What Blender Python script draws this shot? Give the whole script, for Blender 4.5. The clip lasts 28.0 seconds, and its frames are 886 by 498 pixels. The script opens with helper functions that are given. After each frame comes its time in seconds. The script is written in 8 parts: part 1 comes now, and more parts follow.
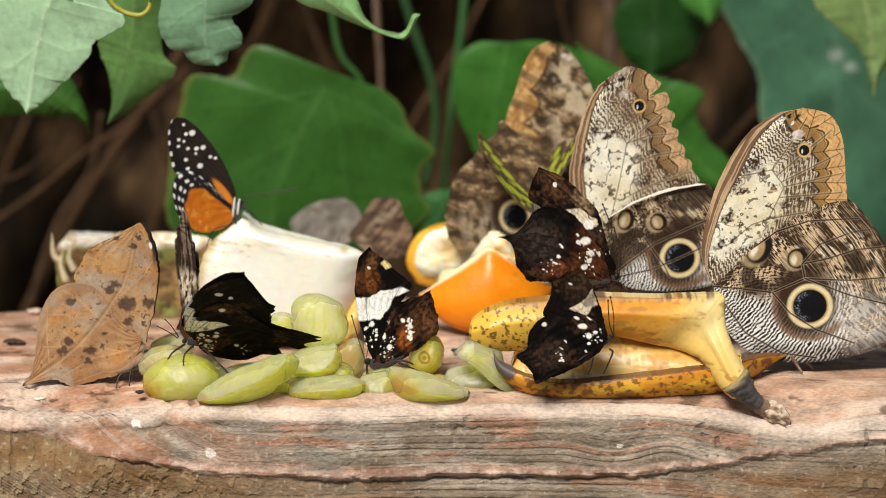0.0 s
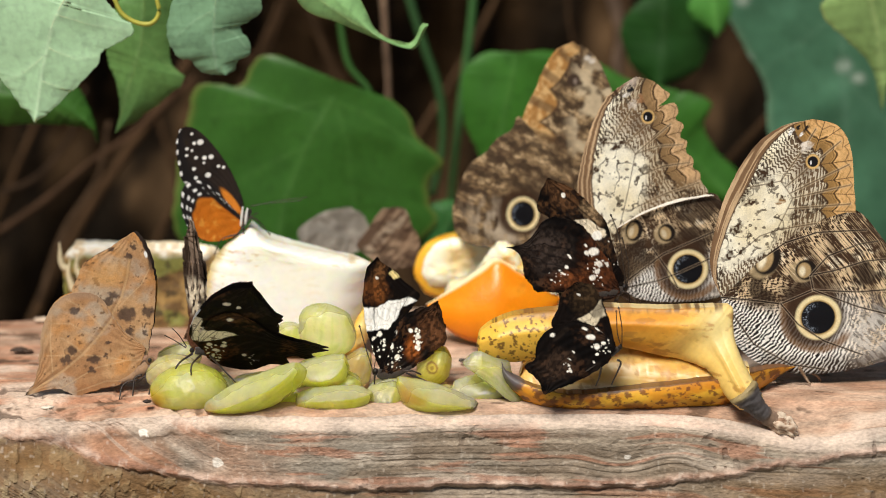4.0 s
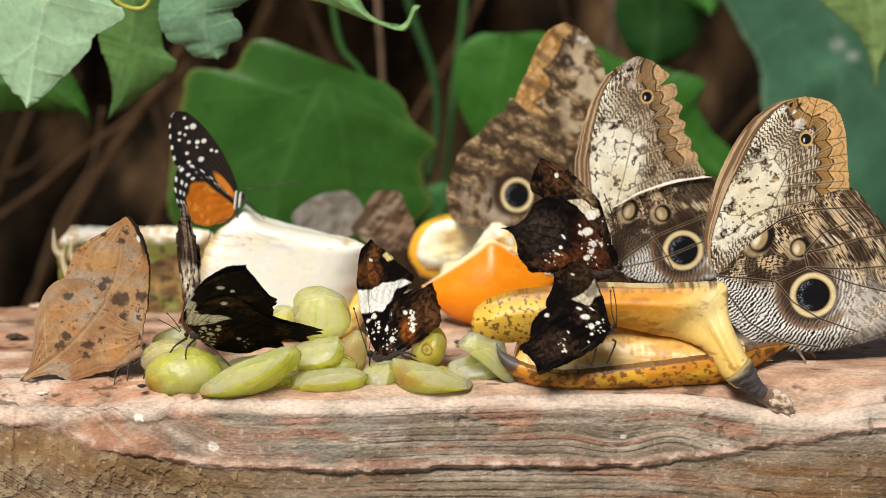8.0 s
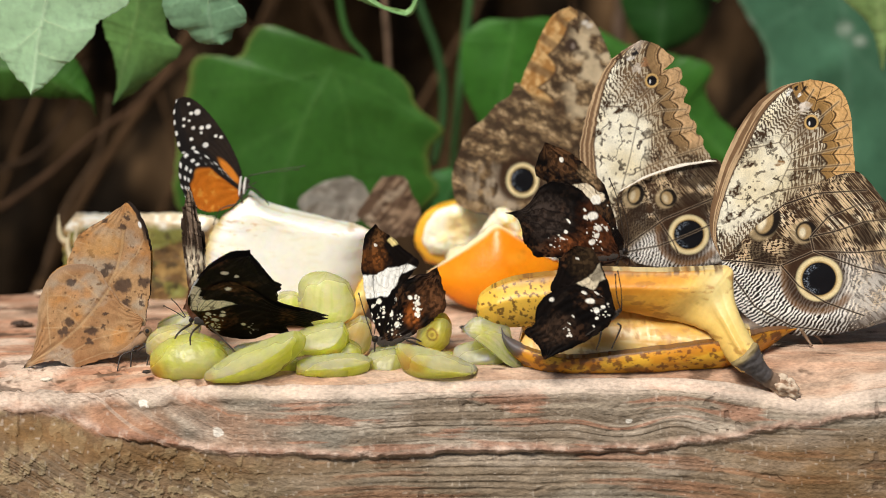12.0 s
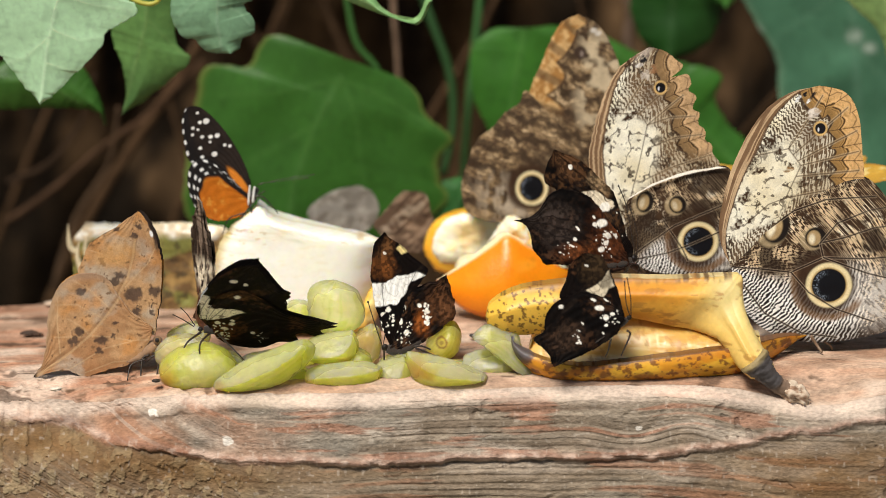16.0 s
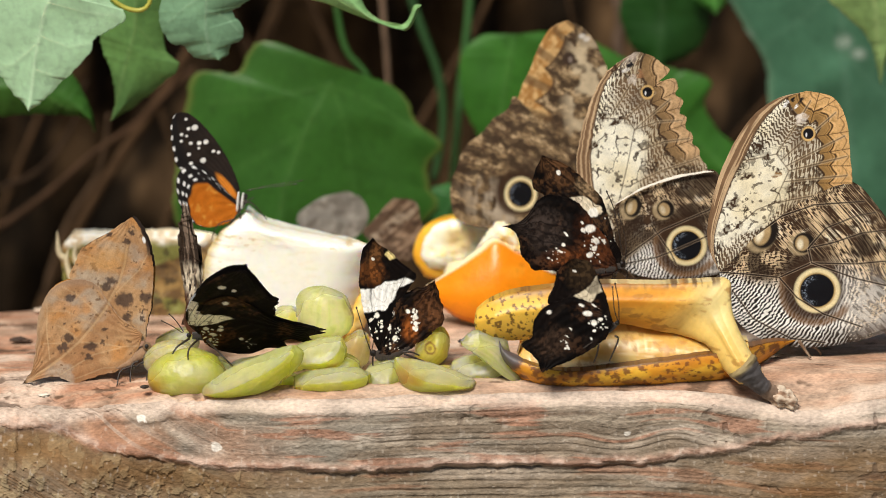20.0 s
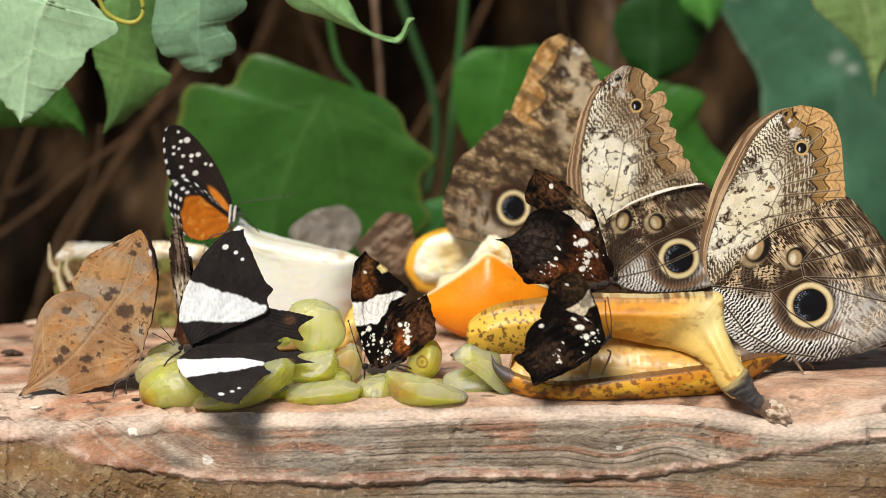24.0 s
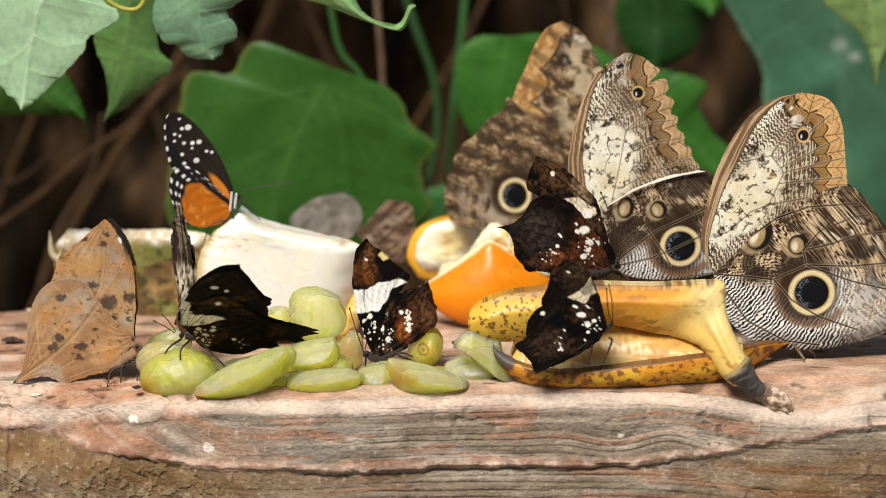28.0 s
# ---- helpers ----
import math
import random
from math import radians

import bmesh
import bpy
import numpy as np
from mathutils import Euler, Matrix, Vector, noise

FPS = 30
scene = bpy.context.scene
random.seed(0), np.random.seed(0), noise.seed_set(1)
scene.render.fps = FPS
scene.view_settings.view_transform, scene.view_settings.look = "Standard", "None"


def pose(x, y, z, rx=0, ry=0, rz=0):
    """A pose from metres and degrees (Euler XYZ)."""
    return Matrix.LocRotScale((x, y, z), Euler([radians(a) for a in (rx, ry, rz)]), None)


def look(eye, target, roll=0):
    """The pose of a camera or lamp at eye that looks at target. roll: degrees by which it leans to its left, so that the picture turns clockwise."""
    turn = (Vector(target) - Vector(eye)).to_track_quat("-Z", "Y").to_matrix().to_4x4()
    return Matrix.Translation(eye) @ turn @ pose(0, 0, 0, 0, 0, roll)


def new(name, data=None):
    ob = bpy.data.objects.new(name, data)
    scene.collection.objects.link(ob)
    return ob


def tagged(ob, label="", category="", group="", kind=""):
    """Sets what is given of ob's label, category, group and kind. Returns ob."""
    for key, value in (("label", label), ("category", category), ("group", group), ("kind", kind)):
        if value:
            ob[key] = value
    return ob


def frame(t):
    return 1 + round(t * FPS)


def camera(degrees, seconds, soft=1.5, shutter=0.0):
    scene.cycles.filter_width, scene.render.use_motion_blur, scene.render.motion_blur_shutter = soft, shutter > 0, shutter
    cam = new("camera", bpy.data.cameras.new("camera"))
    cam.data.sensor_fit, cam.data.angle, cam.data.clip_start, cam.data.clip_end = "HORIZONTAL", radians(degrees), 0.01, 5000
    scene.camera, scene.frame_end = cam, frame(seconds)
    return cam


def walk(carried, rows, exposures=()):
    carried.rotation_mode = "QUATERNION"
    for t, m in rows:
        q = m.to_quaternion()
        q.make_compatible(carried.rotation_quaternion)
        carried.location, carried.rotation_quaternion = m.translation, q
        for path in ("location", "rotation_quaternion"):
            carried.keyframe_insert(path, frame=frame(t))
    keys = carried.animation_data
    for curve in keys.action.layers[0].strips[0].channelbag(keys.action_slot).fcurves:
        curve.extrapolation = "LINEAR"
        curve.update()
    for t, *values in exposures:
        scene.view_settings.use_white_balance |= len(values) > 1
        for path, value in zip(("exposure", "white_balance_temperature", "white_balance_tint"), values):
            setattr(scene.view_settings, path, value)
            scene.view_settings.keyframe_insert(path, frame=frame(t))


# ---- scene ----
cam = camera(15.0, 28.0, soft=0.8, shutter=0.5)
cam.data.dof.use_dof = True
cam.data.dof.focus_distance = 1.070
cam.data.dof.aperture_fstop = 8.0
PATH = [
    (0, (-0.00320, -1.06895, 0.26993), (0.00004, 0.00629, 0.03787), 0.022),
    (0.5, (-0.00300, -1.06860, 0.27078), (-0.00099, 0.00635, 0.03739), 0.133),
    (1, (-0.00244, -1.06879, 0.26987), (-0.00053, 0.00644, 0.03775), 0.259),
    (1.5, (-0.00303, -1.06859, 0.26997), (0.00077, 0.00681, 0.03865), 0.374),
    (2, (-0.00338, -1.06961, 0.27052), (0.00271, 0.00578, 0.03924), 0.375),
    (2.5, (-0.00379, -1.06870, 0.26997), (0.00303, 0.00697, 0.03998), 0.448),
    (3, (-0.00397, -1.06914, 0.26939), (0.00282, 0.00710, 0.04208), 0.370),
    (3.5, (-0.00504, -1.06852, 0.27041), (0.00009, 0.00759, 0.04245), 0.300),
    (5.5, (-0.00387, -1.06773, 0.26852), (-0.00801, 0.00751, 0.03649), -0.009),
    (6, (-0.00279, -1.06823, 0.26831), (-0.00433, 0.00724, 0.03728), -0.058),
    (6.5, (-0.00145, -1.06783, 0.26718), (-0.00119, 0.00766, 0.03628), -0.174),
    (7, (-0.00094, -1.06847, 0.26746), (0.00022, 0.00682, 0.03559), -0.322),
    (7.5, (-0.00176, -1.06774, 0.26734), (0.00020, 0.00733, 0.03447), -0.349),
    (8, (-0.00150, -1.06745, 0.26740), (-0.00063, 0.00768, 0.03480), -0.427),
    (8.5, (-0.00063, -1.06812, 0.26578), (-0.00175, 0.00753, 0.03558), -0.544),
    (9, (0.00066, -1.06789, 0.26537), (-0.00284, 0.00777, 0.03529), -0.597),
    (9.5, (0.00046, -1.06738, 0.26526), (-0.00262, 0.00813, 0.03446), -0.669),
    (10, (0.00159, -1.06763, 0.26335), (-0.00074, 0.00790, 0.03266), -0.703),
    (10.5, (0.00175, -1.06713, 0.26329), (-0.00132, 0.00809, 0.03116), -0.708),
    (11, (0.00079, -1.06705, 0.26446), (-0.00266, 0.00797, 0.03139), -0.688),
    (11.5, (0.00308, -1.06673, 0.26292), (-0.00153, 0.00826, 0.02975), -0.697),
    (12, (0.00265, -1.06598, 0.26327), (-0.00233, 0.00890, 0.02956), -0.680),
    (12.5, (0.00154, -1.06670, 0.26302), (-0.00296, 0.00902, 0.03319), -0.646),
    (14.5, (0.00308, -1.06629, 0.26224), (-0.00091, 0.00928, 0.03175), -0.721),
    (15, (0.00372, -1.06662, 0.26217), (-0.00291, 0.00914, 0.03261), -0.835),
    (15.5, (0.00395, -1.06630, 0.26132), (-0.00413, 0.00964, 0.03262), -0.847),
    (16, (0.00456, -1.06580, 0.26084), (-0.00534, 0.01009, 0.03202), -0.965),
    (16.5, (0.00514, -1.06615, 0.26069), (-0.00593, 0.00980, 0.03218), -1.013),
    (17, (0.00671, -1.06624, 0.26016), (-0.00467, 0.00973, 0.03180), -1.064),
    (17.5, (0.00547, -1.06624, 0.26081), (-0.00491, 0.00964, 0.03196), -1.049),
    (18, (0.00687, -1.06583, 0.26227), (-0.00462, 0.00964, 0.03155), -1.025),
    (18.5, (0.00708, -1.06597, 0.26152), (-0.00454, 0.00970, 0.03177), -0.959),
    (19, (0.00663, -1.06600, 0.26109), (-0.00337, 0.00977, 0.03170), -0.907),
    (19.5, (0.00753, -1.06570, 0.26130), (-0.00276, 0.01033, 0.03314), -1.018),
    (20, (0.00797, -1.06654, 0.25995), (-0.00157, 0.00995, 0.03394), -1.050),
    (20.5, (0.00772, -1.06526, 0.26051), (-0.00095, 0.01114, 0.03402), -0.947),
    (22.5, (0.00847, -1.06501, 0.25872), (-0.00009, 0.01224, 0.03633), -0.907),
    (23, (0.00690, -1.06502, 0.25992), (0.00032, 0.01227, 0.03769), -0.962),
    (23.5, (0.00587, -1.06593, 0.25920), (0.00053, 0.01177, 0.03890), -0.812),
    (24, (0.00860, -1.06497, 0.25802), (0.00096, 0.01274, 0.03783), -0.859),
    (24.5, (0.00793, -1.06482, 0.25901), (-0.00008, 0.01249, 0.03686), -0.818),
    (25, (0.01003, -1.06447, 0.25809), (0.00029, 0.01283, 0.03599), -0.826),
    (25.5, (0.00801, -1.06486, 0.25941), (0.00016, 0.01203, 0.03527), -0.845),
    (26, (0.00771, -1.06539, 0.25758), (0.00129, 0.01204, 0.03601), -0.865),
    (26.5, (0.00807, -1.06560, 0.25866), (0.00218, 0.01159, 0.03589), -0.834),
    (27, (0.00940, -1.06477, 0.25885), (0.00149, 0.01219, 0.03503), -0.914),
    (27.5, (0.00948, -1.06480, 0.25637), (0.00089, 0.01243, 0.03390), -0.862),
    (28, (0.00899, -1.06365, 0.25692), (0.00048, 0.01340, 0.03353), -0.849),
]

walk(cam, [(t, look(eye, target, roll)) for t, eye, target, roll in PATH], exposures=[(0, -0.07), (28, -0.07)])

# ---- daylight under the glass roof of a greenhouse: soft, from above and in front ----
SUN_UP, SUN_TURN = radians(53), radians(204)
world = bpy.data.worlds.new("daylight")
scene.world = world
world.use_nodes = True
wn = world.node_tree.nodes
sky = wn.new("ShaderNodeTexSky")
sky.sky_type, sky.sun_disc = "NISHITA", False
sky.sun_elevation, sky.sun_rotation = SUN_UP, SUN_TURN
wn["Background"].inputs["Strength"].default_value = 0.05
world.node_tree.links.new(sky.outputs["Color"], wn["Background"].inputs["Color"])
sun = new("sun", bpy.data.lights.new("sun", "SUN"))
sun.data.energy, sun.data.angle, sun.data.color = 5.0, radians(22), (1.0, 0.935, 0.835)
sun_from = Vector((math.sin(SUN_TURN) * math.cos(SUN_UP), math.cos(SUN_TURN) * math.cos(SUN_UP), math.sin(SUN_UP)))
sun.matrix_world = look(sun_from * 5, (0, 0, 0))


# ---- shaping helpers ----
def lattice(ix, iy, iz, seed):
    h = (ix * 374761393 + iy * 668265263 + iz * 2147483647 + seed * 144665) & 0xFFFFFFFF
    h = ((h ^ (h >> 13)) * 1274126177) & 0xFFFFFFFF
    return ((h ^ (h >> 16)) & 0xFFFF) / 65535.0


def vnoise(x, y, z=0.0, seed=0):
    """Smooth value noise from 0 to 1 on arrays."""
    x, y, z = np.broadcast_arrays(np.asarray(x, float), y, z)
    fx, fy, fz = np.floor(x), np.floor(y), np.floor(z)
    ix, iy, iz = fx.astype(np.int64), fy.astype(np.int64), fz.astype(np.int64)
    u, v, w = x - fx, y - fy, z - fz
    u, v, w = u * u * (3 - 2 * u), v * v * (3 - 2 * v), w * w * (3 - 2 * w)
    out = 0
    for a in (0, 1):
        for b in (0, 1):
            for c in (0, 1):
                out = out + lattice(ix + a, iy + b, iz + c, seed) * (u if a else 1 - u) * (v if b else 1 - v) * (w if c else 1 - w)
    return out


def fbm(x, y, z=0.0, seed=0, octaves=4):
    out, amp, tot = 0, 1.0, 0
    for k in range(octaves):
        out = out + amp * vnoise(np.asarray(x) * 2 ** k, np.asarray(y) * 2 ** k, np.asarray(z) * 2 ** k, seed + k)
        tot += amp
        amp *= 0.5
    return out / tot


def smooth(a, b, v):
    u = np.clip((v - a) / (b - a), 0, 1)
    return u * u * (3 - 2 * u)


def mix(base, colour, mask):
    mask = np.clip(np.asarray(mask), 0, 1)[..., None]
    return base * (1 - mask) + np.asarray(colour) * mask


def flat(x, colour):
    return np.ones(np.shape(x) + (3,)) * np.asarray(colour)


def blob(x, z, c, rx, rz, turn=0.0, soft=0.2):
    """1 inside an ellipse round c, fading over soft of its radius."""
    a = radians(turn)
    dx, dz = x - c[0], z - c[1]
    u, v = dx * math.cos(a) + dz * math.sin(a), -dx * math.sin(a) + dz * math.cos(a)
    r = np.sqrt((u / rx) ** 2 + (v / rz) ** 2)
    return 1 - smooth(1 - soft, 1 + soft, r)


def dist_line(x, z, pts):
    best = np.full(np.shape(x), 1e9)
    for (ax, az), (bx, bz) in zip(pts[:-1], pts[1:]):
        dx, dz = bx - ax, bz - az
        k = np.clip(((x - ax) * dx + (z - az) * dz) / (dx * dx + dz * dz + 1e-9), 0, 1)
        best = np.minimum(best, np.hypot(x - ax - k * dx, z - az - k * dz))
    return best


def near_line(x, z, pts):
    """Distance to a bent line, and how far along it the nearest point lies."""
    best, along, run = np.full(np.shape(x), 1e9), np.zeros(np.shape(x)), 0.0
    for (ax, az), (bx, bz) in zip(pts[:-1], pts[1:]):
        dx, dz = bx - ax, bz - az
        size = math.hypot(dx, dz)
        k = np.clip(((x - ax) * dx + (z - az) * dz) / (size * size + 1e-9), 0, 1)
        d = np.hypot(x - ax - k * dx, z - az - k * dz)
        along = np.where(d < best, run + k * size, along)
        best = np.minimum(best, d)
        run += size
    return best, along


def patch(x, z, pts, soft):
    """1 inside a closed outline, fading over soft millimetres."""
    inside = np.zeros(np.shape(x), bool)
    for (ax, az), (bx, bz) in zip(pts, pts[1:] + pts[:1]):
        if az != bz:
            inside ^= ((az > z) != (bz > z)) & (x < (bx - ax) * (z - az) / (bz - az) + ax)
    d = dist_line(x, z, pts + pts[:1])
    return smooth(-soft, soft, np.where(inside, d, -d))


def line(x, z, pts, width):
    return 1 - smooth(width * 0.4, width, dist_line(x, z, pts))


def spline(pts, n, wiggle=0.0, seed=0):
    """n points evenly along a smooth curve through pts (any dimension)."""
    p = np.asarray(pts, float)
    p = np.vstack([2 * p[0] - p[1], p, 2 * p[-1] - p[-2]])
    fine = []
    for i in range(1, len(p) - 2):
        t = np.linspace(0, 1, 24, endpoint=False)[:, None]
        a, b, c, d = p[i - 1], p[i], p[i + 1], p[i + 2]
        fine.append(0.5 * (2 * b + (c - a) * t + (2 * a - 5 * b + 4 * c - d) * t * t + (3 * b - a - 3 * c + d) * t ** 3))
    fine = np.vstack(fine + [p[-2][None]])
    s = np.r_[0, np.cumsum(np.linalg.norm(np.diff(fine, axis=0), axis=1))]
    u = np.linspace(0, s[-1], n)
    out = np.stack([np.interp(u, s, fine[:, k]) for k in range(p.shape[1])], 1)
    if wiggle:
        for k in range(p.shape[1]):
            out[1:-1, k] += wiggle * ((fbm(u[1:-1] * 0.35, 0.5 + 7 * k, seed=seed) - 0.5) * 2 + (fbm(u[1:-1] * 1.5, 2.5 + 7 * k, seed=seed + 5, octaves=2) - 0.5))
    return out


def mesh_from(name, verts, faces, tint=None):
    me = bpy.data.meshes.new(name)
    verts, faces = np.asarray(verts, np.float32), np.asarray(faces, np.int32)
    k = faces.shape[1]
    me.vertices.add(len(verts))
    me.vertices.foreach_set("co", verts.ravel())
    me.loops.add(faces.size)
    me.loops.foreach_set("vertex_index", faces.ravel())
    me.polygons.add(len(faces))
    me.polygons.foreach_set("loop_start", np.arange(0, faces.size, k, dtype=np.int32))
    if tint is not None:
        layer = me.color_attributes.new("tint", "FLOAT_COLOR", "POINT")
        layer.data.foreach_set("color", np.c_[np.asarray(tint).reshape(-1, 3), np.ones(len(verts))].astype(np.float32).ravel())
    me.update(calc_edges=True)
    me.validate()
    me.polygons.foreach_set("use_smooth", np.ones(len(me.polygons), bool))
    return me


def grid_faces(n, m, wrap=False, start=0, flip=False):
    i = np.arange(n - 1)[:, None]
    j = np.arange(m if wrap else m - 1)[None, :]
    j2 = (j + 1) % m
    f = np.stack([i * m + j, i * m + j2, (i + 1) * m + j2, (i + 1) * m + j], -1).reshape(-1, 4) + start
    return f[:, ::-1] if flip else f


def sheet(name, left, right, n, m, front, back=None, depth=None, thick=0.12, wiggle=0.0, seed=0, unit=0.001, edge=1.0):
    """A thin two-sided blade in the upright plane, ruled between two edge curves that run from its base to its tip.
    front and back paint it from (x, z, s, t); depth(x, z, s, t) bends it away from the plane. Millimetres."""
    a, b = spline(left, n, wiggle, seed), spline(right, n, wiggle, seed + 11)
    s = np.linspace(0, 1, m)[None, :, None]
    flatp = a[:, None] * (1 - s) + b[:, None] * s
    x, z = flatp[..., 0], flatp[..., 1]
    ss, tt = np.broadcast_to(s[..., 0], x.shape), np.broadcast_to(np.linspace(0, 1, n)[:, None], x.shape)
    y = depth(x, z, ss, tt) if depth else np.zeros_like(x)
    rim = thick * np.clip(np.minimum(ss, 1 - ss) * 12, 0.15, 1)
    v1, v2 = np.stack([x, y - rim / 2, z], -1), np.stack([x, y + rim / 2, z], -1)
    seen = front(x, z, ss, tt).reshape(-1, 3)
    tint = np.concatenate([seen, back(x, z, ss, tt).reshape(-1, 3) if back else seen])
    k = n * m
    lo, hi = np.arange(n - 1) * m, np.arange(n - 1) * m + m - 1
    sides = np.vstack([np.stack([lo, lo + m, lo + m + k, lo + k], -1), np.stack([hi, hi + k, hi + m + k, hi + m], -1)])
    faces = np.vstack([grid_faces(n, m, flip=False), grid_faces(n, m, start=k, flip=True), sides])
    return mesh_from(name, np.concatenate([v1.reshape(-1, 3), v2.reshape(-1, 3)]) * unit, faces, np.clip(tint, 0.0005, 1))


def shell(name, pts, radii, a0, a1, thick, n=100, m=40, paint=None, squash=1.0):
    """A curved skin of some thickness round part of a bar, from angle a0 to a1 (0: sideways, 90 degrees: up)."""
    c = spline(pts, n)
    r = np.interp(np.linspace(0, 1, n), np.linspace(0, 1, len(radii)), radii)
    tan = np.gradient(c, axis=0)
    tan /= np.linalg.norm(tan, axis=1)[:, None] + 1e-12
    side = np.cross(tan, np.array([0, 0, 1.0]))
    side /= np.linalg.norm(side, axis=1)[:, None] + 1e-12
    up = np.cross(side, tan)
    a = np.radians(np.linspace(a0, a1, m))
    ring = np.cos(a)[None, :, None] * side[:, None] + np.sin(a)[None, :, None] * up[:, None] * squash
    tt, aa = np.broadcast_to(np.linspace(0, 1, n)[:, None], (n, m)), np.broadcast_to(a[None], (n, m))
    outer, inner = c[:, None] + ring * r[:, None, None], c[:, None] + ring * np.maximum(r - thick, r * 0.3)[:, None, None]
    tint = np.concatenate([paint(tt, aa, outer).reshape(-1, 3), flat(tt, (0.62, 0.50, 0.26)).reshape(-1, 3)])
    k = n * m
    lo, hi = np.arange(n - 1) * m, np.arange(n - 1) * m + m - 1
    ends = np.arange(m - 1)
    last = (n - 1) * m + ends
    sides = np.vstack([np.stack([lo, lo + m, lo + m + k, lo + k], -1), np.stack([hi, hi + k, hi + m + k, hi + m], -1),
                       np.stack([ends, ends + k, ends + 1 + k, ends + 1], -1), np.stack([last, last + 1, last + 1 + k, last + k], -1)])
    faces = np.vstack([grid_faces(n, m), grid_faces(n, m, start=k, flip=True), sides])
    return mesh_from(name, np.concatenate([outer.reshape(-1, 3), inner.reshape(-1, 3)]), faces, np.clip(tint, 0.0005, 1))


def tube(name, pts, radii, sides=8, n=24, colour=(0.02, 0.015, 0.012), squash=1.0, unit=1.0, paint=None, rough=0.0):
    """A closed round bar along a smooth curve, with radii read evenly along it."""
    c = spline(pts, n)
    r = np.interp(np.linspace(0, 1, n), np.linspace(0, 1, len(radii)), radii)
    tan = np.gradient(c, axis=0)
    tan /= np.linalg.norm(tan, axis=1)[:, None] + 1e-12
    ref = np.array([0, 0, 1.0]) if abs(tan[:, 2]).mean() < 0.8 else np.array([0, 1.0, 0])
    side = np.cross(tan, ref)
    side /= np.linalg.norm(side, axis=1)[:, None] + 1e-12
    up = np.cross(side, tan)
    a = np.linspace(0, 2 * math.pi, sides, endpoint=False)
    ring = np.ones((n, sides)) * r[:, None]
    if rough:
        ring = ring * (1 + rough * (fbm(np.linspace(0, n * 0.4, n)[:, None], np.cos(a)[None] * 2 + 5, np.sin(a)[None] * 2, 3) - 0.5) * 2)
    p = c[:, None] + (np.cos(a)[None, :, None] * side[:, None] + np.sin(a)[None, :, None] * up[:, None] * squash) * ring[..., None]
    tt = np.broadcast_to(np.linspace(0, 1, n)[:, None], (n, sides))
    aa = np.broadcast_to(a[None], (n, sides))
    tint = paint(tt, aa, p) if paint else flat(tt, colour)
    verts = np.vstack([p.reshape(-1, 3), c[:1], c[-1:]]) * unit
    tint = np.vstack([tint.reshape(-1, 3), tint[:1].mean(1), tint[-1:].mean(1)])
    quads = grid_faces(n, sides, wrap=True)
    j = np.arange(sides)
    k = n * sides
    caps = np.vstack([np.stack([np.full(sides, k), (j + 1) % sides, j, j], -1),
                      np.stack([np.full(sides, k + 1), (n - 1) * sides + j, (n - 1) * sides + (j + 1) % sides, (n - 1) * sides + (j + 1) % sides], -1)])
    me = bpy.data.meshes.new(name)
    me.from_pydata(verts.tolist(), [], [list(map(int, f)) for f in quads] + [list(map(int, f[:3])) for f in caps])
    layer = me.color_attributes.new("tint", "FLOAT_COLOR", "POINT")
    layer.data.foreach_set("color", np.c_[tint, np.ones(len(verts))].astype(np.float32).ravel())
    me.polygons.foreach_set("use_smooth", np.ones(len(me.polygons), bool))
    return me


def ball(name, rx, ry, rz, n=18, m=26, paint=None, lumps=0.0, cut=None, seed=0, colour=(0.3, 0.4, 0.1), lump_size=1.5):
    """An ellipsoid about its centre; cut: flattens all that lies above that share of its z radius."""
    a = np.linspace(0, math.pi, n)[:, None]
    b = np.linspace(0, 2 * math.pi, m, endpoint=False)[None]
    x, y, z = np.sin(a) * np.cos(b), np.sin(a) * np.sin(b), np.cos(a) * np.ones_like(b)
    k = 1 + lumps * (fbm(x * lump_size + 9, y * lump_size + 9, z * lump_size + 9, seed, 3) - 0.5) * 2
    p = np.stack([x * k, y * k, z * k], -1)
    if cut is not None:
        over = np.maximum(p[..., 2] - cut, 0)
        p[..., 2] -= over * 0.93
    tint = paint(p) if paint else flat(x, colour)
    p = p * np.array([rx, ry, rz])
    me = mesh_from(name, p.reshape(-1, 3), grid_faces(n, m, wrap=True, flip=True), np.clip(tint, 0.0005, 1))
    if cut is not None:
        me.set_sharp_from_angle(angle=radians(32))
    return me


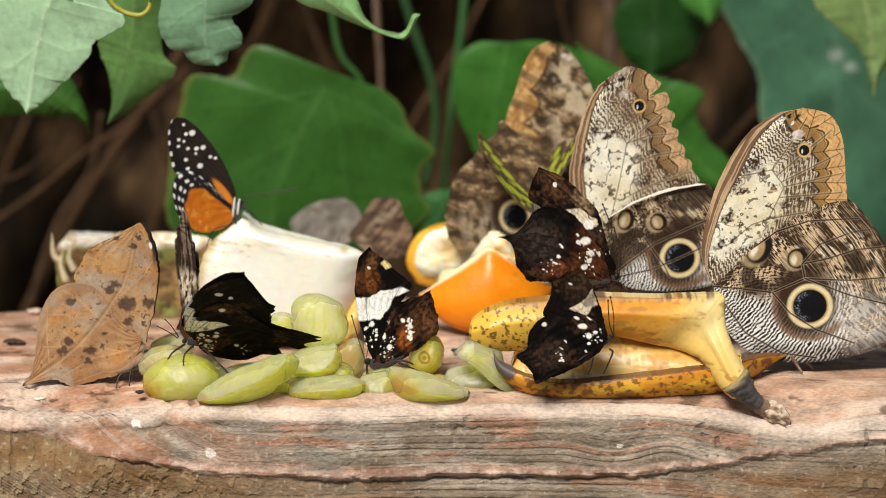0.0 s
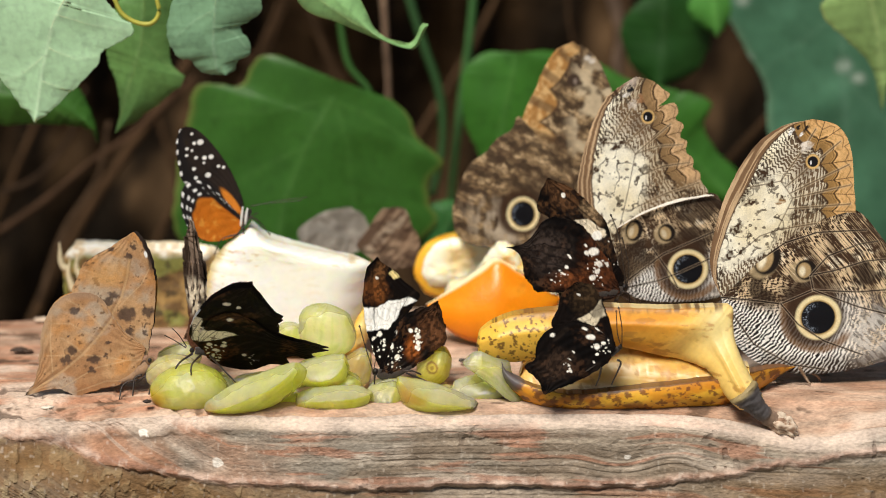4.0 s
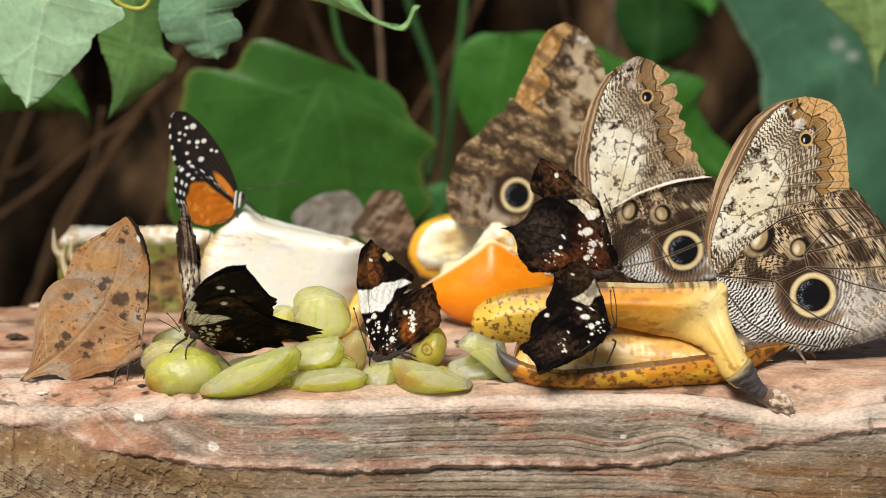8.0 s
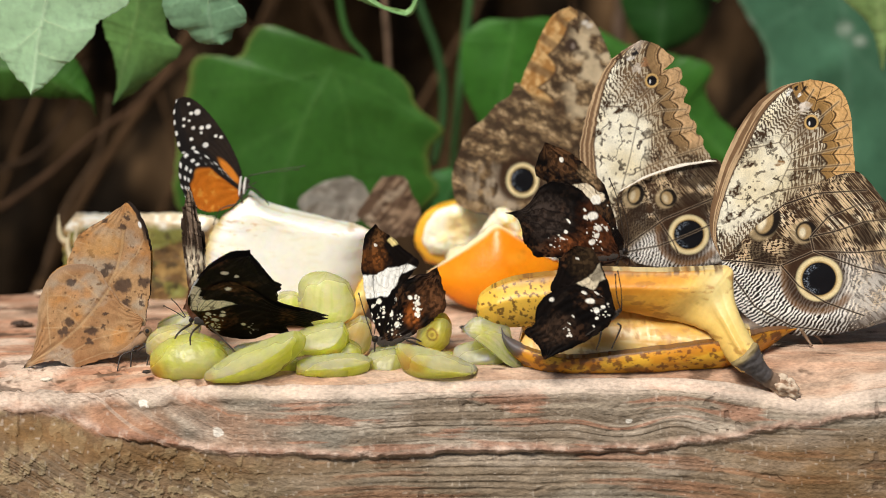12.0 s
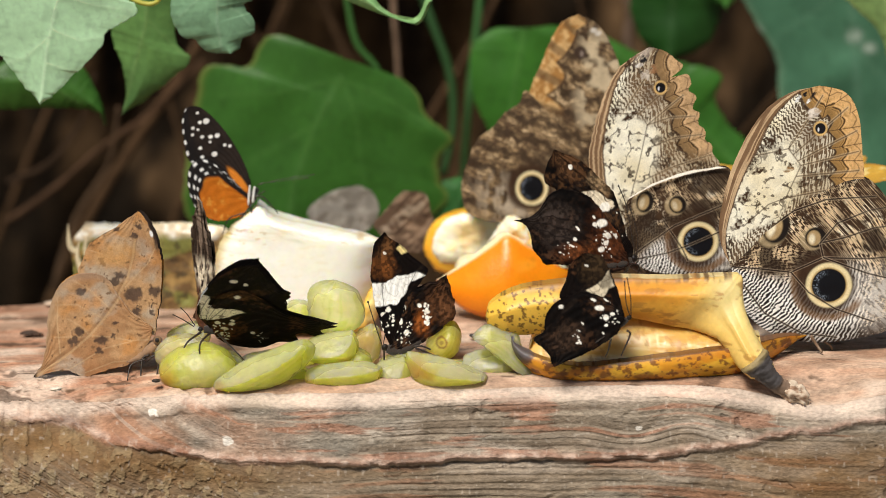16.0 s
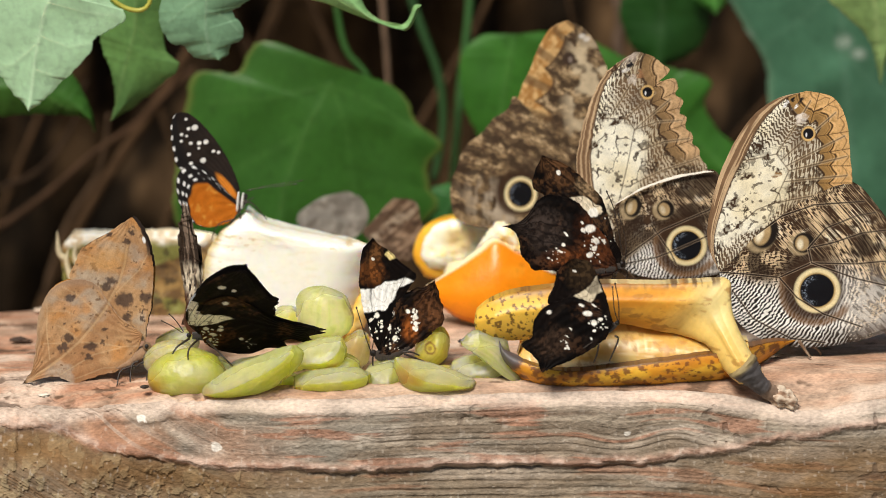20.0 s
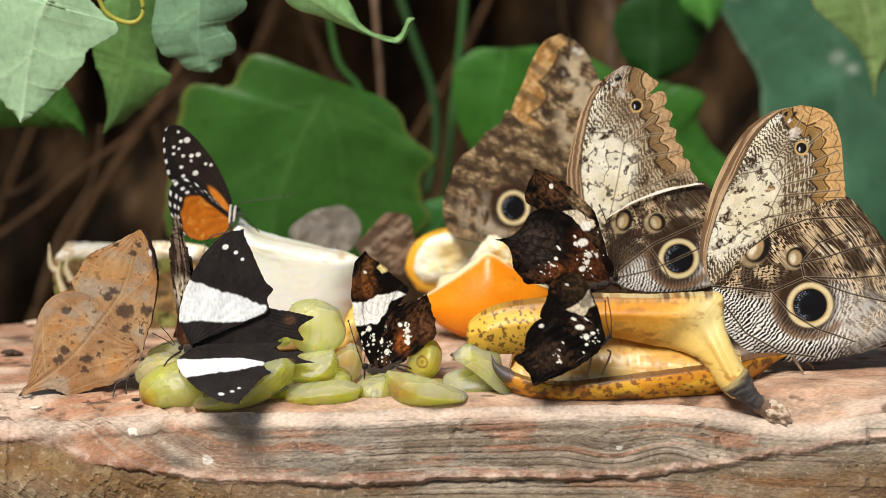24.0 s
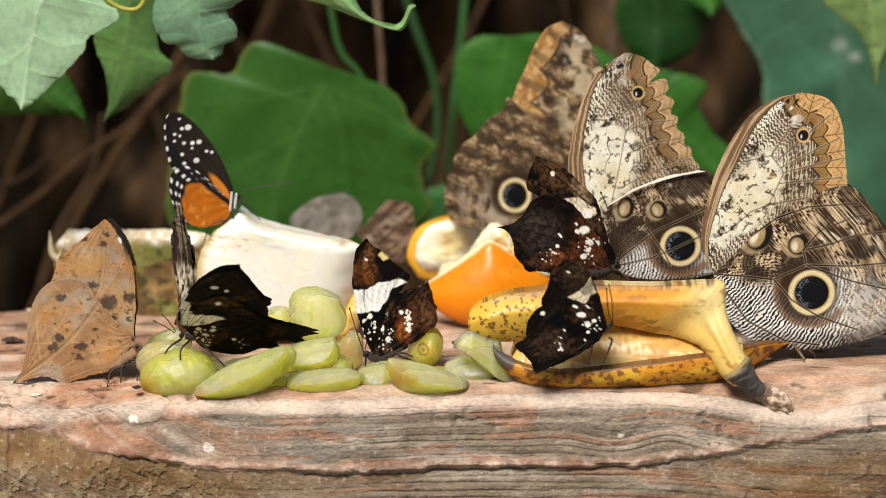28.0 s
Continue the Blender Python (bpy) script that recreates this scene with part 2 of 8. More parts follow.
def plump(name, left, right, n, m, paint, front, back, crease=None, lumps=0.0, wiggle=0.0, seed=0, unit=0.001, lean=None):
    """A solid swelling out of the upright plane between two edge curves; front and back: its depth in millimetres,
    a number or a function of (s, t); crease: (place across, sharpness) of a ridge along it."""
    a, b = spline(left, n, wiggle, seed), spline(right, n, wiggle, seed + 11)
    s = 0.5 - 0.5 * np.cos(np.linspace(0, math.pi, m))[None, :, None]
    q = a[:, None] * (1 - s) + b[:, None] * s
    x, z = q[..., 0], q[..., 1]
    ss, tt = np.broadcast_to(s[..., 0], x.shape), np.broadcast_to(np.linspace(0, 1, n)[:, None], x.shape)
    p = np.sqrt(np.clip(1 - (2 * ss - 1) ** 2, 0, 1)) * np.clip(np.sin(math.pi * tt), 0, 1) ** 0.5
    f = p
    if crease:
        f = p * (1 - crease[1]) + crease[1] * np.minimum(ss / crease[0], (1 - ss) / (1 - crease[0])) * np.clip(np.sin(math.pi * tt), 0, 1) ** 0.4
    yf = -(front(ss, tt) if callable(front) else front * f) - lumps * f * (fbm(x * 0.2, z * 0.2, seed=seed + 3, octaves=3) - 0.5) * 2 - 0.02
    yb = (back(ss, tt) if callable(back) else back * p) + 0.02
    if lean:
        yf, yb = yf + lean(ss, tt), yb + lean(ss, tt)
    v1, v2 = np.stack([x, yf, z], -1), np.stack([x, yb, z], -1)
    col = np.clip(paint(x, z, ss, tt), 0.0005, 1).reshape(-1, 3)
    k = n * m
    lo, hi = np.arange(n - 1) * m, np.arange(n - 1) * m + m - 1
    e = np.arange(m - 1)
    last = (n - 1) * m + e
    sides = np.vstack([np.stack([lo, lo + m, lo + m + k, lo + k], -1), np.stack([hi, hi + k, hi + m + k, hi + m], -1),
                       np.stack([e, e + k, e + 1 + k, e + 1], -1), np.stack([last, last + 1, last + 1 + k, last + k], -1)])
    me = mesh_from(name, np.concatenate([v1.reshape(-1, 3), v2.reshape(-1, 3)]) * unit, np.vstack([grid_faces(n, m), grid_faces(n, m, start=k, flip=True), sides]), np.concatenate([col, col]))
    me.set_sharp_from_angle(angle=radians(50))
    return me


def thing(name, place, label, category, group=""):
    """The root of a thing: an Empty at its base."""
    ob = new(name)
    ob.empty_display_size = 0.01
    ob.matrix_world = place if isinstance(place, Matrix) else Matrix.Translation(place)
    return tagged(ob, label, category, group)


def part(name, me, material, parent, label="", m=None):
    ob = new(name, me)
    me.materials.clear()
    me.materials.append(material)
    ob.parent = parent
    if m is not None:
        ob.matrix_basis = m
    if label:
        tagged(ob, label)
    return ob


def single(name, me, material, label, category, m=None, group="", kind=""):
    """A thing of one mesh."""
    ob = new(name, me)
    me.materials.clear()
    me.materials.append(material)
    if m is not None:
        ob.matrix_world = m
    return tagged(ob, label, category, group, kind)


# ---- materials ----
def surface(name, rough=0.6, grain=800.0, bump=0.15, vary=0.25, sub=0.0, sub_radius=(0.004, 0.002, 0.001), coat=0.0,
            stretch=(1, 1, 1), metal=0.0, transmission=0.0, rough_vary=0.1, sheen=0.0, through_light=0.0, bump_size=0.0003, ior=1.45, spec=0.5):
    """Pigment from the mesh, varied by grain at two scales, with fine relief and uneven gloss."""
    mat = bpy.data.materials.new(name)
    mat.use_nodes = True
    nt = mat.node_tree
    n, l = nt.nodes, nt.links
    b = n["Principled BSDF"]
    col = n.new("ShaderNodeVertexColor")
    col.layer_name = "tint"
    tc = n.new("ShaderNodeTexCoord")
    mp = n.new("ShaderNodeMapping")
    mp.inputs["Scale"].default_value = stretch
    l.new(tc.outputs["Object"], mp.inputs["Vector"])
    fine, broad = n.new("ShaderNodeTexNoise"), n.new("ShaderNodeTexNoise")
    fine.inputs["Scale"].default_value, fine.inputs["Detail"].default_value = grain, 5
    broad.inputs["Scale"].default_value, broad.inputs["Detail"].default_value = grain / 9, 3
    for t in (fine, broad):
        l.new(mp.outputs["Vector"], t.inputs["Vector"])
    add = n.new("ShaderNodeMath")
    add.operation = "ADD"
    l.new(fine.outputs["Fac"], add.inputs[0])
    l.new(broad.outputs["Fac"], add.inputs[1])
    mr = n.new("ShaderNodeMapRange")
    mr.inputs["From Min"].default_value, mr.inputs["From Max"].default_value = 0.6, 1.4
    mr.inputs["To Min"].default_value, mr.inputs["To Max"].default_value = 1 - vary, 1 + vary
    l.new(add.outputs[0], mr.inputs["Value"])
    mul = n.new("ShaderNodeVectorMath")
    mul.operation = "SCALE"
    l.new(col.outputs["Color"], mul.inputs[0])
    l.new(mr.outputs["Result"], mul.inputs["Scale"])
    l.new(mul.outputs["Vector"], b.inputs["Base Color"])
    rr = n.new("ShaderNodeMapRange")
    rr.inputs["To Min"].default_value, rr.inputs["To Max"].default_value = max(rough - rough_vary, 0.02), min(rough + rough_vary, 1)
    l.new(broad.outputs["Fac"], rr.inputs["Value"])
    l.new(rr.outputs["Result"], b.inputs["Roughness"])
    if bump:
        bp = n.new("ShaderNodeBump")
        bp.inputs["Strength"].default_value, bp.inputs["Distance"].default_value = bump, bump_size
        l.new(add.outputs[0], bp.inputs["Height"])
        l.new(bp.outputs["Normal"], b.inputs["Normal"])
    b.inputs["Metallic"].default_value = metal
    b.inputs["IOR"].default_value = ior
    b.inputs["Specular IOR Level"].default_value = spec
    b.inputs["Transmission Weight"].default_value = transmission
    b.inputs["Coat Weight"].default_value = coat
    b.inputs["Coat Roughness"].default_value = 0.12
    if sheen:
        b.inputs["Sheen Weight"].default_value = sheen
    if sub:
        b.inputs["Subsurface Weight"].default_value, b.inputs["Subsurface Scale"].default_value = sub, 1.0
        b.inputs["Subsurface Radius"].default_value = sub_radius
    if through_light:
        tr, ms = n.new("ShaderNodeBsdfTranslucent"), n.new("ShaderNodeMixShader")
        ms.inputs["Fac"].default_value = through_light
        l.new(mul.outputs["Vector"], tr.inputs["Color"])
        l.new(b.outputs["BSDF"], ms.inputs[1])
        l.new(tr.outputs["BSDF"], ms.inputs[2])
        l.new(ms.outputs["Shader"], n["Material Output"].inputs["Surface"])
    return mat


WING = surface("wing_scales", rough=0.66, grain=2600, bump=0.3, vary=0.25, through_light=0.06, spec=0.2, bump_size=0.0001)
WING_DARK = surface("dark_wing_scales", rough=0.58, grain=1500, bump=0.5, vary=0.35, spec=0.06, bump_size=0.00015, stretch=(1, 1, 0.45))
CHITIN = surface("chitin", rough=0.45, grain=3000, bump=0.2, vary=0.3, bump_size=0.0001)
FUZZ = surface("hairy_body", rough=0.9, grain=3500, bump=0.6, vary=0.4, sheen=0.4, bump_size=0.0003)
WOOD = surface("weathered_wood", rough=0.82, grain=1200, bump=0.9, vary=0.42, stretch=(0.55, 1, 1), bump_size=0.0005, spec=0.25)
LEAF = surface("leaf", rough=0.45, grain=500, bump=0.2, vary=0.16, through_light=0.25, spec=0.35, bump_size=0.0002)
GRAPE = surface("grape_flesh", rough=0.27, grain=300, bump=0.75, vary=0.16, sub=1.0, sub_radius=(0.018, 0.017, 0.005), coat=0.0, transmission=0.52, ior=1.35, bump_size=0.0010, rough_vary=0.14, spec=0.5)
BANANA = surface("banana_peel", rough=0.45, grain=700, bump=0.12, vary=0.12, sub=0.12, sub_radius=(0.003, 0.002, 0.001))
FLESH = surface("wet_fruit_flesh", rough=0.42, grain=420, bump=0.22, vary=0.05, sub=0.4, sub_radius=(0.005, 0.0035, 0.0015), coat=0.25, bump_size=0.0005)
PEEL = surface("orange_peel", rough=0.33, grain=900, bump=0.35, vary=0.08, sub=0.2, sub_radius=(0.004, 0.002, 0.0008), bump_size=0.0004)
RIND = surface("pineapple_rind", rough=0.6, grain=600, bump=0.6, vary=0.35, bump_size=0.0006)
BARK = surface("bark_and_roots", rough=0.9, spec=0.1, grain=120, bump=0.8, vary=0.5, bump_size=0.003)
STEM = surface("plant_stem", rough=0.5, grain=600, bump=0.2, vary=0.2)

# ---- the wooden slab that carries the fruit ----
FRONT_RIM = spline([(-0.34, 0.03), (-0.27, -0.03), (-0.20, -0.040), (-0.1411, -0.0314), (-0.1194, -0.0328), (-0.0956, -0.0378), (-0.0506, -0.0434), (-0.0001, -0.0414), (0.0564, -0.0394), (0.0884, -0.0408), (0.1098, -0.0416), (0.1397, -0.0416), (0.20, -0.038), (0.27, -0.02), (0.34, 0.03)], 400)
BACK_RIM = spline([(-0.34, 0.03), (-0.27, 0.07), (-0.15, 0.083), (0.0, 0.105), (0.15, 0.10), (0.27, 0.08), (0.34, 0.03)], 400)


def top_height(x, y):
    scoop = np.exp(-((x - 0.112) / 0.020) ** 2) * smooth(-0.022, -0.040, y) + 0.75 * smooth(0.12, 0.16, x) * smooth(-0.020, -0.040, y)
    slope = smooth(0.0, -0.034, y) * smooth(-0.075, -0.13, x)
    return -0.0068 * scoop - 0.004 * slope + 0.0018 * (fbm(x * 40 + 3, y * 60 + 3, seed=9) - 0.5) + 0.0016 * (fbm(x * 14 + 3, y * 30 + 3, seed=5) - 0.5) + 0.0005 * (fbm(x * 70, y * 500, seed=6, octaves=3) - 0.5)


def wooden_slab():
    nt, nf, deep = 200, 300, 0.075
    x = np.concatenate([np.linspace(-0.335, -0.17, 70), np.linspace(-0.1695, 0.1695, 1500), np.linspace(0.17, 0.335, 70)])[:, None]
    nx = len(x)
    yf, yb = np.interp(x, FRONT_RIM[:, 0], FRONT_RIM[:, 1]), np.interp(x, BACK_RIM[:, 0], BACK_RIM[:, 1])
    k = np.linspace(0, 1, nt)[None] ** 0.85
    ty = yb + (yf - yb) * k
    tx = np.broadcast_to(x, ty.shape)
    left_end = smooth(-0.060, -0.115, tx)
    # cracks and flakes where the top breaks away at the left end
    flake = smooth(0.50, 0.66, fbm(tx * 150 + 60 * ty, ty * 260, seed=76, octaves=4)) * smooth(-0.045, -0.075, tx) * smooth(0.0, -0.02, ty)
    tz = top_height(tx, ty) - 0.0022 * smooth(0.95, 1.0, k) - 0.003 * smooth(0.05, 0.0, k) - 0.0009 * flake + 0.0004 * (fbm(tx * 180, ty * 420, seed=77, octaves=3) - 0.5)
    # front face, from the rim down
    rim = tz[:, -1:]
    u = np.linspace(0, 1, nf + 1)[None, 1:] ** 1.35
    fz = rim * (1 - u) - deep * u
    d, drop = -fz, rim - fz
    fx = np.broadcast_to(x, (nx, nf))
    fan = np.minimum(fx + 0.070, 0)
    # the grain fans out upwards at the left end and swirls round a knot
    knot = np.exp(-(((fx - 0.062) / 0.020) ** 2 + ((d - 0.017) / 0.007) ** 2))
    warp = 0.0050 * (fbm(fx * 9, d * 14, seed=21, octaves=3) - 0.5) + 0.0016 * (fbm(fx * 40, d * 70, seed=22) - 0.5) + 0.0030 * knot * np.sin((fx - 0.062) * 130)
    g = d - 0.45 * fan + 1.5 * fan * fan + warp - 0.05 * smooth(0.0, 0.12, fx) * fx
    iso = fbm(fx * 260, d * 340, seed=66, octaves=4)
    mid = fbm(fx * 70, d * 120, seed=78, octaves=3)
    comb = vnoise(fx * 10, g * 430, seed=24)
    comb2 = vnoise(fx * 22, g * 900, seed=28)
    comb3 = vnoise(fx * 60, g * 1700, seed=29)
    wave = np.sin(2 * math.pi * (g / 0.0023 + 0.9 * fbm(fx * 16, g * 60, seed=53) + 0.25 * comb2))
    groove = smooth(0.15, 0.95, wave) * smooth(0.40, 0.62, fbm(fx * 18, d * 40, seed=54)) * (0.35 + 0.8 * comb)
    fine = smooth(0.60, 0.88, comb2)
    pit = smooth(0.70, 0.76, fbm(fx * 300, d * 300, seed=52, octaves=2)) * smooth(0.46, 0.6, fbm(fx * 36, d * 36, seed=55))
    chip = smooth(0.56, 0.66, fbm(fx * 110, d * 170, seed=79, octaves=4))
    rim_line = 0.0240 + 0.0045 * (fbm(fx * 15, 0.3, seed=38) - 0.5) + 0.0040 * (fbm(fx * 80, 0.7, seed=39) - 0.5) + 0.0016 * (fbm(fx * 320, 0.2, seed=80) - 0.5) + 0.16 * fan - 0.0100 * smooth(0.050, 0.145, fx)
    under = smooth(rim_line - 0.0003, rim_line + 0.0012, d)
    lip = np.exp(-((d - rim_line + 0.0014) / 0.0012) ** 2)
    split = np.exp(-((d - rim_line - 0.0006) / 0.0005) ** 2) * smooth(0.47, 0.62, fbm(fx * 60, 1.0, seed=70))
    crust = smooth(0.48, 0.60, fbm(fx * 420, d * 420, seed=71, octaves=4)) * under * smooth(-0.045, -0.075, fx)
    round_off = 0.004 + 0.020 * smooth(-0.080, -0.12, fx)
    relief = 0.0016 * (fbm(fx * 45, g * 120, seed=23, octaves=3) - 0.5) + 0.00030 * groove + 0.00016 * fine + 0.00010 * (comb3 - 0.5) + 0.0006 * (iso - 0.5) * (0.25 + mid) + 0.0003 * pit + 0.0005 * chip * smooth(0.5, 0.65, mid)
    fy = yf - 0.0028 * smooth(0, 1, drop / round_off) - 0.012 * smooth(-0.080, -0.12, fx) * smooth(0, 1, drop / 0.02) + smooth(0, 0.004, drop) * relief \
        - 0.0012 * lip * (0.3 + 1.2 * mid) + 0.0007 * split - 0.0005 * crust + under * (0.0002 + 0.0007 * mid) - 0.10 * np.maximum(d - 0.008, 0)
    y, z = np.concatenate([ty, fy], 1), np.concatenate([tz, fz], 1)
    p = np.stack([np.broadcast_to(x, y.shape), y, z], -1)
    # close the underside and the back
    below = np.stack([x[:, 0], yb[:, 0] - 0.02, np.full(nx, -deep)], -1)[:, None]
    p = np.concatenate([p, below, p[:, :1]], 1)
    # pigment, and a darker brown tone below the ledge line
    def col(v, a, b):
        return np.asarray(a) * (1 - v[..., None]) + np.asarray(b) * v[..., None]
    v1 = smooth(0.3, 0.7, fbm(tx * 45, ty * 90, seed=31))
    streak = smooth(0.35, 0.7, fbm(tx * 40 + ty * 8, ty * 420, seed=32, octaves=3))
    top = col(v1, (0.36, 0.225, 0.150), (0.52, 0.375, 0.275))
    top = mix(top, (0.40, 0.170, 0.090), 0.5 * (1 - streak) * (0.5 + 0.7 * left_end))
    top = top * (0.74 + 0.52 * fbm(tx * 240, ty * 700, seed=67, octaves=3))[..., None]
    top = mix(top, (0.72, 0.60, 0.49), smooth(0.52, 0.70, fbm(tx * 30, ty * 46, seed=34)) * 0.55)
    top = mix(top, (0.10, 0.055, 0.03), flake * smooth(0.56, 0.72, fbm(tx * 200, ty * 300, seed=81, octaves=3)) * 0.8)
    top = mix(top, (0.05, 0.028, 0.016), smooth(0.66, 0.74, fbm(tx * 90, ty * 200, seed=33)) * 0.7)
    tone = smooth(0.25, 0.75, 0.4 * comb + 0.25 * comb2 + 0.35 * mid)
    front = col(tone, (0.225, 0.172, 0.122), (0.42, 0.345, 0.262))
    front = mix(front, (0.32, 0.300, 0.252), smooth(0.46, 0.60, fbm(fx * 20, g * 60, seed=35)) * 0.6)
    front = mix(front, (0.66, 0.56, 0.46), smooth(0.54, 0.70, fbm(fx * 30, g * 150, seed=37)) * 0.55)
    front = mix(front, (0.44, 0.185, 0.105), smooth(0.57, 0.70, fbm(fx * 44 + 5, g * 420, seed=36)) * 0.6)
    front = mix(front, (0.44, 0.215, 0.120), smooth(-0.020, -0.100, fx) * 0.85 * smooth(0.28, 0.55, fbm(fx * 30, g * 60, seed=46)))
    front = mix(front, (0.66, 0.54, 0.44), smooth(-0.080, -0.110, fx) * smooth(0.5, 0.7, comb2) * 0.5)
    front = mix(front, (0.11, 0.078, 0.054), groove * 0.34 + fine * 0.20)
    front = mix(front, (0.42, 0.215, 0.150), lip * 0.55)
    front = mix(front, (0.62, 0.46, 0.37), lip * smooth(0.45, 0.65, iso) * 0.8)
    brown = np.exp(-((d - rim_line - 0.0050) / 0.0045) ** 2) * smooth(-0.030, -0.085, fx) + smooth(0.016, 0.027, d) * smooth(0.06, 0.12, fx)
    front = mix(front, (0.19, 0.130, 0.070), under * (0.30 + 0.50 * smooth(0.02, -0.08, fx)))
    front = mix(front, (0.44, 0.345, 0.20), crust * 0.5)
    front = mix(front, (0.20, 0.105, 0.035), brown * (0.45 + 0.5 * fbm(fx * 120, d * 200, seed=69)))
    front = mix(front, (0.045, 0.026, 0.018), split * 0.45)
    front = front * (0.64 + 0.38 * iso)[..., None]
    front = mix(front, (0.06, 0.035, 0.025), pit * 0.5)
    front = mix(front, (0.70, 0.62, 0.53), smooth(0.80, 0.95, vnoise(fx * 900, d * 900, seed=64)) * 0.22)
    # pale rim with chipped lower edge; its highlight is put into the colour
    chipped = drop + 0.0060 * (fbm(fx * 70, d * 60, seed=49) - 0.5)
    front = mix(front, (0.70, 0.56, 0.46), smooth(0.0060, 0.0015, chipped) * 0.75)
    front = mix(front, (0.10, 0.062, 0.042), np.exp(-((chipped - 0.0062) / 0.0007) ** 2) * smooth(0.5, 0.65, fbm(fx * 50, 4.0, seed=82)) * 0.6)
    for mx, mz, mr in ((-0.0969, -0.0091, 0.0015), (-0.0737, -0.0170, 0.0017), (0.0557, -0.0152, 0.0010)):
        w = 0.0026 * (fbm(fx * 400, d * 400, seed=51) - 0.5)
        front = mix(front, (0.80, 0.74, 0.66), smooth(mr, mr * 0.7, np.hypot((fx - mx) * 0.8 + w, (-d - mz) - 0.6 * w)) * 0.9)
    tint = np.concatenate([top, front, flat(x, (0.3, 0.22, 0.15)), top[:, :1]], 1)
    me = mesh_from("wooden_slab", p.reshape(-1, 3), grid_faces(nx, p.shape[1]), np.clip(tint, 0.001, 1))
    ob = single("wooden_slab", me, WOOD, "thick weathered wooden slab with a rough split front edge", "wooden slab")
    return ob


wooden_slab()
# its foot, on the ground below
stump = tube("stump", [(0, 0.03, -0.95), (0.01, 0.03, -0.5), (0, 0.03, -0.075)], [0.14, 0.10, 0.11], sides=40, n=30, rough=0.08, colour=(0.16, 0.11, 0.075))
single("stump", stump, BARK, "rough tree stump that carries the wooden slab", "stump")

# ---- ground, and the bank of soil and roots behind, its brown darkened for shade ----
gx, gy = np.meshgrid(np.linspace(-1, 1, 161), np.linspace(-1, 1, 161), indexing="ij")
gx, gy = np.sign(gx) * np.abs(gx) ** 3 * 60, np.sign(gy) * np.abs(gy) ** 3 * 60
gz = -0.95 + 0.05 * (fbm(gx * 2, gy * 2, seed=41) - 0.5)
gt = mix(flat(gx, (0.05, 0.035, 0.022)), (0.09, 0.065, 0.04), fbm(gx * 5, gy * 5, seed=42))
# path is an unseen pale patch, added to bounce light up under the wings
path = mix(flat(gx, (0.20, 0.175, 0.14)), (0.28, 0.25, 0.20), fbm(gx * 4, gy * 4, seed=57))
gt = mix(gt, path, smooth(0.1, -0.25, gy + 0.15 * (fbm(gx * 2, gy * 2, seed=58) - 0.5)))
single("ground", mesh_from("ground", np.stack([gx, gy, gz], -1).reshape(-1, 3), grid_faces(161, 161, flip=True), gt), BARK, "dark soil ground with an added pale stretch in front to bounce light", "ground", kind="structure")

bx, bz = np.meshgrid(np.linspace(-1, 1, 420), np.linspace(-1.0, 0.95, 300), indexing="ij")
bx = 0.8 * bx + 3.4 * np.sign(bx) * np.abs(bx) ** 4
by = 0.40 + 0.10 * (fbm(bx * 5, bz * 4, seed=43) - 0.5) + 0.05 * (fbm(bx * 40, bz * 12, seed=44, octaves=4) - 0.5) + 0.25 * np.maximum(bz - 0.2, 0) + 0.10 * (fbm(bx * 1.2, bz * 1.5, seed=47) - 0.5) * smooth(0.5, 1.0, np.abs(bx))
over = np.clip((bz - 0.55) / 0.40, 0, 1)
by, bz = by + 2.4 * over, np.where(over > 0, 0.55 + 0.30 * np.sin(math.pi * over) - 1.55 * over ** 2, bz)
bz = -1.0 + (bz + 1.0) * smooth(4.2, 2.2, np.abs(bx))
# soil brown, lowered to stand in for the shade of foliage overhead
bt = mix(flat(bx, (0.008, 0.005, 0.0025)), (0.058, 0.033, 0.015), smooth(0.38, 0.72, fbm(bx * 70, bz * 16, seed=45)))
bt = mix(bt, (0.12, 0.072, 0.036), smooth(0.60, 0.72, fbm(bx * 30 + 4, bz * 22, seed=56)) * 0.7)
bank = single("backdrop", mesh_from("backdrop", np.stack([bx, by, bz], -1).reshape(-1, 3), grid_faces(420, 300), bt), BARK, "brown bank of soil and matted dry roots, darkened for shade", "bank", kind="structure")


def root(pts, r, colour):
    part("root", tube("root", pts, [r, r * 0.8, r * 0.6], sides=7, n=22, rough=0.25, colour=colour), BARK, bank)


rng = random.Random(4)
for k in range(30):
    x0 = rng.uniform(-0.42, 0.42)
    lean, y0 = rng.uniform(-0.12, 0.12), rng.uniform(0.27, 0.34)
    shade = rng.uniform(0.4, 1.0)
    root([(x0, y0, -0.15), (x0 + lean * 0.4 + rng.uniform(-.01, .01), y0 - 0.01, -0.02), (x0 + lean + rng.uniform(-.02, .02), y0, 0.08), (x0 + lean * 1.4, y0 + 0.02, 0.22)],
         rng.uniform(0.0008, 0.0028), (0.085 * shade, 0.048 * shade, 0.024 * shade))
root([(-0.1797, 0.2400, -0.0031), (-0.1614, 0.2400, 0.0095), (-0.1409, 0.2400, 0.0265), (-0.1228, 0.2400, 0.0390), (-0.1002, 0.2400, 0.0604)], 0.0014, (0.065, 0.036, 0.02))
